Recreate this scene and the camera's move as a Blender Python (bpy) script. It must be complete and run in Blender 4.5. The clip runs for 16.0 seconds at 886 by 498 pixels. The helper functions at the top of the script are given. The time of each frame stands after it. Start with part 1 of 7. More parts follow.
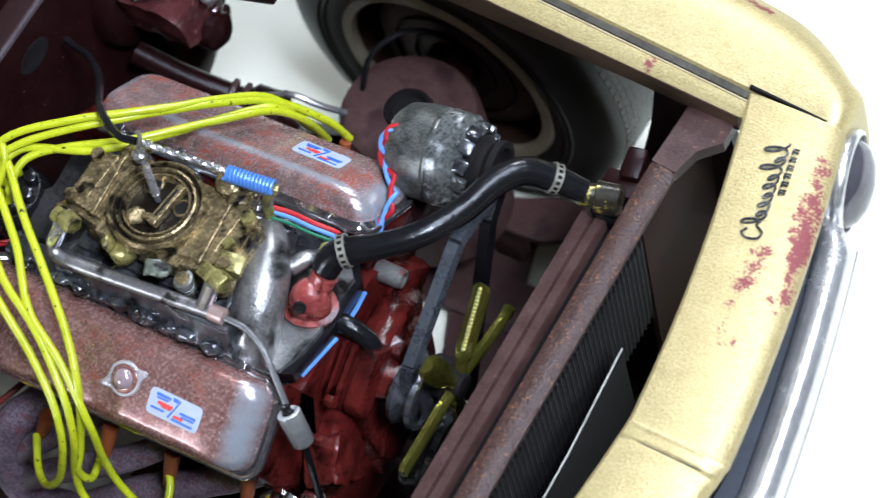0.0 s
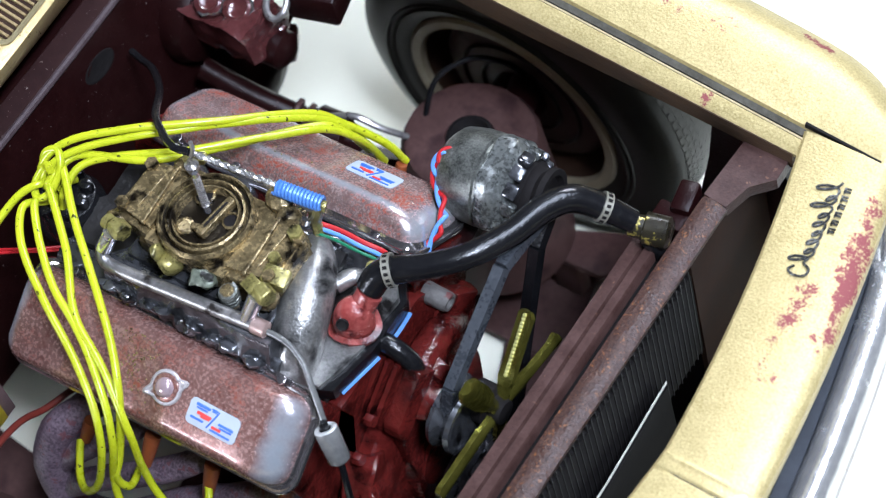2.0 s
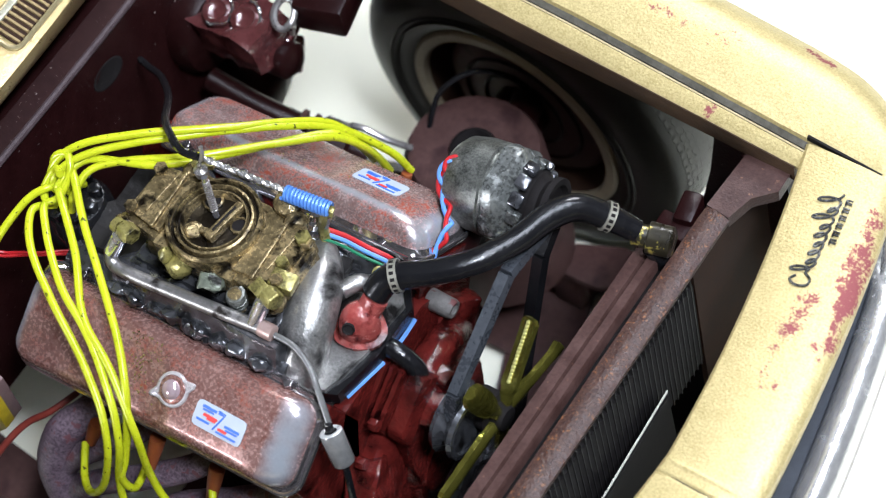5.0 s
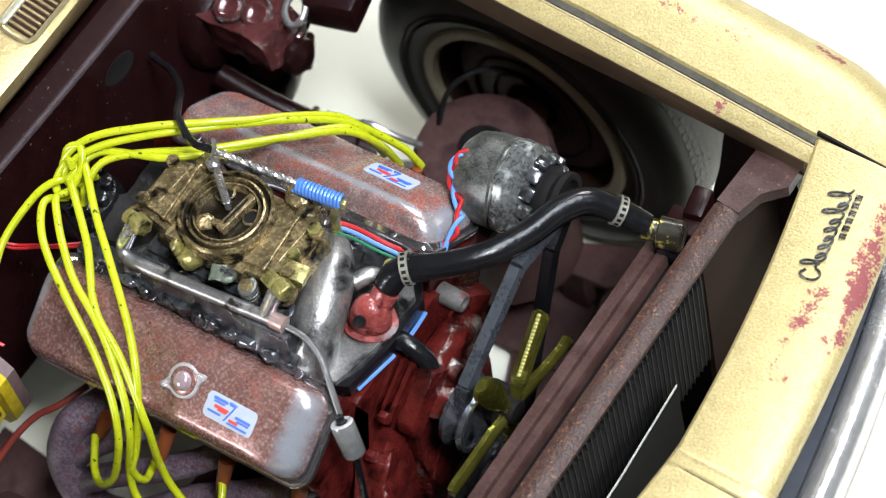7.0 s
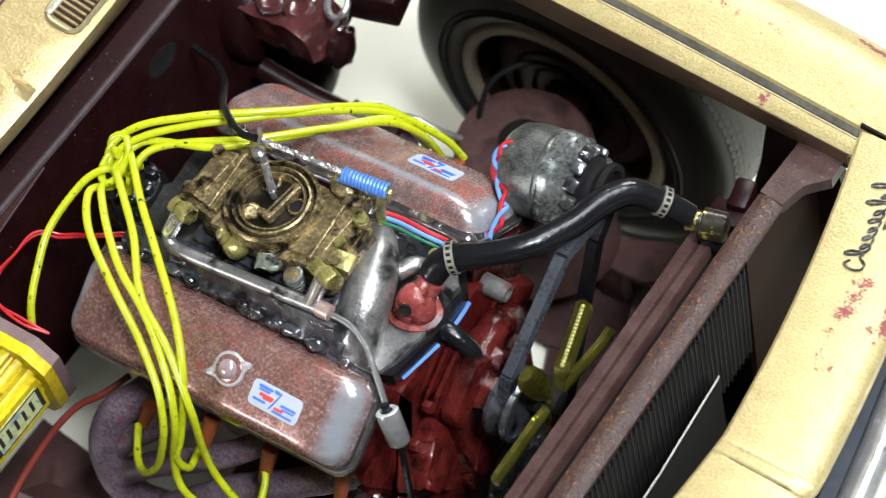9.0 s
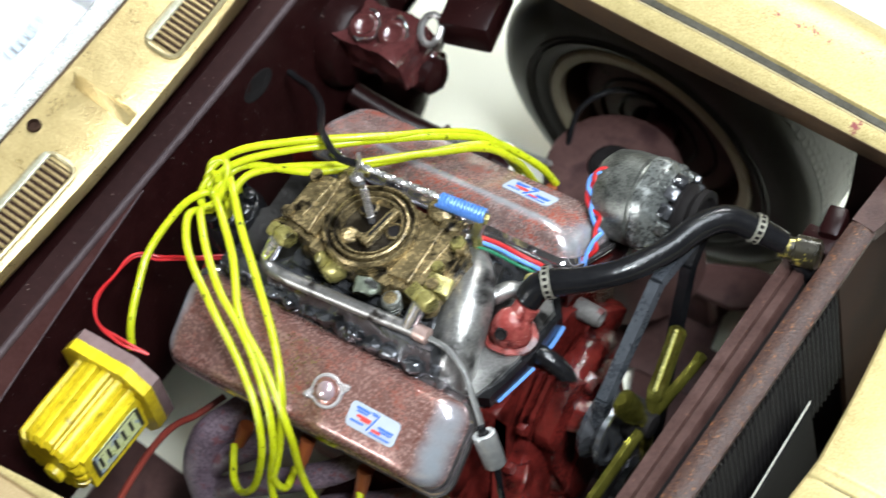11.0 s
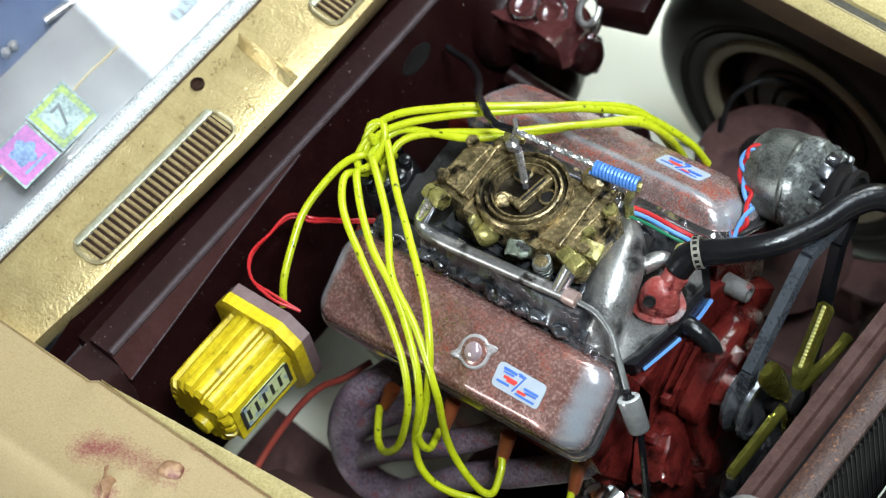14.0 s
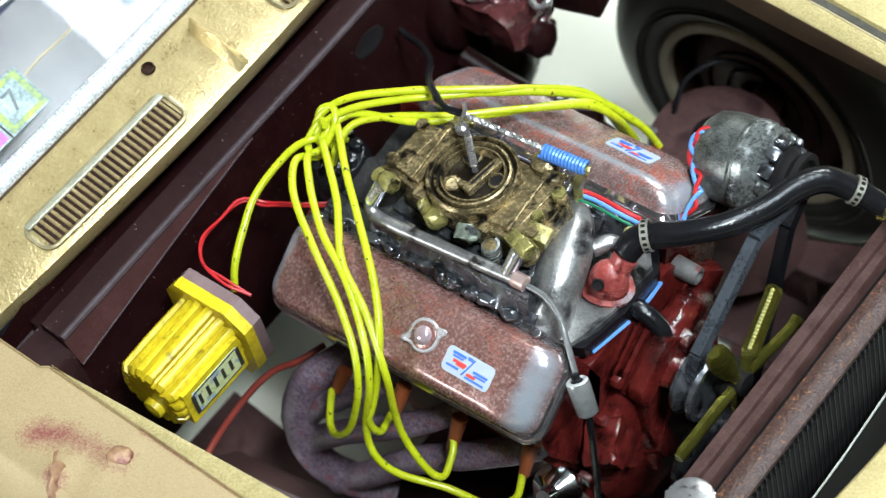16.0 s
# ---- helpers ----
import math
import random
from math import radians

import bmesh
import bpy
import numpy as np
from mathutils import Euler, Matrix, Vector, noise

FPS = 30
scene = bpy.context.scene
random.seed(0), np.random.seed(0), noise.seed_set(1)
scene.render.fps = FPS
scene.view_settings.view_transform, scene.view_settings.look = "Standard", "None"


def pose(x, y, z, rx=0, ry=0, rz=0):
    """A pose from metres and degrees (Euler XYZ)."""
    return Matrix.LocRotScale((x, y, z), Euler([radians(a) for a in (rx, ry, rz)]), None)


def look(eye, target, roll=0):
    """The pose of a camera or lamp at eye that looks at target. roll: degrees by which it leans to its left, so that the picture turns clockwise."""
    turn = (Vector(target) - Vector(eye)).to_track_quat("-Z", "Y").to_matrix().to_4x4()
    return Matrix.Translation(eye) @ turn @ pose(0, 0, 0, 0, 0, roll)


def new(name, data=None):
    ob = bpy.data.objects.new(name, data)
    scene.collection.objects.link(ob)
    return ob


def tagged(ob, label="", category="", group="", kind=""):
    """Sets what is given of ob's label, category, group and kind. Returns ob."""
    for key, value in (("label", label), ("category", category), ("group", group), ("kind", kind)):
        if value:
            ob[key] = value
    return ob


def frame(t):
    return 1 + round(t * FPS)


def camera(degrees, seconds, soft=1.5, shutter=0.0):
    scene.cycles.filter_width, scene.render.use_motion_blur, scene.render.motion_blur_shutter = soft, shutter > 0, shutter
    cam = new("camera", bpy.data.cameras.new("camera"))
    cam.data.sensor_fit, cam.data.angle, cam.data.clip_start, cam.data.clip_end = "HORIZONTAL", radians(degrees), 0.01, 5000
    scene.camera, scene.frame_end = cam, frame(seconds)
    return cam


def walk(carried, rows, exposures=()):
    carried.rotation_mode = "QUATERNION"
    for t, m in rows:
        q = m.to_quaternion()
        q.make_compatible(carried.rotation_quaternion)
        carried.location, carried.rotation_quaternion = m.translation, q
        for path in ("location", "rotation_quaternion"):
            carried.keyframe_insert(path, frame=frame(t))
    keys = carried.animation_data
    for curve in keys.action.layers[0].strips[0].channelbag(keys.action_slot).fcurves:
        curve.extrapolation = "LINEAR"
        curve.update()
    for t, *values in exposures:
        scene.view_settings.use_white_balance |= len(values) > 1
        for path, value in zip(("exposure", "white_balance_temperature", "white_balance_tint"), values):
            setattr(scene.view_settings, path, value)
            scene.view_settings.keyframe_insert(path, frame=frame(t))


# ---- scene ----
# ================= camera =================
cam = camera(20.0, 16.0, soft=1.15, shutter=0.75)
# a close-up lens: what lies behind the engine is slightly out of focus
cam.data.dof.use_dof, cam.data.dof.focus_distance, cam.data.dof.aperture_fstop = True, 0.150, 68.0
PATH = [
    (0, (0.066744, -0.047045, 0.160575), (-0.004226, 0.024971, -0.011985), -17.142),
    (0.5, (0.067927, -0.046341, 0.159341), (-0.007415, 0.024125, -0.012000), -17.597),
    (1, (0.071298, -0.044801, 0.159326), (-0.009812, 0.023255, -0.010349), -19.152),
    (1.5, (0.071410, -0.045915, 0.159521), (-0.010024, 0.023141, -0.009594), -18.927),
    (2, (0.071238, -0.046122, 0.158863), (-0.009764, 0.024181, -0.009945), -18.351),
    (2.5, (0.071143, -0.046705, 0.159785), (-0.009748, 0.023552, -0.009096), -18.315),
    (3, (0.070950, -0.047168, 0.159876), (-0.009975, 0.023674, -0.008743), -17.682),
    (3.5, (0.071278, -0.046967, 0.160248), (-0.009665, 0.023568, -0.008492), -17.738),
    (4, (0.071468, -0.047392, 0.159532), (-0.009535, 0.023964, -0.008833), -17.477),
    (6.5, (0.070905, -0.050979, 0.159659), (-0.009333, 0.024579, -0.007232), -15.527),
    (7, (0.071255, -0.051145, 0.159231), (-0.009673, 0.024200, -0.007423), -15.713),
    (7.5, (0.071036, -0.050879, 0.159136), (-0.009962, 0.024157, -0.007624), -15.838),
    (8, (0.070959, -0.052357, 0.159029), (-0.009917, 0.024463, -0.006977), -15.011),
    (10.5, (0.068683, -0.054450, 0.160478), (-0.015571, 0.020487, -0.004706), -16.361),
    (11, (0.068151, -0.056241, 0.161379), (-0.016887, 0.019310, -0.003123), -16.159),
    (11.3, (0.067438, -0.060762, 0.161583), (-0.016062, 0.019188, -0.001738), -16.016),
    (11.4, (0.067438, -0.060762, 0.161583), (-0.016793, 0.017902, -0.001738), -16.016),
    (11.5, (0.067438, -0.060762, 0.161583), (-0.019042, 0.015705, -0.001738), -16.016),
    (11.6, (0.067438, -0.060762, 0.161583), (-0.021470, 0.014489, -0.001738), -16.016),
    (11.7, (0.067438, -0.060762, 0.161583), (-0.020511, 0.014682, -0.001738), -16.016),
    (12, (0.069816, -0.060315, 0.158466), (-0.021909, 0.015329, -0.002358), -16.492),
    (12.5, (0.068307, -0.062548, 0.159535), (-0.025318, 0.011714, -0.000838), -17.043),
    (13, (0.069753, -0.063343, 0.158532), (-0.025620, 0.010477, -0.001013), -17.133),
    (13.5, (0.070813, -0.062733, 0.158427), (-0.025277, 0.011378, -0.000551), -17.223),
    (14, (0.070609, -0.062793, 0.159206), (-0.024976, 0.011359, -0.000058), -16.907),
    (14.5, (0.070807, -0.062925, 0.159947), (-0.024890, 0.011185, 0.000731), -16.922),
    (15, (0.071977, -0.060855, 0.158288), (-0.023609, 0.012738, -0.001235), -17.190),
    (15.5, (0.071741, -0.061317, 0.158777), (-0.022665, 0.011876, -0.001630), -17.092),
    (16, (0.072458, -0.060863, 0.159370), (-0.021723, 0.012169, -0.001242), -17.154),
]
walk(cam, [(t, look(eye, target, roll)) for t, eye, target, roll in PATH], exposures=((0.0, -0.17, 5430, 16), (0.5, -0.1, 5320, 16), (2.0, -0.03, 5430, 17), (3.5, -0.01, 5570, 18), (6.5, -0.01, 5920, 14), (8.0, -0.02, 6030, 14), (10.5, 0.12, 6050, 10), (11.5, 0.2, 5880, 9), (12.0, 0.14, 5880, 8), (13.0, -0.05, 5860, 7), (14.0, -0.06, 5800, 6), (15.0, 0.02, 5780, 6), (16.0, 0.09, 5730, 6)))

# ================= light =================
world = bpy.data.worlds.new("world")
scene.world = world
world.use_nodes = True
wn = world.node_tree.nodes["Background"]
wn.inputs[0].default_value = (1.0, 0.97, 0.9, 1)
wn.inputs[1].default_value = 0.008


def area_lamp(name, eye, target, sx, sy, watts, colour):
    data = bpy.data.lights.new(name, "AREA")
    data.shape, data.size, data.size_y, data.energy, data.color = "RECTANGLE", sx, sy, watts, colour
    ob = new(name, data)
    ob.matrix_world = look(eye, target)
    return ob


area_lamp("desk_lamp", (0.245, -0.05, 0.48), (0.01, 0.0, 0.03), 0.09, 0.07, 3.2, (0.97, 1.0, 0.97))
bench = area_lamp("bench_lamp", (0.072, 0.0735, 0.242), (0.0, 0.0, 0.03), 0.085, 0.095, 0.43, (0.97, 1.0, 0.99))
bench.matrix_world = pose(0.072, 0.0735, 0.242)
# two unseen fill lamps, added to brighten the near side and the paper
area_lamp("near_fill_lamp", (-0.17, -0.42, 0.15), (-0.01, -0.01, 0.01), 0.10, 0.08, 1.5, (1.0, 0.99, 0.93))
area_lamp("far_fill_lamp", (-0.06, 0.38, 0.34), (0.0, 0.02, 0.01), 0.10, 0.08, 1.45, (1.0, 0.985, 0.89))
scene.view_settings.exposure = 0.0

# ================= helpers (all lengths in millimetres) =================
MM = 0.001
GROUND = 5.0
ORIGIN = {}


def thing(name, base, label, category, group=""):
    ob = new(name)
    ob.empty_display_size = 0.002
    ob.location = Vector(base) * MM
    ORIGIN[ob.name] = Vector(base)
    return tagged(ob, label, category, group)


def part(name, bm, material, parent, label="", bev=0.0, seg=2, angle=40, kind=""):
    """Links a bmesh in world millimetres as one mesh under a thing or a part."""
    if bev:
        edges = [e for e in bm.edges if len(e.link_faces) == 2 and e.calc_face_angle(0) > radians(30)]
        bmesh.ops.bevel(bm, geom=edges, offset=bev, segments=seg, profile=0.5, affect="EDGES", clamp_overlap=True)
    bmesh.ops.recalc_face_normals(bm, faces=bm.faces[:])
    base = ORIGIN[parent.name] if parent else Vector((0, 0, 0))
    for v in bm.verts:
        v.co = (v.co - base) * MM
    mesh = bpy.data.meshes.new(name)
    bm.to_mesh(mesh)
    bm.free()
    mesh.materials.append(material)
    mesh.shade_smooth()
    mesh.set_sharp_from_angle(angle=radians(angle))
    ob = new(name, mesh)
    if parent:
        ob.parent = parent
    ORIGIN[ob.name] = base
    if label or kind:
        tagged(ob, label, "", "", kind)
    return ob


def B():
    return bmesh.new()


def box(bm, centre, size, turn=(0, 0, 0)):
    m = Matrix.LocRotScale(Vector(centre), Euler([radians(a) for a in turn]), Vector(size))
    bmesh.ops.create_cube(bm, size=1.0, matrix=m)
    return bm


def axes(direction):
    d = Vector(direction).normalized()
    u = d.cross(Vector((0, 0, 1)) if abs(d.z) < 0.9 else Vector((1, 0, 0))).normalized()
    return d, u, d.cross(u)


def loft(bm, rings, closed=True, caps=True):
    vs = [[bm.verts.new(p) for p in ring] for ring in rings]
    n = len(vs[0])
    for a, b in zip(vs, vs[1:]):
        for k in range(n if closed else n - 1):
            bm.faces.new((a[k], a[(k + 1) % n], b[(k + 1) % n], b[k]))
    if caps and closed:
        bm.faces.new(vs[0][::-1])
        bm.faces.new(vs[-1])
    return bm


def lathe(bm, origin, direction, profile, seg=24, lump=None, caps=True):
    """profile: pairs of distance along the axis and radius."""
    d, u, w = axes(direction)
    o = Vector(origin)
    rings = []
    for h, r in profile:
        rings.append([o + d * h + (u * math.cos(a) + w * math.sin(a)) * max(r, 0.001) * (lump(a, h) if lump else 1) for a in [2 * math.pi * k / seg for k in range(seg)]])
    return loft(bm, rings, caps=caps)


def rod(bm, a, b, r, r2=None, seg=14):
    a, b = Vector(a), Vector(b)
    return lathe(bm, a, b - a, [(0, r), ((b - a).length, r if r2 is None else r2)], seg)


def smooth_path(points, steps=6):
    p = [Vector(q) for q in points]
    p = [p[0] * 2 - p[1]] + p + [p[-1] * 2 - p[-2]]
    out = []
    for i in range(1, len(p) - 2):
        for k in range(steps):
            t = k / steps
            a, b, c, d = p[i - 1 : i + 3]
            out.append(0.5 * (2 * b + (c - a) * t + (2 * a - 5 * b + 4 * c - d) * t * t + (3 * b - a - 3 * c + d) * t**3))
    return out + [p[-2]]


def tube(bm, points, r, seg=10, steps=6, wobble=0.0, radii=None):
    path = smooth_path(points, steps)
    if wobble:
        path = [q + Vector(noise.noise_vector(q * 0.45)) * wobble for q in path]
    u = axes(path[1] - path[0])[1]
    rings = []
    for i, q in enumerate(path):
        d = (path[min(i + 1, len(path) - 1)] - path[max(i - 1, 0)]).normalized()
        u = (u - d * u.dot(d)).normalized()
        w = d.cross(u)
        rr = r if radii is None else float(np.interp(i / (len(path) - 1), np.linspace(0, 1, len(radii)), radii))
        rings.append([q + (u * math.cos(2 * math.pi * k / seg) + w * math.sin(2 * math.pi * k / seg)) * rr for k in range(seg)])
    return loft(bm, rings)


def prism(bm, outline, at, along):
    """A flat outline of 3D points, pushed along a vector."""
    a = [Vector(p) + Vector(at) for p in outline]
    return loft(bm, [a, [p + Vector(along) for p in a]])


def helix(centre_a, centre_b, radius, turns, per=10):
    a, b = Vector(centre_a), Vector(centre_b)
    d, u, w = axes(b - a)
    n = int(turns * per)
    return [a.lerp(b, i / n) + (u * math.cos(2 * math.pi * i / per) + w * math.sin(2 * math.pi * i / per)) * radius for i in range(n + 1)]


def hexnut(bm, centre, direction, r, h):
    d = Vector(direction).normalized()
    return lathe(bm, Vector(centre) - d * h / 2, d, [(0, r * 0.9), (h * 0.12, r), (h * 0.88, r), (h, r * 0.9)], 6)


def roughen(bm, amount, size, seed=0.0):
    for v in bm.verts:
        v.co += Vector(noise.noise_vector(v.co / size + Vector((seed, seed, seed)))) * amount
    return bm


# ================= materials =================
def mat(name, c1, c2, size, rough, metal=0.0, chips=None, chip_size=1.0, chip_at=0.62, chip_rough=None, bump=0.0, bump_size=0.2, spots=(), coat=0.0, rough_var=0.12, chip_metal=None, contrast=0.25, bare=None, fine_part=0.45, wave=0.5, chip_soft=0.05, speckle=0.0, spec=0.5):
    """bare: (colour, metal, roughness, threshold, patch size, spots) of a last layer that shows through; c1, c2: base colours; size: grain in mm; chips: a third colour that shows in patches; spots: (x, y, z, reach) in mm where chips gather."""
    m = bpy.data.materials.new(name)
    m.use_nodes = True
    nt = m.node_tree
    b = nt.nodes["Principled BSDF"]
    N = nt.nodes.new
    tc = N("ShaderNodeTexCoord")

    def nz(s, detail, dist=0.0):
        n = N("ShaderNodeTexNoise")
        n.inputs["Scale"].default_value = 1000.0 / s
        n.inputs["Detail"].default_value = detail
        n.inputs["Distortion"].default_value = dist
        nt.links.new(tc.outputs["Object"], n.inputs["Vector"])
        return n.outputs["Fac"]

    def ramp(src, lo, hi):
        r = N("ShaderNodeMapRange")
        r.inputs["From Min"].default_value, r.inputs["From Max"].default_value = lo, hi
        r.clamp = True
        nt.links.new(src, r.inputs["Value"])
        return r.outputs["Result"]

    def mix(fac, a, bcol):
        x = N("ShaderNodeMix")
        x.data_type = "RGBA"
        nt.links.new(fac, x.inputs["Factor"])
        for sock, val in ((x.inputs["A"], a), (x.inputs["B"], bcol)):
            if isinstance(val, tuple):
                sock.default_value = (*val, 1)
            else:
                nt.links.new(val, sock)
        return x.outputs["Result"]

    def math_node(op, a, c):
        x = N("ShaderNodeMath")
        x.operation = op
        x.use_clamp = False
        for sock, val in ((x.inputs[0], a), (x.inputs[1], c)):
            if isinstance(val, float):
                sock.default_value = val
            else:
                nt.links.new(val, sock)
        return x.outputs[0]

    def gather(places):
        """Nearness, 0 to 1, to points (x, y, z, reach, strength) or to lines (x, y, z, x2, y2, z2, reach, strength)."""
        near = None
        for p in places:
            d = N("ShaderNodeVectorMath")
            if len(p) < 6:
                d.operation = "DISTANCE"
                d.inputs[1].default_value = [c * MM for c in p[:3]]
                nt.links.new(tc.outputs["Object"], d.inputs[0])
                reach, strength = p[3], (p[4] if len(p) > 4 else 1.0)
                out = d.outputs["Value"]
            else:
                a, b_ = Vector(p[:3]) * MM, Vector(p[3:6]) * MM
                reach, strength = p[6:8]
                d.operation = "SUBTRACT"
                d.inputs[1].default_value = a
                nt.links.new(tc.outputs["Object"], d.inputs[0])
                dot = N("ShaderNodeVectorMath")
                dot.operation = "DOT_PRODUCT"
                dot.inputs[1].default_value = (b_ - a) / (b_ - a).length_squared
                nt.links.new(d.outputs[0], dot.inputs[0])
                sc = N("ShaderNodeVectorMath")
                sc.operation = "SCALE"
                sc.inputs[0].default_value = b_ - a
                nt.links.new(ramp(dot.outputs["Value"], 0.0, 1.0), sc.inputs["Scale"])
                far = N("ShaderNodeVectorMath")
                far.operation = "DISTANCE"
                nt.links.new(d.outputs[0], far.inputs[0])
                nt.links.new(sc.outputs[0], far.inputs[1])
                out = far.outputs["Value"]
            g = math_node("MULTIPLY", ramp(out, reach * MM, 0.0), float(strength))
            near = g if near is None else math_node("MAXIMUM", near, g)
        return near

    coarse, fine = nz(size * 6, 4.0), nz(size, 5.0)
    both = math_node("ADD", math_node("MULTIPLY", coarse, 1.0 - fine_part), math_node("MULTIPLY", fine, fine_part))
    col = mix(ramp(both, 0.5 - contrast, 0.5 + contrast), c1, c2)
    rgh = ramp(both, 0.3, 0.7)
    rgh = math_node("ADD", math_node("MULTIPLY", rgh, rough_var), rough - rough_var / 2)
    if chips:
        field = nz(chip_size, 6.0, 0.3)
        if speckle:
            field = math_node("ADD", math_node("MULTIPLY", field, 1.0 - speckle), math_node("MULTIPLY", nz(0.16, 3.0), speckle))
        if spots:
            near = gather(spots)
            field = math_node("ADD", math_node("MULTIPLY", field, 0.75), math_node("MULTIPLY", near, 0.42))
        k = ramp(field, chip_at, chip_at + chip_soft)
        col = mix(k, col, chips)
        if chip_metal is not None:
            mm = ramp(k, 0.0, 1.0)
            mm = math_node("ADD", math_node("MULTIPLY", mm, chip_metal - metal), metal)
            nt.links.new(mm, b.inputs["Metallic"])
        if chip_rough is not None:
            rr = math_node("SUBTRACT", 1.0, k)
            rgh = math_node("ADD", math_node("MULTIPLY", rgh, rr), math_node("MULTIPLY", k, chip_rough))
    metal_out = None
    if chips and chip_metal is not None:
        metal_out = mm
    if bare:
        bcol, bmetal, brough, bat, bsize, bspots = bare
        near = gather(bspots)
        kb = ramp(math_node("ADD", math_node("MULTIPLY", nz(bsize, 5.0), 0.45), math_node("MULTIPLY", near, 0.8)), bat - 0.02, bat + 0.36)
        col = mix(kb, col, bcol)
        keep = math_node("SUBTRACT", 1.0, kb)
        rgh = math_node("ADD", math_node("MULTIPLY", rgh, keep), math_node("MULTIPLY", kb, brough))
        was = metal_out if metal_out is not None else metal
        metal_out = math_node("ADD", math_node("MULTIPLY", keep, was), math_node("MULTIPLY", kb, bmetal))
        nt.links.new(metal_out, b.inputs["Metallic"])
    nt.links.new(col, b.inputs["Base Color"])
    nt.links.new(rgh, b.inputs["Roughness"])
    if metal_out is None:
        b.inputs["Metallic"].default_value = metal
    b.inputs["Specular IOR Level"].default_value = spec
    b.inputs["Coat Weight"].default_value = coat
    b.inputs["Coat Roughness"].default_value = 0.08
    if bump:
        bp = N("ShaderNodeBump")
        bp.inputs["Strength"].default_value = 1.0
        bp.inputs["Distance"].default_value = bump * MM
        h = math_node("ADD", nz(bump_size, 4.0), math_node("MULTIPLY", nz(bump_size * 5, 3.0), wave))
        nt.links.new(h, bp.inputs["Height"])
        nt.links.new(bp.outputs[0], b.inputs["Normal"])
    return m


M_PAPER = mat("ivory_paper", (0.81, 0.80, 0.655), (0.84, 0.83, 0.70), 3.0, 0.8)
PURPLE = (0.25, 0.07, 0.07)
M_GOLD = mat("gold_paint", (0.375, 0.297, 0.118), (0.595, 0.492, 0.235), 0.15, 0.38, 0.42, chips=PURPLE, chip_size=0.7, chip_at=0.60, chip_rough=0.7, bump=0.036, bump_size=0.17, wave=0.25, contrast=0.2, fine_part=0.75, chip_soft=0.08, speckle=0.45,
             spots=((32.5, 19.6, 34.9, 33.0, 17.0, 34.9, 1.2, 0.9), (33.0, 17.0, 34.9, 33.7, 13.4, 34.9, 1.7, 1.0), (33.7, 13.4, 34.9, 34.2, 10.6, 34.9, 1.3, 0.85), (33.5, 10.4, 35.1, 34.2, 9.6, 35.0, 0.6, 0.9),
                    (32.0, 12.6, 35.3, 31.9, 10.2, 35.3, 1.9, 0.78), (31.7, 9.0, 35.3, 32.4, 6.8, 35.3, 1.9, 0.56), (32.4, 6.6, 35.3, 0.8, 0.9), (33.0, 6.9, 35.2, 0.7, 0.85),
                    (12, 25.4, 37.4, 19.5, 26.2, 36.8, 2.6, 0.6), (23.0, 28.2, 35.6, 25.2, 27.6, 35.4, 0.8, 0.95), (20.5, 21.2, 36, 1.3, 1.0),
                    (-5.4, -27.6, 39.3, -11.5, -27.0, 39.2, 3.0, 0.82), (-8.6, -30.3, 39.3, -10.5, -29.0, 39.2, 2.2, 0.75), (-6.1, -27.6, 39.5, 1.6, 1.0), (-8.6, -30.3, 39.3, 1.6, 1.0)))
# darker, duller gold for the near wing, with rust round its bumps
M_GOLD_NEAR = mat("gold_paint_near_wing", (0.31, 0.228, 0.106), (0.405, 0.302, 0.162), 0.13, 0.58, 0.25, chips=(0.20, 0.052, 0.045), chip_size=0.9, chip_at=0.49, chip_rough=0.65, bump=0.014, bump_size=0.12, wave=0.05, contrast=0.2, fine_part=0.95, chip_soft=0.3, speckle=0.6,
                  spots=((-6.0, -27.7, 39.3, -9.0, -28.1, 39.2, 1.8, 0.9), (-9.0, -28.1, 39.3, -10.8, -29.2, 39.2, 1.8, 0.95), (-5.6, -27.5, 39.5, 1.9, 1.0), (-7.7, -30.9, 39.3, 1.5, 1.0), (-6.2, -25.3, 38.0, 8.0, -25.0, 36.9, 0.45, 0.62)))
# gold darkened to carry the flange's shade; also the brown of the trim seam
M_GOLD_IN = mat("flange_shade_and_seam_brown", (0.035, 0.019, 0.010), (0.095, 0.056, 0.027), 0.3, 0.55, 0.2, bump=0.02)
M_MAROON = mat("maroon_primer", (0.0075, 0.0018, 0.0019), (0.0165, 0.0043, 0.0043), 0.3, 0.34, 0.0, chips=(0.30, 0.24, 0.22), chip_size=0.2, chip_at=0.705, bump=0.02, bump_size=0.25, spec=0.16)
M_DUSTY = mat("dusty_maroon_primer", (0.038, 0.0165, 0.0145), (0.088, 0.047, 0.043), 0.4, 0.5, 0.0, chips=(0.025, 0.010, 0.011), chip_size=2.5, chip_at=0.58, chip_soft=0.15, bump=0.02, bump_size=0.3, spec=0.3)
# lighter copy of the firewall maroon: lit ledge tone painted in, with dust specks
M_LEDGE = mat("lit_dusty_maroon", (0.0125, 0.0046, 0.0044), (0.029, 0.0125, 0.0118), 0.6, 0.62, 0.0, chips=(0.30, 0.26, 0.24), chip_size=0.2, chip_at=0.69, bump=0.02, bump_size=0.3, spec=0.06)
M_PINKCHROME = mat("pinkish_chrome", (0.50, 0.34, 0.37), (0.72, 0.60, 0.63), 0.3, 0.12, 0.6)
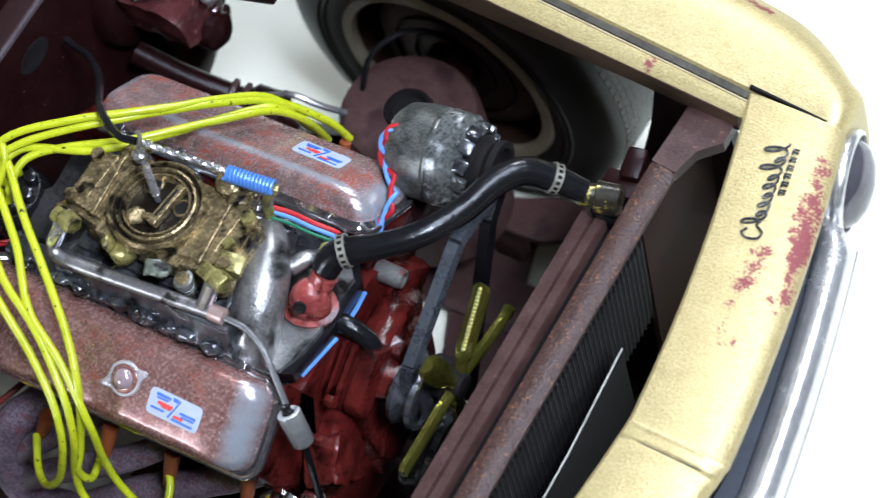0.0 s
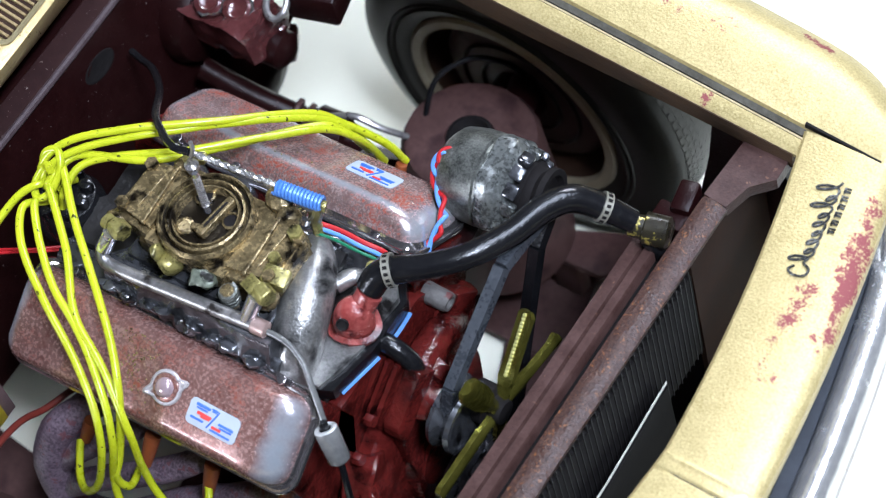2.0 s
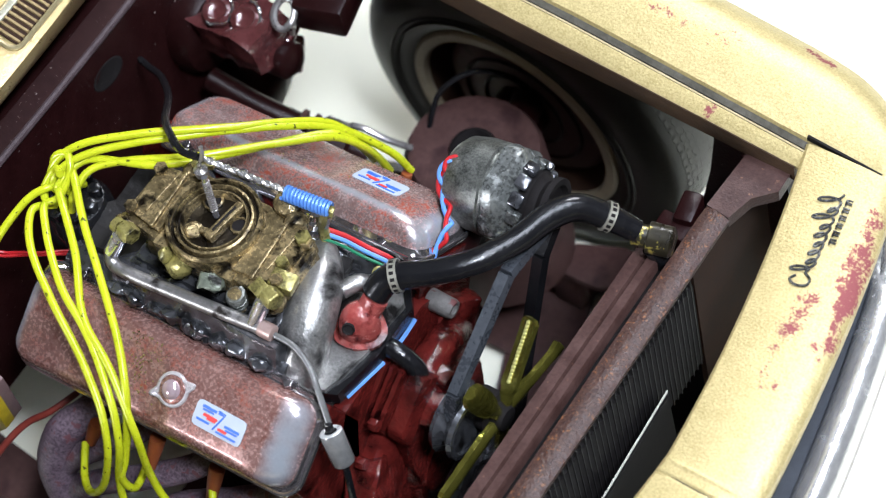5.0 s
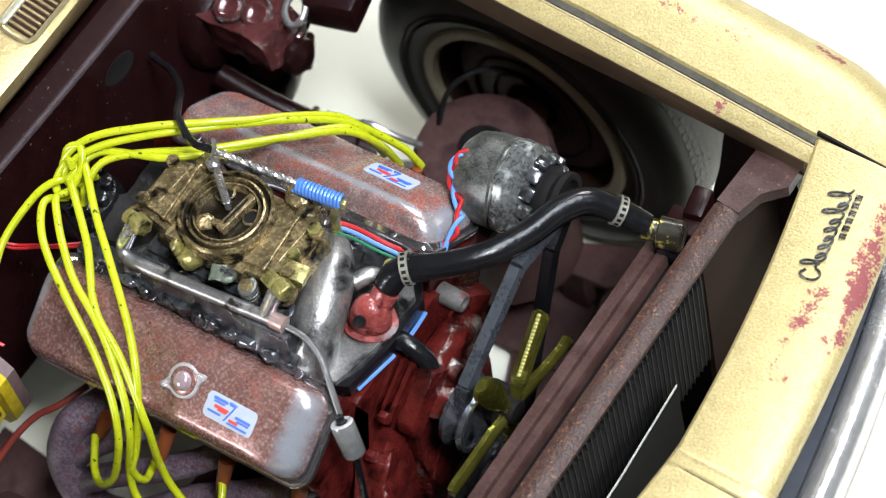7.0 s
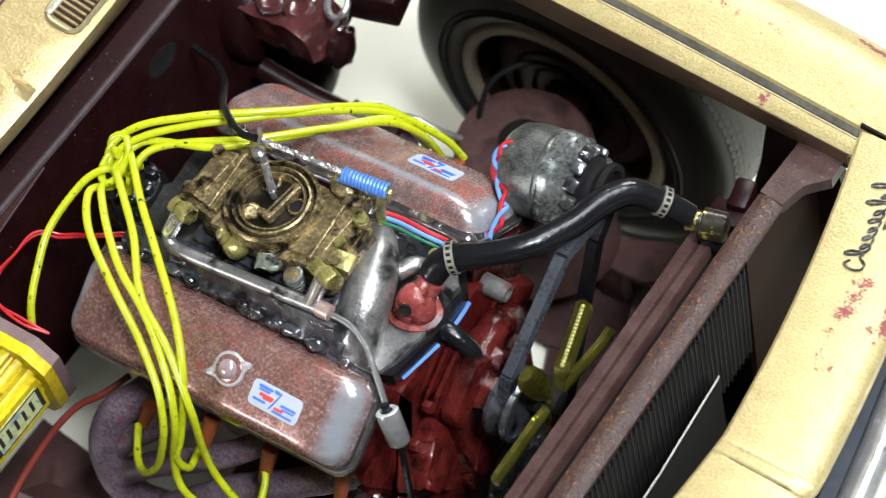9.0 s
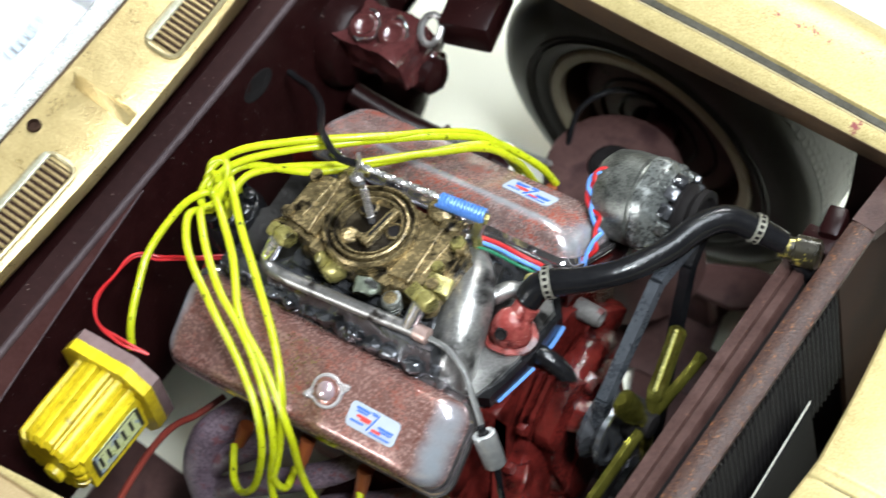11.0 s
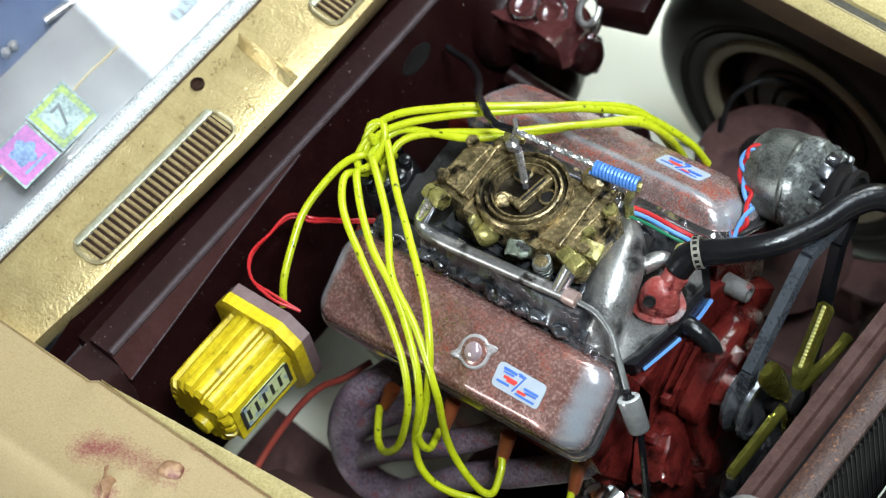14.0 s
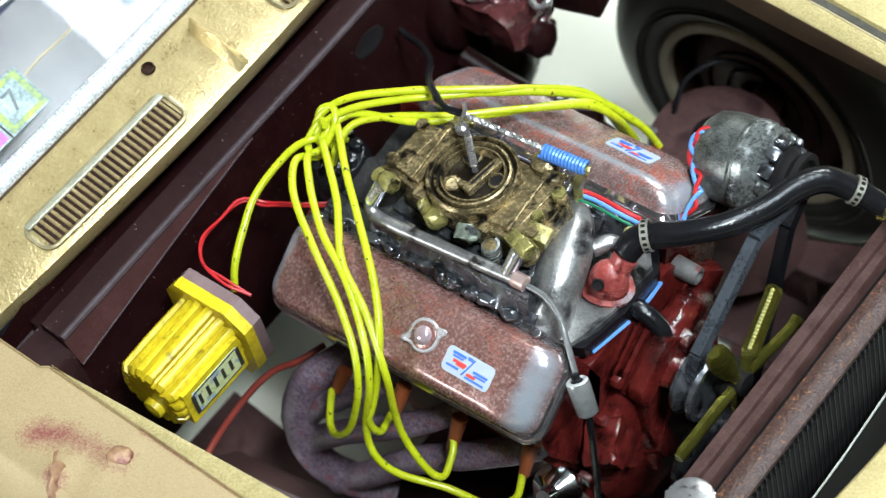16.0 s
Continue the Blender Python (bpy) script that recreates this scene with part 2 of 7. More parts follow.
M_NICKEL = mat("bright_nickel", (0.42, 0.42, 0.47), (0.80, 0.80, 0.86), 0.3, 0.14, 0.9, bump=0.004)
M_FILLER = mat("blue_grey_plastic", (0.030, 0.034, 0.042), (0.058, 0.063, 0.074), 0.6, 0.6, bump=0.01, spec=0.15)
M_RUSTBAR = mat("rusty_maroon", (0.022, 0.009, 0.007), (0.072, 0.037, 0.027), 0.14, 0.40, 0.0, chips=(0.19, 0.08, 0.03), chip_size=0.5, chip_at=0.57, chip_soft=0.06, speckle=0.5, spec=0.35, bump=0.08, bump_size=0.2, contrast=0.14, fine_part=0.75)
M_TANK = mat("mauve_brown_paint", (0.032, 0.0145, 0.012), (0.078, 0.042, 0.036), 0.25, 0.42, 0.0, chips=(0.16, 0.085, 0.055), chip_size=0.4, chip_at=0.68, chip_soft=0.06, spec=0.35, bump=0.03, bump_size=0.2, contrast=0.18, fine_part=0.4)
M_RED = mat("red_engine_paint", (0.036, 0.0048, 0.0042), (0.135, 0.016, 0.0125), 0.5, 0.13, 0.0, chips=(0.008, 0.0015, 0.0015), chip_size=1.6, chip_at=0.52, chip_soft=0.2, bump=0.06, bump_size=0.22, wave=0.7, spec=0.5)
ENDS = [(10.6, 0.4, 4.2, 10.6, -4.6, 0.8, 2.3, 0.9), (-9.6, 0.2, 4.0, -9.6, -4.4, 0.9, 1.5, 0.9)]
M_COVER_NEAR = mat("rusted_chrome", (0.16, 0.062, 0.048), (0.38, 0.235, 0.205), 0.2, 0.26, 0.4, chips=(0.24, 0.052, 0.026), chip_size=1.6, chip_at=0.525, chip_soft=0.13, speckle=0.45, chip_rough=0.45, bump=0.008, bump_size=0.13, chip_metal=0.1, coat=0.5, contrast=0.15, fine_part=0.7,
                   bare=((0.52, 0.57, 0.63), 0.62, 0.13, 0.44, 1.6, ENDS))
M_COVER_FAR = mat("rusted_grey_chrome", (0.18, 0.098, 0.088), (0.40, 0.305, 0.285), 0.14, 0.26, 0.4, chips=(0.27, 0.05, 0.024), chip_size=1.7, chip_at=0.495, chip_soft=0.11, speckle=0.55, chip_rough=0.45, bump=0.008, bump_size=0.13, chip_metal=0.0, coat=0.5, contrast=0.15, fine_part=0.6,
                  bare=((0.50, 0.54, 0.58), 0.6, 0.13, 0.44, 1.2, [(x, -y, z, x2, -y2, z2, r, w) for x, y, z, x2, y2, z2, r, w in ENDS] + [(-6.0, 0.0, 3.7, 9.6, 0.0, 4.2, 0.6, 0.62)]))
M_CHROME = mat("worn_chrome", (0.50, 0.46, 0.47), (0.80, 0.78, 0.80), 0.4, 0.08, 0.95, bump=0.01, bump_size=0.4)
M_CHROME_BRIGHT = mat("bright_chrome", (0.78, 0.78, 0.78), (0.88, 0.88, 0.87), 1.0, 0.12, 1.0, bump=0.004, bump_size=0.6)
M_BRONZE = mat("bronze_casting", (0.032, 0.021, 0.008), (0.50, 0.385, 0.19), 0.22, 0.27, 0.6, chips=(0.010, 0.007, 0.004), chip_size=1.2, chip_at=0.515, chip_soft=0.14, contrast=0.2, bump=0.045, bump_size=0.22)
M_BRASS = mat("brass_paint", (0.11, 0.09, 0.022), (0.48, 0.43, 0.15), 0.18, 0.3, 0.5, chips=(0.02, 0.016, 0.007), chip_size=0.9, chip_at=0.53, chip_soft=0.14, bump=0.035, bump_size=0.22)
M_OLIVE = mat("olive_gold_plating", (0.075, 0.070, 0.010), (0.36, 0.33, 0.06), 0.4, 0.16, 0.82, bump=0.05, bump_size=0.4, contrast=0.25)
M_ALU = mat("grimy_aluminium", (0.014, 0.014, 0.016), (0.17, 0.175, 0.19), 0.5, 0.22, 0.6, coat=0.5, chips=(0.006, 0.005, 0.005), chip_size=1.6, chip_at=0.54, chip_soft=0.14, contrast=0.2, bump=0.03, bump_size=0.5)
M_ALU_CLEAN = mat("dulled_aluminium", (0.16, 0.16, 0.155), (0.50, 0.49, 0.47), 0.16, 0.33, 0.75, chips=(0.02, 0.018, 0.018), chip_size=2.2, chip_at=0.535, chip_soft=0.12, bump=0.03, bump_size=0.16, wave=0.3)
M_STEEL = mat("steel_tube", (0.28, 0.265, 0.26), (0.52, 0.50, 0.49), 0.3, 0.3, 0.8, chips=(0.06, 0.05, 0.05), chip_size=1.0, chip_at=0.6, chip_soft=0.12, bump=0.012)
M_ALT = mat("dark_cast_metal", (0.05, 0.052, 0.048), (0.32, 0.33, 0.30), 0.14, 0.36, 0.75, chips=(0.50, 0.51, 0.49), chip_size=1.6, chip_at=0.60, chip_soft=0.16, bump=0.03, bump_size=0.18, contrast=0.18, speckle=0.3)
M_ALT_PALE = mat("worn_pale_casting", (0.05, 0.052, 0.05), (0.34, 0.36, 0.345), 0.25, 0.28, 0.7, chips=(0.68, 0.71, 0.70), chip_size=1.2, chip_at=0.56, chip_soft=0.1, bump=0.05, bump_size=0.3, contrast=0.14)
M_BLACK = mat("black_rubber", (0.004, 0.004, 0.005), (0.010, 0.010, 0.011), 0.4, 0.22, 0.0, spec=0.4, bump=0.03, bump_size=0.3, chips=(0.25, 0.25, 0.24), chip_size=0.2, chip_at=0.75)
M_DARK = mat("black_plastic", (0.006, 0.005, 0.005), (0.014, 0.012, 0.012), 0.5, 0.75, 0.0, bump=0.006, spec=0.15)
M_TYRE = mat("tyre_rubber", (0.016, 0.0150, 0.0125), (0.032, 0.030, 0.024), 1.0, 0.42, 0.0, spec=0.4, bump=0.01, bump_size=0.4)
M_RIM = mat("cream_rim_paint", (0.28, 0.235, 0.15), (0.42, 0.36, 0.25), 0.5, 0.5, 0.1, bump=0.01)
M_BELT = mat("grey_belt", (0.013, 0.015, 0.019), (0.062, 0.068, 0.078), 0.22, 0.28, 0.0, chips=(0.12, 0.12, 0.12), chip_size=0.25, chip_at=0.70, bump=0.03, bump_size=0.3)
M_YWIRE = mat("yellow_wire", (0.34, 0.385, 0.003), (0.51, 0.545, 0.008), 0.8, 0.28, 0.0, chips=(0.035, 0.035, 0.006), chip_size=0.42, chip_at=0.655, chip_soft=0.04)
M_YCOIL = mat("yellow_plastic", (0.42, 0.29, 0.003), (0.74, 0.60, 0.015), 0.4, 0.36, 0.0, chips=(0.10, 0.065, 0.004), chip_size=1.1, chip_at=0.60, chip_soft=0.15, bump=0.03, bump_size=0.4, contrast=0.16)
M_PINKGREY = mat("pink_grey_primer", (0.12, 0.075, 0.075), (0.21, 0.14, 0.135), 0.4, 0.5, 0.0, bump=0.02)
M_REDWIRE = mat("red_wire", (0.36, 0.010, 0.013), (0.50, 0.022, 0.024), 1.0, 0.35)
M_BLUEWIRE = mat("blue_wire", (0.10, 0.25, 0.62), (0.16, 0.34, 0.75), 1.0, 0.35)
M_GREENWIRE = mat("green_wire", (0.01, 0.13, 0.06), (0.02, 0.20, 0.09), 1.0, 0.35)
M_BLUE = mat("blue_spring", (0.06, 0.17, 0.50), (0.13, 0.28, 0.66), 0.5, 0.35, 0.1)
M_REDHOSE = mat("dull_red_hose", (0.13, 0.02, 0.014), (0.18, 0.034, 0.022), 0.6, 0.4)
M_ORANGE = mat("orange_boot", (0.16, 0.035, 0.01), (0.27, 0.07, 0.018), 0.5, 0.5, bump=0.01)
M_EXHAUST = mat("purple_brown_header", (0.060, 0.038, 0.054), (0.22, 0.165, 0.20), 0.2, 0.45, 0.0, chips=(0.15, 0.06, 0.07), chip_size=0.6, chip_at=0.58, bump=0.06, bump_size=0.22, contrast=0.14, fine_part=0.7)
M_PINK = mat("worn_red_casting", (0.16, 0.012, 0.011), (0.36, 0.10, 0.085), 0.35, 0.25, 0.0, chips=(0.06, 0.004, 0.004), chip_size=0.9, chip_at=0.53, chip_soft=0.12, bump=0.05, bump_size=0.3)
M_LABEL = mat("pale_label", (0.34, 0.39, 0.46), (0.44, 0.48, 0.54), 0.6, 0.35)
M_LBLUE = mat("label_blue", (0.04, 0.12, 0.50), (0.07, 0.18, 0.60), 0.6, 0.4)
M_LRED = mat("label_red", (0.60, 0.03, 0.03), (0.70, 0.06, 0.05), 0.6, 0.4)
M_INK = mat("black_ink", (0.02, 0.02, 0.018), (0.04, 0.04, 0.03), 0.5, 0.45)
M_TAGGREEN = mat("tag_green", (0.09, 0.15, 0.05), (0.40, 0.54, 0.02), 0.25, 0.45, contrast=0.12)
M_TAGPINK = mat("tag_pink", (0.26, 0.06, 0.27), (0.50, 0.13, 0.42), 0.25, 0.45, contrast=0.12)
M_TAGPALE = mat("tag_pale", (0.06, 0.11, 0.11), (0.38, 0.48, 0.45), 0.25, 0.45, contrast=0.12)
M_TAGBLUE = mat("tag_blue", (0.04, 0.08, 0.22), (0.20, 0.32, 0.52), 0.2, 0.45, contrast=0.1)
M_SEAT = mat("dark_interior", (0.025, 0.035, 0.07), (0.05, 0.065, 0.11), 2.0, 0.5)
M_TRIM = mat("silver_foil", (0.52, 0.55, 0.56), (0.92, 0.93, 0.93), 0.14, 0.28, 0.3, bump=0.07, bump_size=0.3, wave=0.2, contrast=0.15, fine_part=0.7)
M_BUMPER = mat("dulled_chrome", (0.52, 0.51, 0.50), (0.82, 0.81, 0.79), 0.35, 0.24, 0.75, bump=0.02, bump_size=0.35, wave=1.0, contrast=0.15)
M_LENS = mat("lens_plastic", (0.07, 0.065, 0.075), (0.22, 0.21, 0.23), 1.0, 0.1, 0.6, bump=0.02, bump_size=0.5)

M_GLASS = bpy.data.materials.new("clear_glass")
M_GLASS.use_nodes = True
_g = M_GLASS.node_tree.nodes["Principled BSDF"]
_g.inputs["Transmission Weight"].default_value = 1.0
_g.inputs["Roughness"].default_value = 0.04
_g.inputs["IOR"].default_value = 1.45
_g.inputs["Base Color"].default_value = (0.96, 0.97, 0.98, 1)

# ================= the table =================
bm = B()
bmesh.ops.create_grid(bm, x_segments=40, y_segments=40, size=700)
for v in bm.verts:
    v.co.z = GROUND
ground = part("ground", bm, M_PAPER, None, "sheet of ivory paper under the model car")
tagged(ground, "sheet of ivory paper under the model car", "table top", "", "structure")

# unseen dark walls and ceiling, added to close the space and shape reflections
M_WALL = mat("unseen_wall_grey", (0.13, 0.125, 0.12), (0.17, 0.165, 0.155), 40.0, 0.8)
for name, c, s_ in (("wall_north", (0, 705, 500), (1420, 10, 1000)), ("wall_south", (0, -705, 500), (1420, 10, 1000)), ("wall_east", (705, 0, 500), (10, 1400, 1000)), ("wall_west", (-705, 0, 500), (10, 1400, 1000)), ("ceiling", (0, 0, 1005), (1420, 1420, 10))):
    tagged(part(name, box(B(), c, s_), M_WALL, None), "unseen dark grey " + name.split("_")[0] + " added for reflections", name.split("_")[0], "", "structure")

# ================= body shell =================
body = thing("model_car_body", (0, 0, 0), "gold scale model car body with chipped paint and open bonnet", "model car")
MID = -1.3


def crown(x):
    return 38.9 - 0.088 * (x + 8)


def far_inner(x):
    return 21.35 - 0.0009 * (x + 24) ** 1.75 * 0.9 if x > -24 else 21.35


def far_outer(x):
    return 29.6 - 0.055 * max(0, x - 14) - 0.017 * max(0, x - 23) ** 2.0 - 0.05 * max(0, x - 26) ** 2.0


def fender_section(x, s):
    """Inner lip, ledge, groove, crown and side, for the side s (1 far, -1 near)."""
    zc = crown(x)
    if s > 0:
        i, o = far_inner(x), far_outer(x)
    else:
        i = 25.15 - 0.085 * (x + 14) if x > -13.9 else 25.5
        i -= 0.0 if x < 6 else 0.001 * (x - 6) ** 2
        o = 33.0 - 0.055 * max(0, x - 14) - 0.017 * max(0, x - 23) ** 2.0
    g = i + 1.75 - 0.02 * max(0, x - 10)
    w = o - g
    if s < 0:
        gq = max(i + 0.12, 25.3)
        g = gq + 1.0
        w = o - g
        return [(i - 0.2, zc - 3.4), (i, zc - 1.0), (i + 0.06, zc - 0.84), (gq - 0.1, zc - 0.74), (gq, zc - 0.86), (gq + 0.1, zc - 0.72), (g, zc - 0.5), (g + 0.25 * w, zc - 0.15), (g + 0.5 * w, zc),
                (g + 0.7 * w, zc - 0.1), (g + 0.8 * w, zc - 0.65), (g + 0.9 * w, zc - 1.9), (o, zc - 3.2), (o + 0.5, zc - 6), (o + 0.3, zc - 10),
                (o - 0.2, zc - 10), (o, zc - 6), (o - 0.5, zc - 3.6), (g + 0.72 * w, zc - 1.3), (g + 0.3 * w, zc - 0.9), (g, zc - 1.5), (i + 0.35, zc - 1.6), (i + 0.1, zc - 3.4)]
    return [(i + 0.1, zc - 1.5), (i, zc - 1.05), (i + 0.12, zc - 0.93), (g - 0.55, zc - 0.68), (g - 0.48, zc - 1.15), (g + 0.12, zc - 1.15), (g + 0.3, zc - 0.5), (g + 0.28 * w, zc - 0.12), (g + 0.5 * w, zc),
            (g + 0.75 * w, zc - 0.35), (g + 0.92 * w, zc - 1.2), (o, zc - 2.7), (o + 0.5, zc - 6), (o + 0.3, zc - 10),
            (o - 0.2, zc - 10), (o, zc - 6), (o - 0.5, zc - 3), (g + 0.72 * w, zc - 1.1), (g + 0.3 * w, zc - 0.9), (g, zc - 1.7), (i + 0.35, zc - 1.7), (i + 0.25, zc - 1.6)]


def fender(s, x0, x1):
    bm = B()
    rings = []
    n = 120
    for k in range(n + 1):
        x = x0 + (x1 - x0) * k / n
        rings.append([(x, s * y, z) for y, z in fender_section(x, s)])
    # the nose rolls down and inwards
    tail = rings[-1]
    for d, f in ((0.4, 0.15), (0.75, 0.5), (0.95, 1.1), (1.0, 2.2)):
        rings.append([(p[0] + d, p[1] * (1 - 0.02 * f), p[2] - 0.9 * f) for p in tail])
    loft(bm, rings)
    return bm


far_fender = part("fender", fender(1, -26, 31.5), M_GOLD, body)
# one dark, one dull and one gold-brown strip run along the channel
for name, o0, o1, z0, z1, m_, lab_ in (("seal_strip", 1.36, 1.60, -1.02, -1.10, M_DARK, "dark strip in the wing channel"), ("dull_strip", 1.60, 1.96, -0.98, -0.78, mat("dull_channel_metal", (0.10, 0.092, 0.072), (0.26, 0.245, 0.20), 0.3, 0.35, 0.6, bump=0.03), "dull brown strip in the wing channel"), ("bright_strip", 1.22, 1.36, -0.64, -0.68, mat("channel_side_gold", (0.26, 0.21, 0.11), (0.46, 0.39, 0.23), 0.2, 0.65, 0.0, bump=0.03, spec=0.15), "gold-brown strip beside the wing channel")):
    rings = []
    for k in range(41):
        x = -25 + 52.0 * k / 40
        i, z = far_inner(x) - 0.02 * max(0, x - 10), crown(x)
        rings.append([(x, i + o0, z + z0), (x, i + o1, z + z1), (x, i + o1, z - 1.25), (x, i + o0, z - 1.25)])
    part(name, loft(B(), rings), m_, far_fender, lab_, bev=0.03)
# inner flange below the wing edge, its shade painted in as dark brown
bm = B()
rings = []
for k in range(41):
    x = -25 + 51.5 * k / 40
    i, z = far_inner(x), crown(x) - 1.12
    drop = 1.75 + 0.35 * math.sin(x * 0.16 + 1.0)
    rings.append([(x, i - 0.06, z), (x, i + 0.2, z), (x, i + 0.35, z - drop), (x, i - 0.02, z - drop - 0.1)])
part("inner_flange", loft(bm, rings), M_GOLD_IN, far_fender, "inner flange with shade put into its brown colour")
near = fender(-1, -26, 31.0)
# two rust-edged dents pressed into the passenger wing
for v in near.verts:
    for dx, dy, rr, dep in ((-5.9, -27.5, 0.9, 0.5), (-7.9, -30.6, 1.2, 0.6)):
        q = math.hypot(v.co.x - dx, v.co.y - dy)
        if q < rr * 2:
            v.co.z += dep * math.exp(-((q / rr) ** 2) * 2)
near_fender = part("fender", near, M_GOLD_NEAR, body, "gold wing with two rust-edged bumps")
rings = []
for k in range(46):
    x = -13.5 + 44.0 * k / 45
    i, zc = 25.15 - 0.085 * (x + 14) - (0.0 if x < 6 else 0.001 * (x - 6) ** 2), crown(x)
    wide = min(1.0, 0.25 + k * 0.5)
    rings.append([(x, -(i + 0.0), zc - 1.1), (x, -(i + 0.05), zc - 0.66), (x, -(i + (25.22 - i) * wide * 0.5), zc - 0.58), (x, -(i + (25.22 - i) * wide - 0.05), zc - 0.62), (x, -(i + (25.22 - i) * wide), zc - 1.1)])
part("wing_lip", loft(B(), rings), M_GOLD, near_fender, "brighter raised lip of the wing", bev=0.06)
bm = B()
for dx, dy, h, f, long in ((-5.85, -27.5, 0.75, 0.8, 1.0), (-8.1, -30.25, 1.0, 0.95, 1.55)):
    knob = B()
    lathe(knob, (dx, dy, crown(dx) - 0.75), (0.3, -0.12, 1), [(0, 1.25 * f), (0.45, 1.05 * f), (0.8, 0.75 * f), (h + 0.25, 0.3 * f)], 22)
    run = Vector((0.57, -0.82, 0))
    for v in knob.verts:
        off = v.co - Vector((dx, dy, v.co.z))
        v.co += run * off.dot(run) * (long - 1.0) - Vector((0.82, 0.57, 0)) * off.dot(Vector((0.82, 0.57, 0))) * (0.28 if long > 1 else 0.0)
    turned = bpy.data.meshes.new("knob")
    knob.to_mesh(turned)
    knob.free()
    bm.from_mesh(turned)
    bpy.data.meshes.remove(turned)
part("bump", roughen(bm, 0.25, 0.7), mat("bare_rust_edge", (0.20, 0.09, 0.045), (0.40, 0.25, 0.13), 0.3, 0.45, 0.2, chips=(0.16, 0.05, 0.04), chip_size=0.8, chip_at=0.5, chip_soft=0.15), near_fender, "rusty raised bump")
# header panel between the wings
def header_inner(y):
    a = abs(y - 0.5)
    return 29.9 - 0.06 * a - 0.0045 * a * a


def header_outer(y):
    a = abs(y - 0.5)
    return 35.95 - 0.125 * a - 0.0035 * a * a


bm = B()
rings = []
ys = [22.05 - 44.1 * k / 180 for k in range(181)]
for y in sorted(set(ys) | {1.0 - 0.06 * k for k in range(42)}, reverse=True):
    a, b = header_inner(y), header_outer(y) + 0.05 * max(0.0, y)
    ridge = 0.09 * math.exp(-(((y - 0.15) / 0.13) ** 2)) - 0.2 * math.exp(-(((y + 0.72) / 0.08) ** 2))
    row = []
    for f, dz in ((0, -1.6), (0, -0.18), (0.03, 0.0), (0.15, 0.05), (0.35, 0.06), (0.6, 0.02), (0.8, -0.1), (0.94, -0.28), (0.99, -0.55), (1.0, -1.0), (0.985, -1.6), (0.93, -1.6), (0.94, -1.2), (0.8, -0.9), (0.5, -0.8), (0.1, -0.8), (0.05, -1.6)):
        row.append((a + (b - a) * f, y, 35.35 + dz + (ridge * (0.3 + 0.7 * f) if f not in (0.94, 0.5, 0.1, 0.05) else 0)))
    rings.append(row)
header = part("header_panel", loft(bm, rings), M_GOLD, body, "gold header panel with flaked rust patches")

# thin black line laid along the crease
bm = B()
tube(bm, [(header_inner(-0.72) + (header_outer(-0.72) - header_inner(-0.72)) * f, -0.72 + 0.05 * math.sin(9 * f), 35.30 + dz) for f, dz in ((0.02, -0.1), (0.15, -0.02), (0.35, -0.02), (0.6, -0.06), (0.8, -0.2), (0.94, -0.36))], 0.055, 6, 4)
part("crease_line", bm, M_INK, header, "thin dark line in the crease")

# model name script: a flowing line and a row of small plain bars
bm = B()
base, along, up = Vector((30.95, 13.2, 35.47)), Vector((-1.05, 6.5, 0.0)), Vector((-1.0, -0.16, 0.0))
pts = [(0.09, 0.75), (0.04, 1.0), (0.0, 0.6), (0.02, 0.0), (0.09, -0.1), (0.14, 0.3)]
tall = (0.62, 0.26, 0.3, 0.24, 0.34, 0.28, 0.62, 0.26, 0.66)
for k in range(1, 73):
    u, a = k / 72, 2 * math.pi * 9 * k / 72
    h = tall[min(8, (k - 1) // 8)]
    pts.append((0.13 + 0.84 * u + 0.042 * math.sin(a) + 0.03 * math.cos(a), h - 0.02 - h * math.cos(a)))
tube(bm, [base + along * a + up * (b * 1.0 - 0.4) for a, b in pts], 0.085, 6, 3)
M_BADGE = mat("dark_badge_metal", (0.02, 0.02, 0.02), (0.22, 0.22, 0.21), 0.25, 0.25, 0.7, contrast=0.15, bump=0.02)
script = part("script_badge", bm, M_BADGE, header, "dark raised script badge drawn as a plain flowing line")
for k in range(6):
    bm = B()
    c = base + along * (0.5 + 0.085 * k) - up * 0.85
    box(bm, c, (0.42, 0.13, 0.08), (0, 0, 9))
    box(bm, c + along * 0.03, (0.42, 0.1, 0.08), (0, 0, 9))
    box(bm, c + up * 0.14, (0.1, 0.34, 0.08), (0, 0, 9))
    part("badge_bar", bm, M_BADGE, header)

# seam where header meets wing, both sides
for s, y in ((1, 22.2), (-1, -22.2)):
    bm = B()
    box(bm, (28.9, y + s * 0.05, 34.85), (5.0, 0.16, 1.1), (0, 6, -s * 2))
    part("panel_gap", bm, M_DARK, header)

# grille and lower valance
bm = B()
rings = [[(header_outer(y) - 1.2, y, 33.9), (header_outer(y) - 0.5, y, 33.7), (header_outer(y) - 0.9, y, 22), (header_outer(y) - 1.6, y, 22)] for y in ys[::12]]
grille = part("grille", loft(bm, rings), M_DARK, body, "black grille panel under the header")
for k in range(9):
    bm = B()
    z = 28.4 - k * 0.7
    rings = [[(header_outer(y) - 0.65, y, z), (header_outer(y) - 0.2, y, z), (header_outer(y) - 0.2, y, z - 0.25), (header_outer(y) - 0.65, y, z - 0.25)] for y in ys[24:-24:12]]
    part("grille_bar", loft(bm, rings), M_DARK, grille)
bm = B()
rings = [[(20.45, y, 12.5), (header_outer(y) - 1.0, y, 14.5), (header_outer(y) - 1.0, y, 13.9), (20.45, y, 11.9)] for y in ys[::15]]
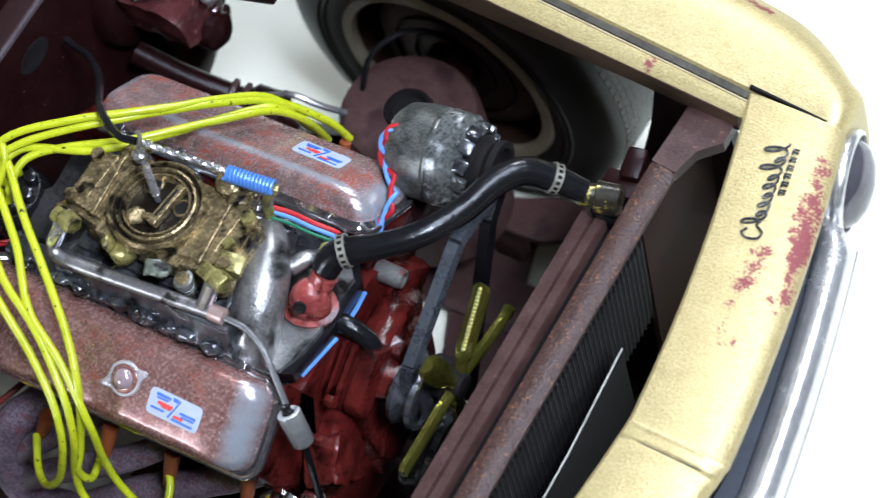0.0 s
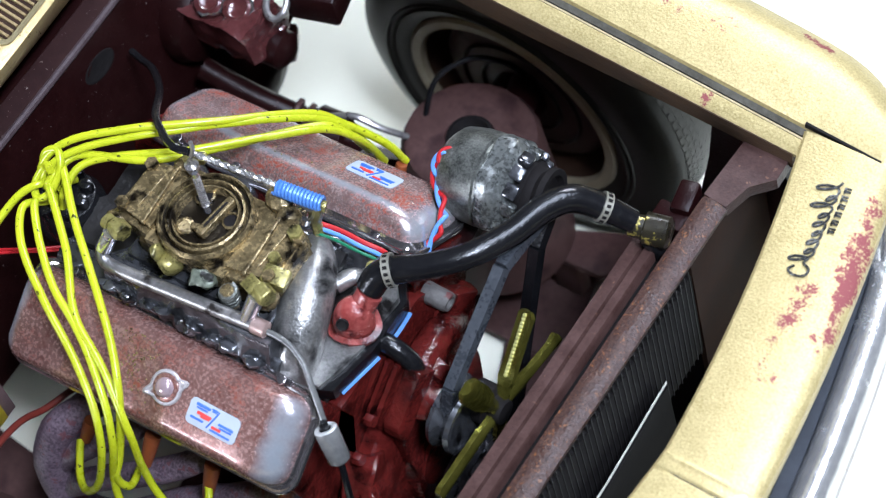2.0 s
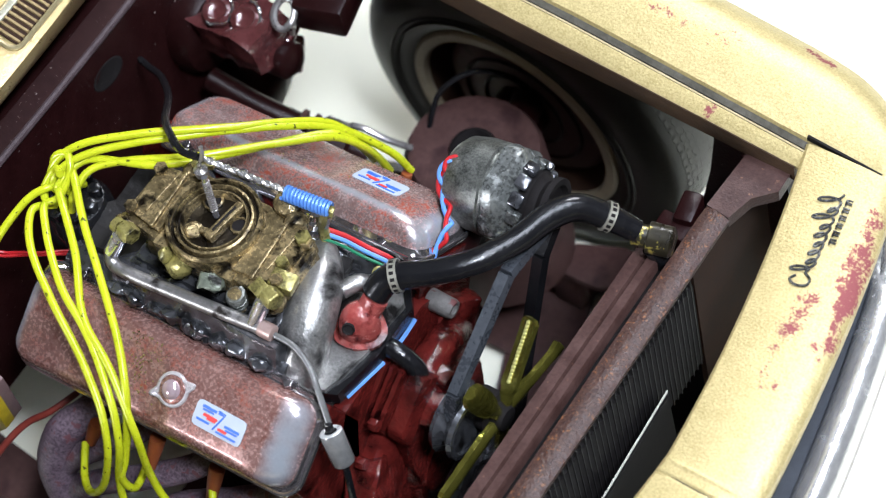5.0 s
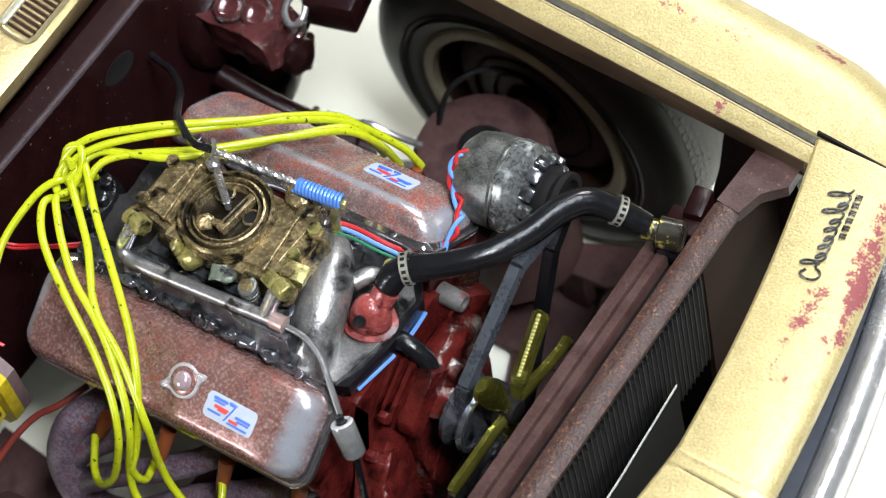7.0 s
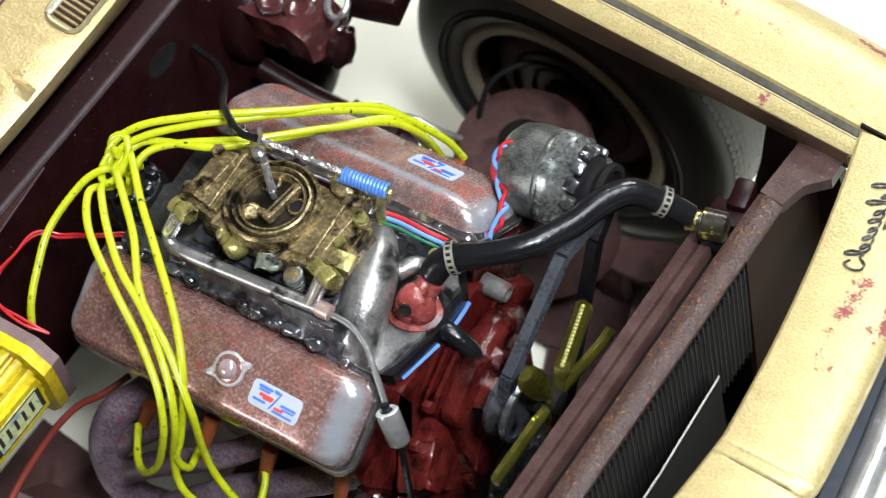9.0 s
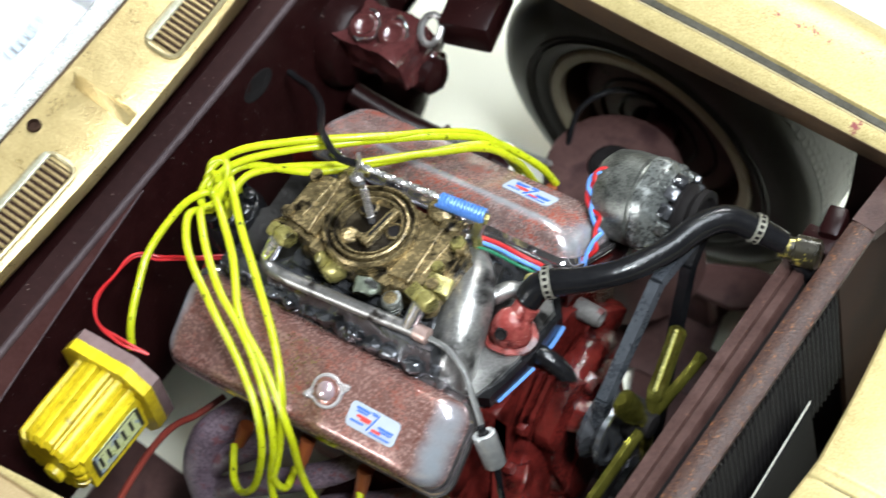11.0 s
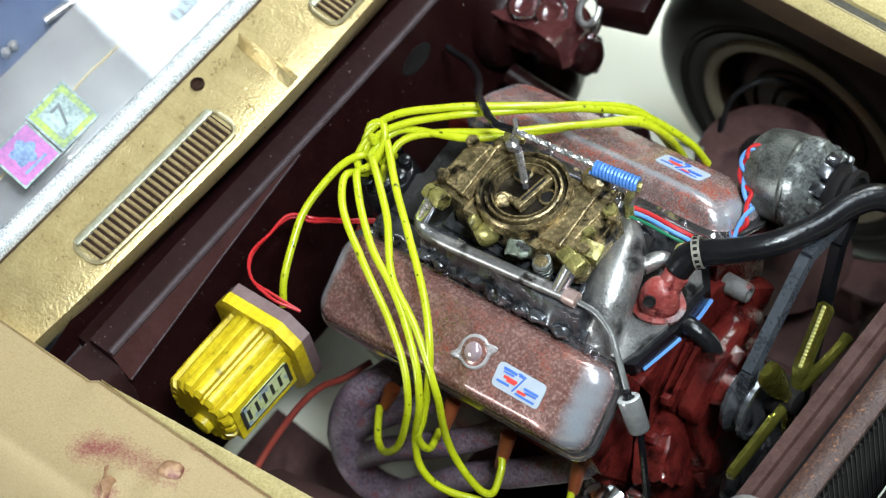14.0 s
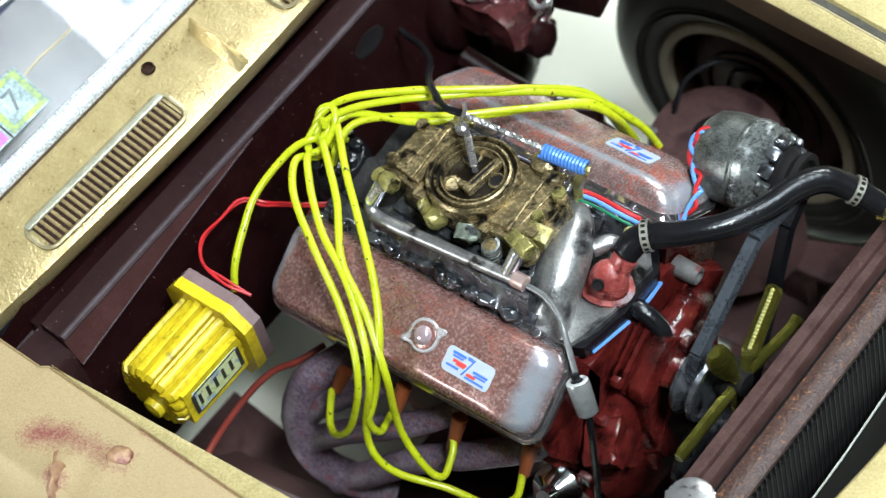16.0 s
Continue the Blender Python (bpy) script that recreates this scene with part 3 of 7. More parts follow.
valance = part("valance", loft(bm, rings), M_DARK, body, "dark lower valance panel")
# thin white strip added on top of its own dark upright
rings = [[(25.32 - 0.045 * max(0, y + 1) - d, y, z) for d, z in ((0.01, 27.0), (-0.05, 27.04), (-0.05, 26.75), (0.01, 26.75))] for y in (7.4, 6, 3, 0, -4, -10, -16)]
part("edge_strip", loft(B(), rings), mat("plain_white_strip", (0.82, 0.80, 0.70), (0.88, 0.86, 0.78), 1.0, 0.4), valance, "thin white strip above the valance", bev=0.04)
rings = [[(25.32 - 0.045 * max(0, y + 1) + d, y, z) for d, z in ((-0.05, 26.3), (0.05, 26.3), (0.3, 14.0), (0.1, 14.0))] for y in (7.4, 6, 3, 0, -4, -10, -16)]
part("upright", loft(B(), rings), M_DARK, valance)

bm = B()
rings = [[(header_outer(y) - 0.9, y, 31.0), (header_outer(y) + 1.2, y, 30.6), (header_outer(y) + 1.2, y, 29.8), (header_outer(y) - 0.9, y, 30.2)] for y in ys[::6]]
part("filler_panel", loft(bm, rings), M_FILLER, body, "blue-grey filler panel behind the bumper")

# chrome bumper
bm = B()
rings = []
for k in range(49):
    y = 18.2 - 36.4 * k / 48
    x = header_outer(y) + 0.35
    end = max(0, abs(y) - 16.6) / 1.6
    rings.append([(x + a * (1 - 0.25 * end * end) - end * end * 0.2, y, z - 0.5 * end * end) for a, z in ((0.0, 31.0), (0.5, 31.55), (1.2, 31.75), (1.9, 31.45), (2.3, 30.7), (2.35, 29.6), (2.0, 28.7), (1.0, 28.2), (0.2, 28.6))])
bumper = part("bumper", loft(bm, rings), M_BUMPER, body, "chrome front bumper", angle=60)
bm = B()
rings = [[(header_outer(y) + 2.65, y, 30.3), (header_outer(y) + 2.75, y, 30.1), (header_outer(y) + 2.75, y, 29.9), (header_outer(y) + 2.6, y, 29.9)] for y in ys[18:-18:9]]
part("bumper_line", loft(bm, rings), M_STEEL, bumper)
for s in (1, -1):
    bm = B()
    lathe(bm, (30.6, s * 20.9, 30.4), (1, 0.2 * s, 0.05), [(0, 3.3), (1.2, 3.45), (1.9, 3.4), (2.25, 3.2), (2.4, 3.3), (2.9, 3.2), (3.0, 2.95), (2.2, 2.8), (1.0, 2.7)], 48)
    lamp = part("headlight", bm, M_BUMPER, body, "round headlight in a chrome bezel", angle=60)
    bm = B()
    lathe(bm, (32.8, s * 21.3, 30.5), (1, 0.2 * s, 0.05), [(0, 2.75), (0.7, 2.7), (1.3, 2.2), (1.7, 1.4), (1.9, 0.3)], 36)
    part("lens", bm, M_LENS, lamp)

# cowl with two vents
def cowl_front(y):
    return -17.1 - 0.0066 * (y - MID) ** 2


def cowl_rear(y):
    return -23.0 - 0.0058 * (y - MID) ** 2


def cowl_z(y):
    return 40.35 - 0.0064 * (y - MID) ** 2


bm = B()
rings = []
cys = [23.4 - 48.6 * k / 162 for k in range(163)]
for y in cys:
    a, b, z = cowl_front(y), cowl_rear(y), cowl_z(y)
    row = []
    r = max(0.0 if y > -7 else 0.8, 1 - ((y + 7) / 17) ** 2)
    for f, dz in ((0.27, -3.3), (0.09, -2.2), (0.03 - 0.035 * r, -0.5 - 0.95 * r), (-0.02 * r, -0.38), (-0.025 * r, -0.2), (0.06, 0.06), (0.3, 0.55), (0.6, 1.05), (0.85, 1.4), (1.0, 1.7), (1.04, 1.0), (0.8, 0.6), (0.4, -0.1), (0.14, -0.5), (0.33, -3.3)):
        row.append((a + (b - a) * f, y, z + dz))
    rings.append(row)
M_COWL = mat("deep_gold_paint", (0.39, 0.29, 0.12), (0.59, 0.47, 0.225), 0.2, 0.31, 0.5, chips=(0.12, 0.07, 0.03), chip_size=0.9, chip_at=0.66, chip_soft=0.1, speckle=0.3, bump=0.035, bump_size=0.2, wave=0.5, contrast=0.26, fine_part=0.5)
cowl = part("cowl_panel", loft(bm, rings), M_COWL, body, "gold cowl panel below the windscreen")


bm = B()
rings = []
for f, w, h in ((0.0, 0.75, -0.25), (0.03, 0.75, 0.35), (0.12, 0.65, 0.7), (0.35, 0.5, 1.15), (0.55, 0.4, 1.4), (0.68, 0.34, 1.35), (0.74, 0.2, 0.1)):
    x, z = cowl_front(-2.3) * (1 - f) + cowl_rear(-2.3) * f, cowl_z(-2.3) + float(np.interp(f, (0.03, 0.08, 0.3, 0.6, 0.85), (-0.06, 0.08, 0.55, 1.05, 1.4)))
    rings.append([(x, -2.3 - w, z - 0.25), (x, -2.3 - w * 0.25, z + h * 0.75), (x, -2.3 + 0.05, z + h), (x, -2.3 + w * 0.5, z + h * 0.5), (x, -2.3 + w * 1.4, z - 0.25)])
part("cowl_fin", loft(bm, rings), M_COWL, cowl, "raised fin between the vents", angle=35)


M_RUBBED = mat("rubbed_gold", (0.24, 0.195, 0.09), (0.44, 0.38, 0.23), 0.18, 0.35, 0.4, bump=0.03, bump_size=0.2)
# dark brown for the vent slots, the washer hole and the baffles
M_VENTFLOOR = mat("dark_matt_brown", (0.014, 0.007, 0.005), (0.045, 0.024, 0.015), 0.3, 0.7, spec=0.1)
M_SLAT = mat("dark_gold_slat", (0.16, 0.11, 0.044), (0.42, 0.32, 0.15), 0.2, 0.35, 0.4, bump=0.03, bump_size=0.2)


def vent(y0, y1, count):
    ym = (y0 + y1) / 2

    def surf(y, f, lift=0.0):
        return Vector((cowl_front(y) + (cowl_rear(y) - cowl_front(y)) * f, y, cowl_z(y) + 0.1 + 1.5 * f + 0.12 * math.sin(math.pi * f) + lift))

    bm = B()
    loop = []
    h0, h1, f0, f1, r = y0 - 0.45, y1 + 0.45, 0.065, 0.47, 0.8
    for cy, cf, a0 in ((h1 - r, f1 - r / 6, 0), (h0 + r, f1 - r / 6, 90), (h0 + r, f0 + r / 6, 180), (h1 - r, f0 + r / 6, 270)):
        for k in range(6):
            ang = radians(a0 + 18 * k)
            loop.append(surf(cy + r * math.cos(ang), cf + r / 6 * math.sin(ang), 0.0))
        if a0 in (0, 180):
            for k in range(1, 8):
                loop.append(surf(h1 - r + (h0 - h1 + 2 * r) * k / 8 if a0 == 0 else h0 + r + (h1 - h0 - 2 * r) * k / 8, f1 if a0 == 0 else f0, 0.0))
    tube(bm, loop + [loop[0]], 0.17, 6, 1)
    v = part("vent", bm, M_RUBBED, cowl, "slotted air vent in the cowl")
    bm = B()
    rings = []
    for k in range(13):
        y = y0 + (y1 - y0) * k / 12
        rings.append([surf(y, 0.09, 0.12), surf(y, 0.38, 0.10), surf(y, 0.38, 0.02), surf(y, 0.09, 0.02)])
    part("vent_floor", loft(bm, rings), M_VENTFLOOR, v)
    rings = []
    for k in range(13):
        y = y0 - 0.2 + (y1 - y0 + 0.4) * k / 12
        rings.append([surf(y, 0.385, 0.2), surf(y, 0.40, 0.24), surf(y, 0.455, 0.16), surf(y, 0.46, 0.02), surf(y, 0.385, 0.02)])
    part("vent_shoulder", loft(B(), rings), mat("silvered_gold", (0.24, 0.23, 0.15), (0.52, 0.51, 0.40), 0.16, 0.4, 0.4, bump=0.04, bump_size=0.2), v, "rubbed silvery shoulder of the vent", bev=0.03)
    for k in range(count):
        y = y0 + (y1 - y0) * (k + 0.5) / count
        bm = B()
        w = (y1 - y0) / count * 0.29
        rings = [[surf(y - w, f, 0.06), surf(y - w * 0.6, f, 0.2), surf(y + w * 0.6, f, 0.2), surf(y + w, f, 0.06)] for f in (0.09, 0.18, 0.28, 0.38)]
        part("vent_slat", loft(bm, rings), M_SLAT, v)


vent(-18.6, -7.4, 25)
vent(3.0, 14.4, 25)
bm = B()
lathe(bm, (-21.6, -6.2, cowl_z(-6.2) + 1.32), (0.1, 0, 1), [(0, 0.46), (0.2, 0.45), (0.28, 0.36), (0.16, 0.33), (0.02, 0.3)], 20)
part("washer_hole", bm, M_VENTFLOOR, cowl)

# windscreen: bright trim and raked glass
def glass_point(y, h):
    return Vector((cowl_rear(y) - 0.5 - h * 0.87, y, cowl_z(y) + 1.5 + h * 0.56))


bm = B()
tube(bm, [(cowl_rear(y) - 0.15, y, cowl_z(y) + 1.7) for y in cys[::9]], 0.75, 10, 3)
trim = part("windscreen_trim", bm, M_TRIM, body, "bright metal windscreen trim")
bm = B()
tube(bm, [(cowl_rear(y) + 0.62, y, cowl_z(y) + 1.62) for y in cys[::9]], 0.1, 8, 3)
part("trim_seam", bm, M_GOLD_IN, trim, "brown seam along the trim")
bm = B()
outer = [[glass_point(y, h) for h in (0, 6, 12, 18, 24)] for y in cys[::6]]
vs = [[bm.verts.new(p) for p in r] for r in outer]
for a, b in zip(vs, vs[1:]):
    for k in range(4):
        bm.faces.new((a[k], a[k + 1], b[k + 1], b[k]))
geo = bmesh.ops.extrude_face_region(bm, geom=bm.faces[:])
for v in [g for g in geo["geom"] if isinstance(g, bmesh.types.BMVert)]:
    v.co += Vector((-0.3, 0, -0.5))
screen = part("windscreen", bm, M_GLASS, body, "clear raked windscreen")
screen.visible_shadow = False


M_FIGURE = mat("faded_ink", (0.045, 0.055, 0.065), (0.13, 0.15, 0.16), 0.2, 0.5)


def tag(y0, y1, h0, h1, border, field, motif):
    """A small square sticker on the glass."""
    def at(a, b, lift):
        p = glass_point(y0 + (y1 - y0) * a, h0 + (h1 - h0) * b)
        return p + Vector((0.5, 0, 0.87)) * lift

    def plate(a0, b0, a1, b1, l0, l1):
        return loft(B(), [[at(a0, b0, z), at(a1, b0, z), at(a1, b1, z), at(a0, b1, z)] for z in (l0, l1)])

    st = part("sticker", plate(0, 0, 1, 1, 0.03, 0.1), border, screen, "small coloured inspection sticker on the glass")
    for q in ((-0.02, -0.02, 0.025, 1.02), (0.975, -0.02, 1.02, 1.02), (0.025, -0.02, 0.975, 0.025), (0.025, 0.975, 0.975, 1.02)):
        part("sticker_edge", plate(*q, 0.03, 0.115), M_TAGPALE, st)
    part("sticker_field", plate(0.16, 0.14, 0.84, 0.86, 0.1, 0.13), field, st)
    if motif == "7":
        data = bpy.data.curves.new("figure", "FONT")
        data.body, data.size, data.extrude, data.align_x, data.align_y = "7", 0.0020, 0.00002, "CENTER", "CENTER"
        ob = new("figure", data)
        ob.data.materials.append(M_FIGURE)
        ob.parent = st
        o = at(0.5, 0.5, 0.16)
        ax, ay = (at(1, 0.5, 0.16) - at(0, 0.5, 0.16)).normalized(), (at(0.5, 1, 0.16) - at(0.5, 0, 0.16)).normalized()
        m = Matrix((ax, ay, ax.cross(ay))).transposed().to_4x4()
        ob.matrix_local = Matrix.Translation(o * MM) @ Matrix.Rotation(radians(0), 4, "Z") @ m
    else:
        ring = [(0.5 + (0.27 + 0.05 * math.cos(5 * a)) * math.cos(a), 0.56 + (0.27 + 0.05 * math.cos(5 * a)) * math.sin(a)) for a in [2 * math.pi * k / 20 for k in range(20)]]
        part("motif", loft(B(), [[at(u, v, z) for u, v in ring] for z in (0.13, 0.15)]), M_TAGBLUE, st)
        part("motif_bar", plate(0.2, 0.18, 0.8, 0.24, 0.13, 0.15), M_TAGBLUE, st)


tag(-14.7, -11.6, 1.3, 4.3, M_TAGGREEN, M_TAGPALE, "7")
tag(-17.9, -14.95, 1.3, 4.1, M_TAGPINK, M_TAGPINK, "")
M_FAINT = mat("faint_print", (0.28, 0.36, 0.44), (0.40, 0.46, 0.52), 0.5, 0.5)
for k in range(6):
    bm = B()
    box(bm, glass_point(-3.4 + 0.62 * k, 2.3) + Vector((0.2, 0, 0.3)), (0.8, 0.4, 0.06), (0, 33, 0))
    part("number_plate_bar", bm, M_FAINT, screen)

# dashboard, seats and tub behind the glass
bm = B()
tube(bm, [(-28.6, -20.5, 40.4), (-28.15, -17.0, 41.0), (-27.6, -10.5, 42.6), (-27.35, -8.2, 42.8), (-27.3, -4.0, 42.9)], 0.09, 6, 4)
part("dash_seam", bm, M_RUBBED, body, "thin beige seam behind the glass")
bm = B()
box(bm, (-31.0, MID, 37.5), (9.2, 46, 4.0), (0, 4, 0))
part("dashboard", bm, mat("beige_dash", (0.095, 0.095, 0.10), (0.17, 0.165, 0.16), 3.0, 0.35), body, "pale grey dashboard behind the glass", bev=0.8)
bm = B()
box(bm, (-50, MID, 22), (44, 56, 30))
part("cabin_tub", bm, M_SEAT, body, bev=2)
bm = B()
rings = [[(-44, y, 55 - 0.004 * y * y), (-78, y, 55.5 - 0.004 * y * y), (-78, y, 54.5 - 0.004 * y * y), (-44, y, 54 - 0.004 * y * y)] for y in range(-24, 23, 4)]
part("roof", loft(bm, rings), M_GOLD, body)
bm = B()
rod(bm, (-37.4, -5.8, 38.0), (-36.7, -3.4, 38.2), 0.3)
for y in (-8.4, -9.1, -11.4):
    lathe(bm, (-38.2, y, 37.4), (0.2, 0, 1), [(0, 0.3), (0.5, 0.3), (0.65, 0.15)], 12)
part("dash_trim", bm, M_STEEL, body, "pale dashboard trim behind the glass")
for s in (1, -1):
    bm = B()
    tube(bm, [(-26, MID + s * 25, 39.5), (-36, MID + s * 24.3, 46), (-45, MID + s * 22.5, 53.5), (-60, MID + s * 22, 55)], 1.0, 8, 5)
    part("screen_pillar", bm, M_GOLD, body)
    bm = B()
    box(bm, (-60, MID + s * 30.5, 26), (70, 2.0, 24), (0, 0, 0))
    part("door", bm, M_GOLD, body, bev=0.8)

# ================= chassis =================
chassis = thing("chassis", (0, 0, GROUND), "maroon primer chassis with firewall and frame rails", "chassis")
def wall_x(y):
    return -17.0 + (-0.0012 if y > MID else 0.0005) * (y - MID) ** 2


bm = B()
rings = []
wall_ys = [y for y in cys[::6] if y > -22] + [-22.4, -22.5, -25.2]
for y in wall_ys:
    x = wall_x(y)
    cutq = 1.6 if y < -22.45 else 0.0
    low = 21.5 if y < -6 else 9 + 12.5 * min(1, max(0, (-2 - y) / 4)) + 17.0 * min(1, max(0, (y - 15.5) / 1.2))
    rings.append([(x - 3.2, y, min(37.6, cowl_z(y) - 1.2)), (x - 2.9, y, 35.0 - cutq * 0.5), (x - 1.75, y, 34.9 - cutq), (x - 1.5, y, 35.75 - cutq), (x - 0.5, y, 35.5 - cutq), (x + 0.15, y, 35.25 - cutq), (x + 0.35, y, 34.6 - cutq), (x + 0.9, y, 31), (x + 1.6, y, 26), (x + 2.2, y, low), (x + 1.4, y, low), (x - 3.2, y, 30)])
firewall = part("firewall", loft(bm, rings), M_MAROON, chassis, "maroon firewall with a lipped top edge")
bm = B()
rings = []
for y in wall_ys:
    x = wall_x(y)
    if y > -22.45:
        rings.append([(x - 1.62, y, 35.7), (x - 1.5, y, 35.83), (x - 0.5, y, 35.57), (x + 0.0, y, 35.4), (x - 0.5, y, 35.3), (x - 1.6, y, 35.3)])
part("ledge", loft(bm, rings), M_LEDGE, firewall, "dusty ledge on the firewall top, lit tone put into its colour")
rings = [[(-18.7, y, 35.25), (-17.6, y, 35.0), (-16.3, y, 34.5), (-16.0, y, 34.1), (-15.7, y, 31.0), (-18.9, y, 31.0)] for y in (-22.42, -24.6, -27.0)]
part("ledge_end", loft(B(), rings), M_LEDGE, firewall, "stepped end of the firewall ledge", bev=0.12)
bm = B()
tube(bm, [(wall_x(y) + 0.1, y, 35.4) for y in cys[3:-8:12] + [-22.35]], 0.26, 8, 4)
# paler than the wall: dust plus a highlight line painted into the lips
M_LIP = mat("dusty_highlight_lip", (0.034, 0.021, 0.023), (0.082, 0.062, 0.066), 0.3, 0.45, spec=0.15)
part("top_lip", bm, M_LIP, firewall, "dusty raised lip with its highlight put into the colour")
# facet below the lip, coloured lighter than the wall as a lit face
bm = B()
rings = []
for k in range(25):
    y = -4.0 - 18.4 * k / 24
    x = wall_x(y)
    h = 0.12 + 1.85 * k / 24
    rings.append([(x + 0.19, y, 35.3), (x + 0.26 + 0.42 * h, y, 35.22 - h), (x + 0.1, y, 35.1 - h), (x, y, 35.2)])
part("crease", loft(bm, rings), mat("lit_face_maroon", (0.034, 0.0125, 0.0115), (0.068, 0.030, 0.028), 0.3, 0.45, bump=0.02, spec=0.12), firewall, "firewall edge with its lit tone put into the colour")
bm = B()
tube(bm, [(wall_x(y) + 0.26 + 0.42 * h, y, 35.2 - h) for y, h in ((-4.0, 0.12), (-8.0, 0.5), (-12.0, 0.88), (-16.0, 1.3), (-22.35, 1.95))], 0.07, 8, 4)
part("lower_lip", bm, M_LIP, firewall)
bm = B()
lathe(bm, (-16.56, 7.3, 33.0), (0.98, 0, 0.18), [(-0.3, 1.0), (0.10, 1.0), (0.12, 0.92), (0.09, 0.8), (0.09, 0.1)], 30, lambda a, h: 1 / math.sqrt((math.cos(a) / 1.45) ** 2 + (math.sin(a) / 0.85) ** 2))
part("grommet_hole", bm, M_DARK, firewall)
for s, y in ((1, 16.3), (-1, -17.2)):
    bm = B()
    o = 2.3 if s > 0 else -1.5
    tube(bm, [(-16, y, 11.5), (-8, y + s * o * 0.5, 12.5), (-3, y + s * o, 13), (2, y + s * o, 13)], 2.2, 4, 4)
    part("frame_rail", bm, M_DUSTY if s < 0 else M_MAROON, chassis, bev=0.3)
bm = B()
prism(bm, [(-20.4, -10.9, 10.2), (-15.3, -11.4, 10.2), (-11.6, -12.0, 10.2), (-8.0, -12.8, 10.2), (-4.0, -13.8, 10.2), (-4.0, -24.0, 10.2), (-20.4, -24.0, 10.2)], (0, 0, 0), (0, 0, -2.0))
part("lower_panel", bm, M_DUSTY, chassis, "brown lower frame panel", bev=0.3)
bm = B()
prism(bm, [(-5, -15, 9), (2.6, -15, 9), (2.6, 14, 9), (-5, 14, 9)], (0, 0, 0), (0, 0, 3.0))
part("cross_member", bm, M_MAROON, chassis, bev=0.6)
bm = B()
prism(bm, [(7.0, -12.5, 8), (13.5, -12.5, 8), (13.5, 3.5, 8), (7.0, 3.5, 8)], (0, 0, 0), (0, 0, 2.2))
part("front_cross_member", bm, M_MAROON, chassis, bev=0.5)
bm = B()
prism(bm, [(13.4, -20, 9.0), (19.8, -20, 9.0), (19.8, 17, 9.0), (14.6, 17, 9.0), (13.4, 3.6, 9.0)], (0, 0, 0), (0, 0, 0.6))
part("undertray", bm, M_DARK, chassis, "black undertray behind the valance", bev=0.1)
# spring tower with its hole, and the inner panel ahead of it
def tower(s):
    oy = 18.6 if s > 0 else -21.0
    bm = B()
    out = []
    for k in range(28):
        a = 2 * math.pi * k / 28
        out.append((2.8 + 4.9 * math.cos(a), oy + s * 4.6 * math.sin(a), 0))
    rings = [[(2.8 + (x - 2.8) * f, oy + (y - oy) * f, z) for x, y, _ in out] for f, z in ((1.15, 11), (1.05, 18), (1.0, 22.0), (0.93, 22.7), (0.8, 22.9), (0.36, 22.8), (0.32, 22.4), (0.30, 20.5))]
    loft(bm, rings)
    t = part("spring_tower", bm, M_DUSTY, chassis)
    bm = B()
    lathe(bm, (2.8, oy, 22.1), (0, 0, 1), [(0, 1.6), (0.85, 1.6), (0.95, 1.35), (0.5, 1.1)], 20)
    part("tower_hole", bm, M_DARK, t)
    bm = B()
    y0, y1, y2 = (13.4, 17.6, 23.0) if s > 0 else (-17.0, -19.0, -25.0)
    prism(bm, [(-1.0, y0, 6.2), (16.5, y0, 6.2), (16.5, y1, 6.2), (9.9, y1, 6.2), (9.2, (y1 + y2) / 2, 6.2), (9.9, y2, 6.2), (-1.0, y2, 6.2)], (0, 0, 0), (0, 0, -0.6))
    prism(bm, [(12.6, y1, 6.2), (16.5, y1, 6.2), (16.5, y2, 6.2), (12.6, y2, 6.2)], (0, 0, 0), (0, 0, -0.6))
    if s > 0:
        prism(bm, [(6.0, 13.4, 6.2), (7.1, 10.8, 6.2), (9.0, 6.0, 6.2), (16.5, 6.0, 6.2), (16.5, 13.4, 6.2)], (0, 0, 0), (0, 0, -0.6))
    if s > 0:
        # spring plate beside the wheel, on its post
        prism(bm, [(6.4, 18.6, 11.0), (11.0, 18.7, 11.0), (12.8, 19.7, 11.0), (14.8, 20.1, 11.0), (14.8, 22.7, 11.0), (11.0, 22.5, 11.0), (7.0, 20.9, 11.0)], (0, 0, 0), (0, 0, -0.7))
        box(bm, (8.0, 19.4, 8.3), (2.2, 1.2, 4.4))
    part("inner_panel", bm, M_DUSTY, chassis, bev=0.2)
    bm = B()
    tube(bm, [(4.5, oy + s * 1, 20.5), (3.5, oy + s * 4.0, 20.8), (2.6, oy + s * 6.5, 20)], 1.2, 10, 4)
    part("upper_arm", bm, M_MAROON, chassis)


tower(1)
tower(-1)
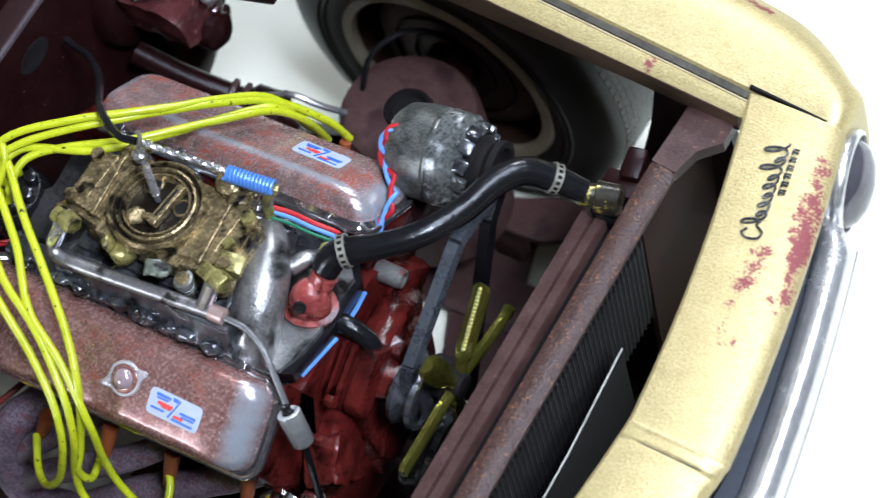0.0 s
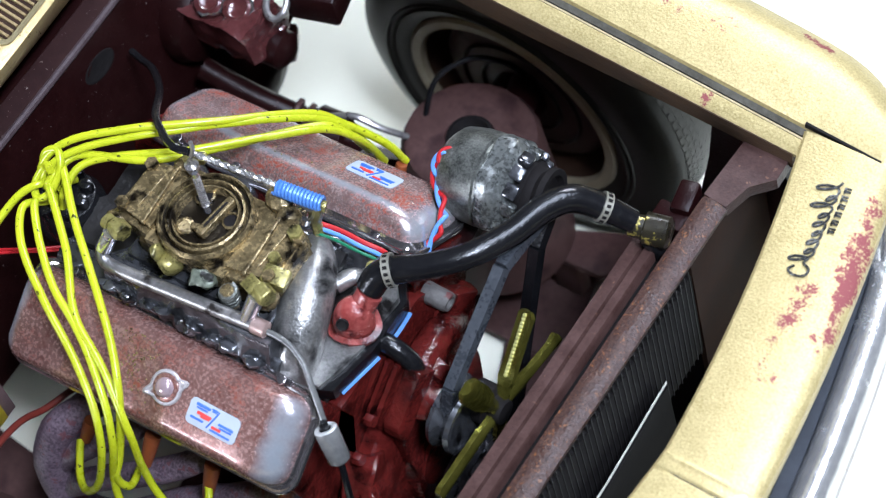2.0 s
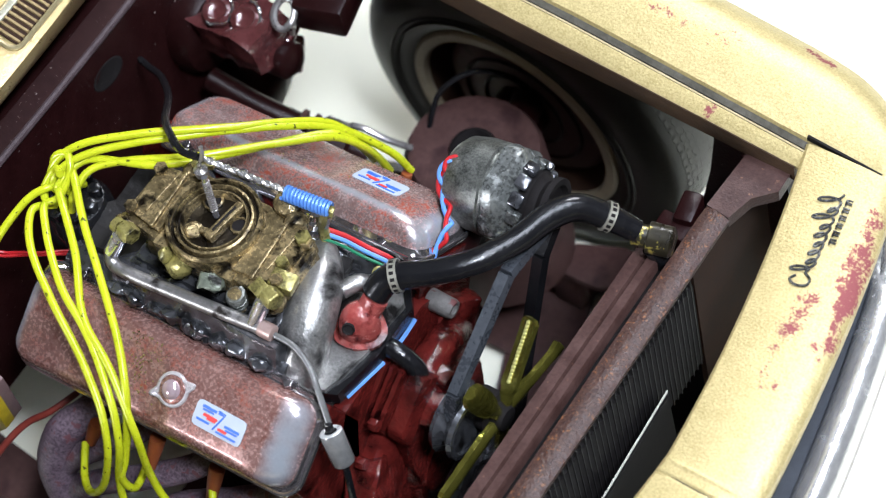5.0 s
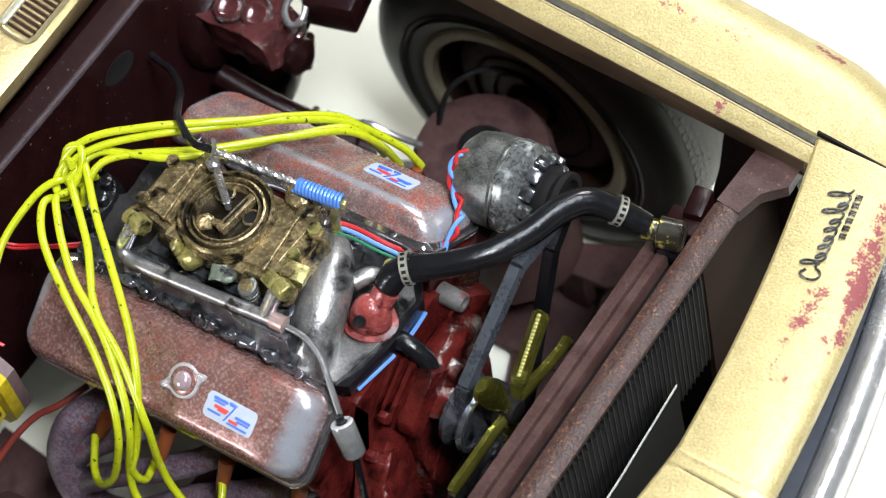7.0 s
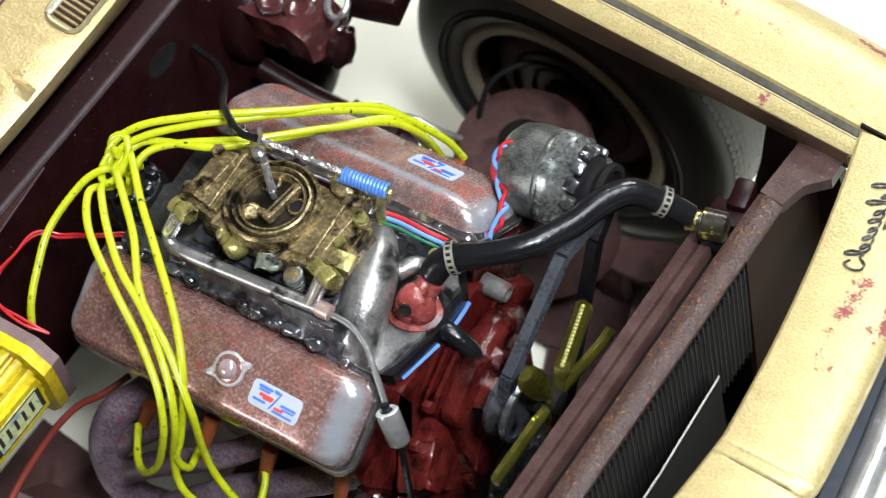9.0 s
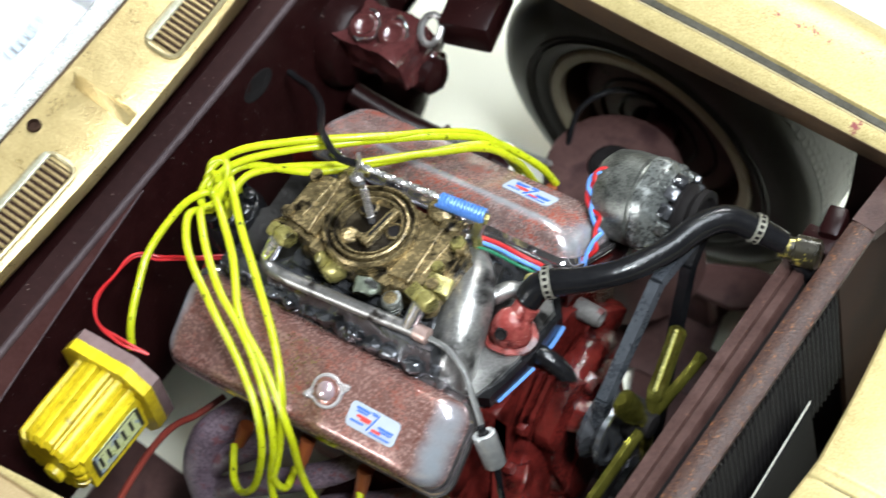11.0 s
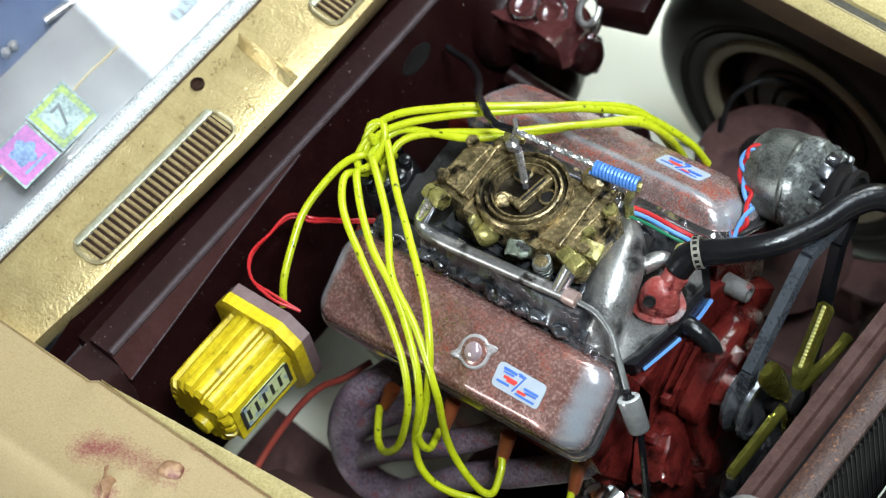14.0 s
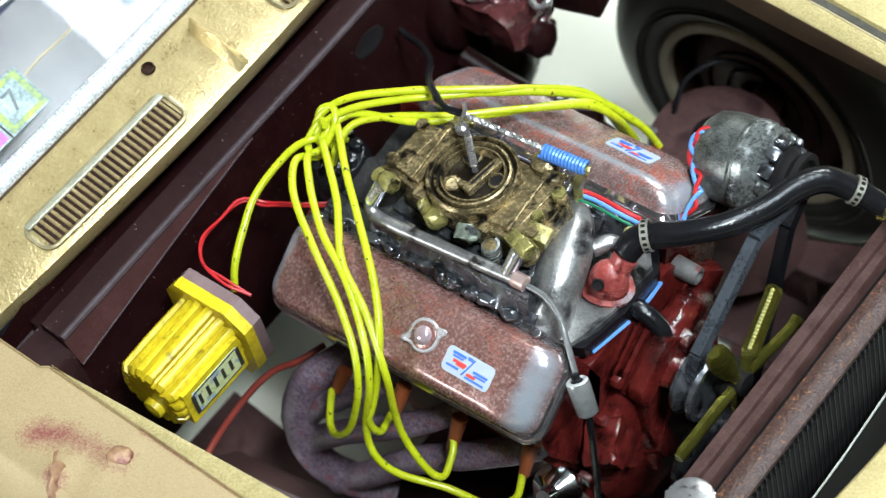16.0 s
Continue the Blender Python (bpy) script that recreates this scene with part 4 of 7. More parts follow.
# radiator support across the front
bm = B()
rings = []
for k in range(31):
    y = 20.9 - 41.6 * k / 30
    end = max(0.0, (abs(y) - 15.5)) / 5.4
    rings.append([(22.85 + 0.3 * end, y, 33.5), (23.4 + 0.3 * end, y, 33.65), (24.1 + 1.2 * end * end, y, 33.6), (24.5 + 1.2 * end * end, y, 33.35), (24.45 + 0.8 * end * end, y, 32.9), (23.9, y, 32.8), (22.95, y, 32.5)])
support = part("radiator_support", loft(bm, rings), M_RUSTBAR, chassis, "rust-speckled radiator support bar", bev=0.12)
for s in (1, -1):
    bm = B()
    prism(bm, [(22.8, s * 20.6, 33.2), (25.6, s * 20.6, 33.2), (26.8, s * 20.8, 26), (26.5, s * 20.8, 12), (22.8, s * 20.6, 12)], (0, 0, 0), (0, s * 0.8, 0))
    part("support_side", bm, M_MAROON, chassis, bev=0.2)
    bm = B()
    prism(bm, [(23.9, s * 12.3, 33.1), (24.3, s * 12.3, 33.1), (24.5, s * 12.3, 9), (24.1, s * 12.3, 9)], (0, 0, 0), (0, s * 10.2, 0))
    part("baffle", bm, M_VENTFLOOR, chassis, bev=0.1)
    bm = B()
    prism(bm, [(20.2, s * 22.0, 33.2), (24.3, s * 22.0, 33.2), (24.3, s * 22.0, 9), (16.4, s * 22.0, 9), (17.4, s * 22.0, 18.1), (19.4, s * 22.0, 27.4)], (0, 0, 0), (0, s * 0.5, 0))
    part("apron", bm, M_MAROON, chassis, bev=0.1)
    bm = B()
    rings = [[(-14 + 38 * k / 8, s * 23.0, 34.6), (-14 + 38 * k / 8, s * 23.7, 34.6), (-14 + 38 * k / 8, s * 25.2, 27), (-14 + 38 * k / 8, s * 24.7, 27)] for k in range(3 if s > 0 else 9)]
    if s < 0:
        rings = [[(-14 + 38 * k / 8, -24.0, 34.2), (-14 + 38 * k / 8, -24.7, 34.4), (-14 + 38 * k / 8, -22.0, 22), (-14 + 38 * k / 8, -21.4, 22)] for k in range(9)]
        part("inner_wing", loft(bm, rings), M_MAROON, chassis)
    else:
        bm.free()

bm = B()
prism(bm, [(22.9, 16.4, 33.66), (24.5, 16.2, 33.66), (25.0, 18.0, 33.66), (26.2, 19.2, 33.66), (26.2, 21.6, 33.66), (23.2, 21.4, 33.66)], (0, 0, 0), (0, 0, -1.0))
part("gusset", bm, M_TANK, chassis, "angular gusset plate at the end of the support bar", bev=0.12)

# ================= radiator =================
radiator = thing("radiator", (22.5, 0, 25), "dark radiator with finned core and brown top tank", "radiator")
bm = B()
rings = []
for k in range(27):
    y = 12.9 - 25.8 * k / 26
    rings.append([(20.2, y, 32.2), (20.4, y, 32.75), (21.15, y, 32.85), (21.27, y, 32.6), (21.36, y, 32.6), (21.44, y, 33.0), (21.98, y, 33.08), (22.12, y, 32.9), (22.08, y, 30.2), (20.2, y, 30.2)])
part("top_tank", loft(bm, rings), M_TANK, radiator, "brown top tank with a rolled seam", bev=0.1)
bm = B()
box(bm, (22.7, 0, 26.9), (3.0, 26.4, 9.0))
core = part("core", bm, M_DARK, radiator, "black radiator core")
# added black filler: paints the shade in the gap behind the tank
bm = B()
box(bm, (22.4, 0, 31.1), (0.95, 26.0, 1.9))
part("gap_shade", bm, M_DARK, radiator, "black filler standing for the shade between tank and support")
fin = None
for k in range(56):
    y = 13.0 - 26.0 * k / 55
    if fin is None:
        bm = B()
        box(bm, (24.2, y, 27.2), (0.12, 0.09, 10.0))
        fin = part("fin", bm, mat("dark_fin", (0.010, 0.009, 0.009), (0.024, 0.022, 0.022), 0.5, 0.5, 0.0, spec=0.3), core)
        first = y
    else:
        f = new("fin", fin.data)
        f.parent = core
        f.location = (0, (y - first) * MM, 0)
for s in (1, -1):
    bm = B()
    box(bm, (21.8, s * 14.6, 27), (2.6, 1.6, 12))
    part("side_bracket", bm, M_MAROON, radiator, bev=0.2)
bm = B()
box(bm, (21.9, 15.9, 32.4), (1.3, 2.2, 2.3), (0, 0, 10))
part("bracket_block", bm, M_MAROON, radiator, bev=0.25)
bm = B()
lathe(bm, (22.0, -10.0, 33.0), (0, 0, 1), [(0, 1.1), (0.4, 1.1), (0.5, 1.45), (0.8, 1.45), (0.95, 1.2), (1.0, 0.4)], 20)
cap = part("filler_cap", bm, M_STEEL, radiator, "pale metal filler cap")
bm = B()
box(bm, (22.0, -10.0, 34.05), (2.9, 0.7, 0.25), (0, 0, 30))
part("cap_lever", bm, M_STEEL, cap, bev=0.08)
bm = B()
lathe(bm, (20.4, 12.3, 34.35), (1, 0.28, -0.12), [(0, 0.7), (0.8, 0.72), (0.9, 0.95), (2.3, 0.95), (2.5, 0.7)], 18)
part("neck", roughen(bm, 0.08, 0.7), mat("worn_brass_neck", (0.008, 0.007, 0.006), (0.035, 0.029, 0.014), 0.4, 0.3, 0.3, chips=(0.55, 0.46, 0.10), chip_size=0.9, chip_at=0.575, chip_soft=0.08, speckle=0.2, chip_metal=0.8), radiator, "black neck with brass showing through")
bm = B()
tube(bm, [(21.6, 12.6, 33.6), (22.0, 12.7, 32.5), (22.0, 12.7, 31)], 0.85, 10, 3)
part("neck_elbow", bm, M_BLACK, radiator)

# ================= front wheel =================
def wheel(cx, cy, cz, s):
    w = thing("front_wheel", (cx, cy, GROUND), "black tyre on a cream painted steel rim", "wheel", "front wheels")
    out = Vector((0.03 * s, s, -0.02))
    bm = B()
    prof = [(0, 8.3), (-0.5, 8.9), (-0.55, 9.3), (-0.75, 10.2), (-0.5, 11.6), (0.1, 12.7), (0.7, 13.15), (1.6, 13.25), (3.4, 13.28), (5.2, 13.25), (6.2, 13.1), (7.0, 12.4), (7.5, 11), (7.4, 9.6), (7.0, 8.7), (6.6, 8.4), (0.5, 8.4)]
    lathe(bm, (cx, cy, cz), out, prof + [prof[0]], 64, caps=False)
    tyre = part("tyre", bm, M_TYRE, w)
    blocks = B()
    d, u, v = axes(out)
    for row in range(9):
        for k in range(110):
            a = 2 * math.pi * (k + 0.5 * (row % 2)) / 110
            p = Vector((cx, cy, cz)) + d * (1.3 + row * 0.56) + (u * math.cos(a) + v * math.sin(a)) * 13.25
            m = Matrix((u * -math.sin(a) + v * math.cos(a), d, u * math.cos(a) + v * math.sin(a))).transposed().to_4x4()
            bmesh.ops.create_cube(blocks, size=1.0, matrix=Matrix.Translation(p) @ m @ Matrix.Diagonal((0.5, 0.34, 0.04, 1)))
    part("tread", blocks, M_TYRE, tyre, kind="stuff")
    bm = B()
    for r in (9.7, 10.15):
        lathe(bm, Vector((cx, cy, cz)) + out * -0.78, out, [(0, r - 0.1), (-0.12, r), (0, r + 0.1), (0.25, r + 0.1), (0.25, r - 0.1), (0, r - 0.1)], 64, caps=False)
    part("sidewall_ring", bm, M_TYRE, tyre)
    bm = B()
    prof = [(-0.35, 8.5), (-0.5, 8.3), (-0.45, 7.6), (-0.2, 7.45), (0.2, 7.5), (0.2, 8.6)]
    lathe(bm, (cx, cy, cz), out, prof + [prof[0]], 64, caps=False)
    rim = part("rim", bm, M_RIM, w, "cream painted rim")
    bm = B()
    prof = [(0.0, 7.5), (1.2, 7.2), (3.4, 7.0), (4.6, 6.4), (4.7, 2.0), (5.2, 1.9), (5.2, 6.8), (3.8, 7.6), (1.2, 8.3), (0.2, 8.6)]
    lathe(bm, (cx, cy, cz), out, prof + [prof[0]], 64, caps=False)
    part("rim_barrel", bm, mat("dark_rim_brown", (0.028, 0.014, 0.009), (0.062, 0.034, 0.022), 0.8, 0.75, 0.0, bump=0.02, spec=0.1), rim, "dark inside of the rim")
    bm = B()
    lathe(bm, Vector((cx, cy, cz)) + out * 0.9, out, [(0, 0.6), (0, 5.9), (0.5, 6.5), (1.4, 6.7), (3.6, 6.6), (3.6, 0.6)], 40)
    drum = part("brake_drum", bm, M_DUSTY, w, "maroon brake drum")
    bm = B()
    rings_at = Vector((cx, cy, cz)) + out * 0.85
    for r in (3.2, 4.8):
        lathe(bm, rings_at, out, [(0, r - 0.15), (-0.2, r), (0, r + 0.15), (0.2, r), (0, r - 0.15)], 40, caps=False)
    part("drum_rib", bm, M_MAROON, drum)
    bm = B()
    rod(bm, (cx, cy - s * 7, cz), (cx, cy + s * 2, cz), 1.6, 2.2)
    part("stub_axle", bm, M_MAROON, w)
    return w


wheel(1.7, 24.6, 18.0, 1)
wheel(1.7, -27.2, 18.0, -1)

# ================= engine =================
EY = -1.0
engine = thing("engine_block", (0, EY, 12), "glossy red V8 engine block with grime in its castings", "engine")
bm = B()
prism(bm, [(-10, EY - 4.5, 12), (-10, EY + 4.5, 12), (-10, EY + 8.5, 26), (-10, EY + 4.2, 31), (-10, EY - 4.2, 31), (-10, EY - 8.5, 26)], (0, 0, 0), (20.8, 0, 0))
part("block", roughen(bm, 0.0, 1.0), M_RED, engine, bev=0.5)
bm = B()
prism(bm, [(-9, EY - 4, 12), (-9, EY + 4, 12), (-9, EY + 3.4, 8), (-9, EY - 3.4, 8)], (0, 0, 0), (19, 0, 0))
part("oil_pan", bm, M_RED, engine, bev=0.5)
for s in (1, -1):
    x0 = -10.2 if s < 0 else -10.7
    bm = B()
    prism(bm, [(x0, EY + s * 3.6, 30.2), (x0, EY + s * 5.0, 34.4), (x0, EY + s * 9.6, 31.2), (x0, EY + s * 9.0, 28.4), (x0, EY + s * 7.2, 25.0), (x0, EY + s * 4.5, 27)], (0, 0, 0), (21.3, 0, 0))
    part("cylinder_head", bm, M_RED, engine, bev=0.3)
# timing cover, water pump and castings at the front
bm = B()
lathe(bm, (10.5, EY, 22), (1, 0, 0), [(0, 6.5), (1.4, 6.5), (2.0, 5.8), (2.2, 3.0), (3.2, 2.4)], 30)
part("timing_cover", bm, M_RED, engine)
bm = B()
lathe(bm, (11.0, EY, 28.6), (1, 0, 0.02), [(0, 2.2), (1.4, 2.2), (2.0, 1.9), (2.4, 1.3), (4.0, 1.1)], 24, lambda a, h: 1 + 0.06 * math.cos(5 * a))
tube(bm, [(12.4, EY + 1.5, 29.3), (12.4, EY + 3.4, 29.8), (11.8, EY + 5.2, 28.2), (10.8, EY + 6.0, 26.4)], 1.15, 10, 4)
part("water_pump", roughen(bm, 0.18, 1.2), M_RED, engine, bev=0)
bm = B()
prism(bm, [(10.2, -7.6, 25.5), (10.2, -6.2, 30.6), (10.2, -5.2, 32.3), (10.2, 3.0, 32.4), (10.2, 4.8, 31.2), (10.2, 6.4, 26.0), (10.2, 4.0, 14), (10.2, -6.0, 14)], (0, 0, 0), (0.9, 0, 0))
part("front_plate", bm, M_RED, engine, bev=0.35)
bm = B()
box(bm, (12.2, -5.9, 25.6), (2.0, 3.0, 4.2), (34, -8, 24))
bmesh.ops.subdivide_edges(bm, edges=bm.edges[:], cuts=6, use_grid_fill=True)
part("pump_mount", roughen(roughen(bm, 0.5, 1.6), 0.16, 0.6), M_RED, engine, bev=0.45)
bm = B()
box(bm, (12.2, -1.6, 24.4), (2.4, 4.2, 8.4), (-4, 0, 4))
bmesh.ops.subdivide_edges(bm, edges=bm.edges[:], cuts=7, use_grid_fill=True)
part("pump_body", roughen(roughen(bm, 0.5, 1.8), 0.16, 0.7), M_RED, engine, bev=0.6)
bm = B()
box(bm, (11.4, 4.2, 28.6), (1.4, 3.4, 4.0), (-30, 0, -14))
bmesh.ops.subdivide_edges(bm, edges=bm.edges[:], cuts=6, use_grid_fill=True)
part("front_boss", roughen(roughen(bm, 0.45, 1.5), 0.14, 0.6), M_RED, engine, bev=0.2)
for k, (x, y, z) in enumerate(((12.2, EY - 3.4, 30.4), (12.1, EY - 5.2, 28.4), (12.3, EY + 3.9, 30.3), (13.0, EY - 1.8, 27.6), (12.6, EY - 6.0, 26.2), (12.3, EY + 5.2, 28.0))):
    bm = B()
    hexnut(bm, (x, y, z), (1, 0, 0.2), 0.42, 0.6)
    part("bolt", bm, M_RED, engine)
# the sloping near leg of the water pump carries two ribs between deep grooves
bm = B()
rings = []
slope, face = Vector((0, -0.68, -0.733)), Vector((0, -0.733, 0.68))
for k in range(19):
    d = 5.0 * k / 18
    row = []
    sink = 0.9 * max(0.0, (d - 4.0)) ** 1.5
    for x, h in ((10.4, -1.8), (10.4, 0.05), (11.3, 0.1), (11.5, 0.02), (11.56, -0.6), (11.74, -0.6), (11.8, 0.12), (12.04, 0.14), (12.1, -0.6), (12.28, -0.6), (12.34, 0.0), (12.62, -0.04), (12.68, -0.75), (12.86, -0.75), (12.92, -0.4), (13.9, -0.5), (14.1, -0.9), (14.15, -1.8)):
        rib = 0.25 * max(0.0, d - 3.6) if 11.75 < x < 12.7 and h > -0.3 else 0.0
        row.append(Vector((x - 0.10 * d * (0.4 if x < 11.5 else 1.0), -1.4, 32.45)) + slope * d + face * (h - rib - (sink if h > -1.5 else 0.0)))
    rings.append(row)
part("pump_leg", roughen(loft(bm, rings), 0.045, 0.7), M_RED, engine, "ribbed leg of the water pump", bev=0.05, angle=35)
bm = B()
prism(bm, [(13.6, 0.9, 30.9), (14.4, 0.9, 30.4), (14.5, 0.7, 21.0), (13.5, 0.7, 21.0)], (0, 0, 0), (0, -1.0, -0.3))
bmesh.ops.subdivide_edges(bm, edges=bm.edges[:], cuts=5, use_grid_fill=True)
part("front_ridge", roughen(bm, 0.10, 0.8), M_RED, engine, bev=0.1)
for k in range(5):
    bm = B()
    box(bm, (11.6 + 0.25 * (k % 2), EY - 7.2 + 0.75 * k, 23.6 + 0.4 * (k % 3)), (0.9, 0.5, 2.2), (12, 14, 6 * k))
    part("casting_lug", bm, M_RED, engine, bev=0.14)
bm = B()
lathe(bm, (10.7, 4.0, 31.4), (1, 0.04, -0.06), [(0, 0.7), (1.6, 0.68), (1.8, 0.58), (1.8, 0.4), (1.5, 0.34), (1.5, 0.05)], 18)
part("bracket_stub", roughen(bm, 0.07, 0.8), mat("dull_stub", (0.05, 0.046, 0.044), (0.17, 0.16, 0.15), 0.25, 0.7, 0.0, chips=(0.10, 0.03, 0.028), chip_size=1.0, chip_at=0.58, bump=0.04), engine, "bare metal bracket stub", angle=35)

# ================= valve covers =================
EAR = radians(-32)
M_COVER_BOLT = mat("dark_chrome", (0.05, 0.045, 0.05), (0.45, 0.42, 0.44), 0.3, 0.2, 0.9, contrast=0.12)
def valve_cover(s, x0, x1, label):
    """One rocker cover; its sloping top faces outwards."""
    out, nrm = Vector((0, s * 0.825, -0.565)), Vector((0, s * 0.565, 0.825))
    top = Vector((0, EY + s * 6.45, 36.3))
    tip = 0.0 if s < 0 else 0.05
    cover = thing("valve_cover", (0, EY + s * 7, 32), label, "valve cover", "valve covers")

    def ring(lift, grow, r, front=0.0):
        pts = []
        w, n = (6.05 if s < 0 else 5.5), 6
        w1 = w - (0.45 if s < 0 else 0.0)
        corners = ((x1 + grow - r - front, w1 + grow - r, 0), (x0 - grow + r, w + grow - r, 90), (x0 - grow + r, -grow + r, 180), (x1 + grow - r - front, -grow + r, 270))
        for cx, cw, a0 in corners:
            for k in range(n + 1):
                a = radians(a0 + 90 * k / n)
                pts.append(top + out * (cw + r * math.sin(a)) + Vector((cx + r * math.cos(a), 0, tip * (cx + r * math.cos(a)))) + nrm * lift)
        return pts

    bm = B()
    loft(bm, [ring(-2.0, 0.05, 1.3), ring(-1.4, 0.0, 1.3, 0.05), ring(-0.95, -0.05, 1.3, 0.2), ring(-0.6, -0.14, 1.3, 0.45), ring(-0.38, -0.26, 1.25, 0.75), ring(-0.2, -0.42, 1.2, 1.05), ring(-0.08, -0.62, 1.1, 1.4), ring(0.0, -0.9, 0.9, 1.75)])
    shell = part("cover_shell", bm, M_COVER_NEAR if s < 0 else M_COVER_FAR, cover, angle=50)
    bm = B()
    loft(bm, [ring(-2.3, 0.3, 1.45), ring(-2.2, 0.46, 1.5), ring(-2.0, 0.5, 1.5), ring(-1.86, 0.44, 1.45), ring(-1.86, 0.34, 1.4), ring(-2.0, 0.25, 1.38), ring(-1.85, 0.16, 1.35), ring(-1.6, 0.06, 1.3)])
    part("flange", bm, M_CHROME, cover, "chrome flange")
    for k, x in enumerate((x0 + 2.5, x0 + 7.0, x0 + 12.0, x1 - 2.6)):
        c = top + out * -0.3 + nrm * -1.7 + Vector((x, 0, 0))
        bm = B()
        hexnut(bm, c + nrm * 0.1, nrm - out * 0.6, 0.34, 0.45)
        box(bm, c - out * 0.1 + nrm * 0.05, (1.1, 0.45, 0.2), (s * -34, 0, 0))
        part("cover_bolt", roughen(bm, 0.05, 0.3), M_COVER_BOLT, cover, bev=0.05)

    def sheet(bm, xa, xb, wa, wb, lift, thick):
        c = min(0.3, (xb - xa) * 0.08, (wb - wa) * 0.2)
        q = [(xa + c, wa), (xb - c, wa), (xb - c * 0.3, wa + c * 0.3), (xb, wa + c), (xb, wb - c), (xb - c * 0.3, wb - c * 0.3), (xb - c, wb), (xa + c, wb), (xa + c * 0.3, wb - c * 0.3), (xa, wb - c), (xa, wa + c), (xa + c * 0.3, wa + c * 0.3)]
        loft(bm, [[top + out * w + nrm * l + Vector((x, 0, tip * x)) for x, w in q] for l in (lift - thick, lift)])
        return bm

    # label: pale sticker with plain blue bars and a red device
    xa, xb, wa, wb = (4.2, 7.75, 2.45, 4.05) if s < 0 else (3.45, 6.95, 2.15, 3.75)
    lab = part("label", sheet(B(), xa, xb, wa, wb, 0.07, 0.06), M_LABEL, cover, "pale sticker with blue and red marks", bev=0)
    L, W = xb - xa, wb - wa
    f = (lambda w: w) if s < 0 else (lambda w: 1 - w)
    for a0, a1, w0, w1, m_ in ((0.12, 0.40, 0.14, 0.24, M_LBLUE), (0.14, 0.36, 0.28, 0.34, M_LBLUE), (0.44, 0.54, 0.16, 0.22, M_LBLUE), (0.62, 0.92, 0.48, 0.57, M_LBLUE), (0.66, 0.90, 0.61, 0.67, M_LBLUE), (0.08, 0.34, 0.68, 0.76, M_LBLUE), (0.50, 0.9, 0.82, 0.89, M_LBLUE), (0.18, 0.46, 0.42, 0.53, M_LRED), (0.26, 0.44, 0.53, 0.60, M_LRED), (0.52, 0.70, 0.68, 0.78, M_LRED)):
        wlo, whi = sorted((f(w0), f(w1)))
        part("label_mark", sheet(B(), xa + L * a0, xa + L * a1, wa + W * wlo, wa + W * whi, 0.11, 0.04), m_, lab)
    bm = B()
    tube(bm, [top + out * (wa + W * f(h)) + nrm * 0.09 + Vector((xa + L * g, 0, tip * (xa + L * g))) for g, h in ((0.43, 0.12), (0.50, 0.12), (0.57, 0.13), (0.53, 0.35), (0.48, 0.6), (0.43, 0.84))], 0.055, 6, 1)
    part("label_stroke", bm, M_LBLUE, lab)
    if s < 0:
        c = top + out * 2.82 + Vector((2.35, 0, 0))
        bm = B()
        lathe(bm, c - nrm * 0.1, nrm, [(0, 1.08), (0.22, 1.08), (0.3, 1.0), (0.3, 0.9), (0.15, 0.8), (0.15, 0.1)], 56, lambda a, h: 1 + 0.55 * max(0, math.cos(a + EAR) ** 2) ** 22 if h > 0 and h < 0.4 else 1)
        cap = part("filler_plate", bm, mat("pale_worn_metal", (0.42, 0.39, 0.39), (0.60, 0.57, 0.57), 0.25, 0.3, 0.35, chips=(0.30, 0.12, 0.11), chip_size=0.8, chip_at=0.60), cover, "oil filler plate with two ears")
        bm = B()
        lathe(bm, c, nrm, [(0, 0.86), (0.16, 0.86), (0.2, 0.8), (0.2, 0.1)], 24)
        part("filler_seat", bm, M_COVER_NEAR, cap)
        bm = B()
        lathe(bm, c + nrm * 0.1, nrm, [(0, 0.62), (0.25, 0.6), (0.45, 0.42), (0.53, 0.12)], 20)
        part("filler_dome", bm, M_PINKCHROME, cap)
    rnd = random.Random(5 + s)
    bm = B()
    for _ in range(150 if s < 0 else 24):
        x = rnd.gauss(-0.6, 0.8) if s < 0 else rnd.gauss(-1.0, 3.0)
        w = min(5.2, max(0.7, rnd.gauss(2.8, 1.3) if s < 0 else rnd.gauss(1.2, 0.8)))
        r = rnd.uniform(0.03, 0.075)
        c = top + out * w + nrm * (r * 0.4) + Vector((x, 0, tip * x))
        loft(bm, [[c + Vector((r * a, 0, 0)) + out * (r * b) for a, b in ((1, 0), (0.2, 0.9), (-0.8, 0.3), (-0.3, -0.9))], [c + nrm * r + Vector((r * 0.4 * a, 0, 0)) + out * (r * 0.4 * b) for a, b in ((1, 0), (0.2, 0.9), (-0.8, 0.3), (-0.3, -0.9))]])
    part("paint_dust", bm, M_BRASS, cover, "specks of yellow paint dust", kind="stuff")
    return cover


valve_cover(-1, -9.6, 11.0, "rust-speckled chrome valve cover with oil filler, passenger side")
valve_cover(1, -9.6, 10.4, "rust-speckled chrome valve cover, driver side")

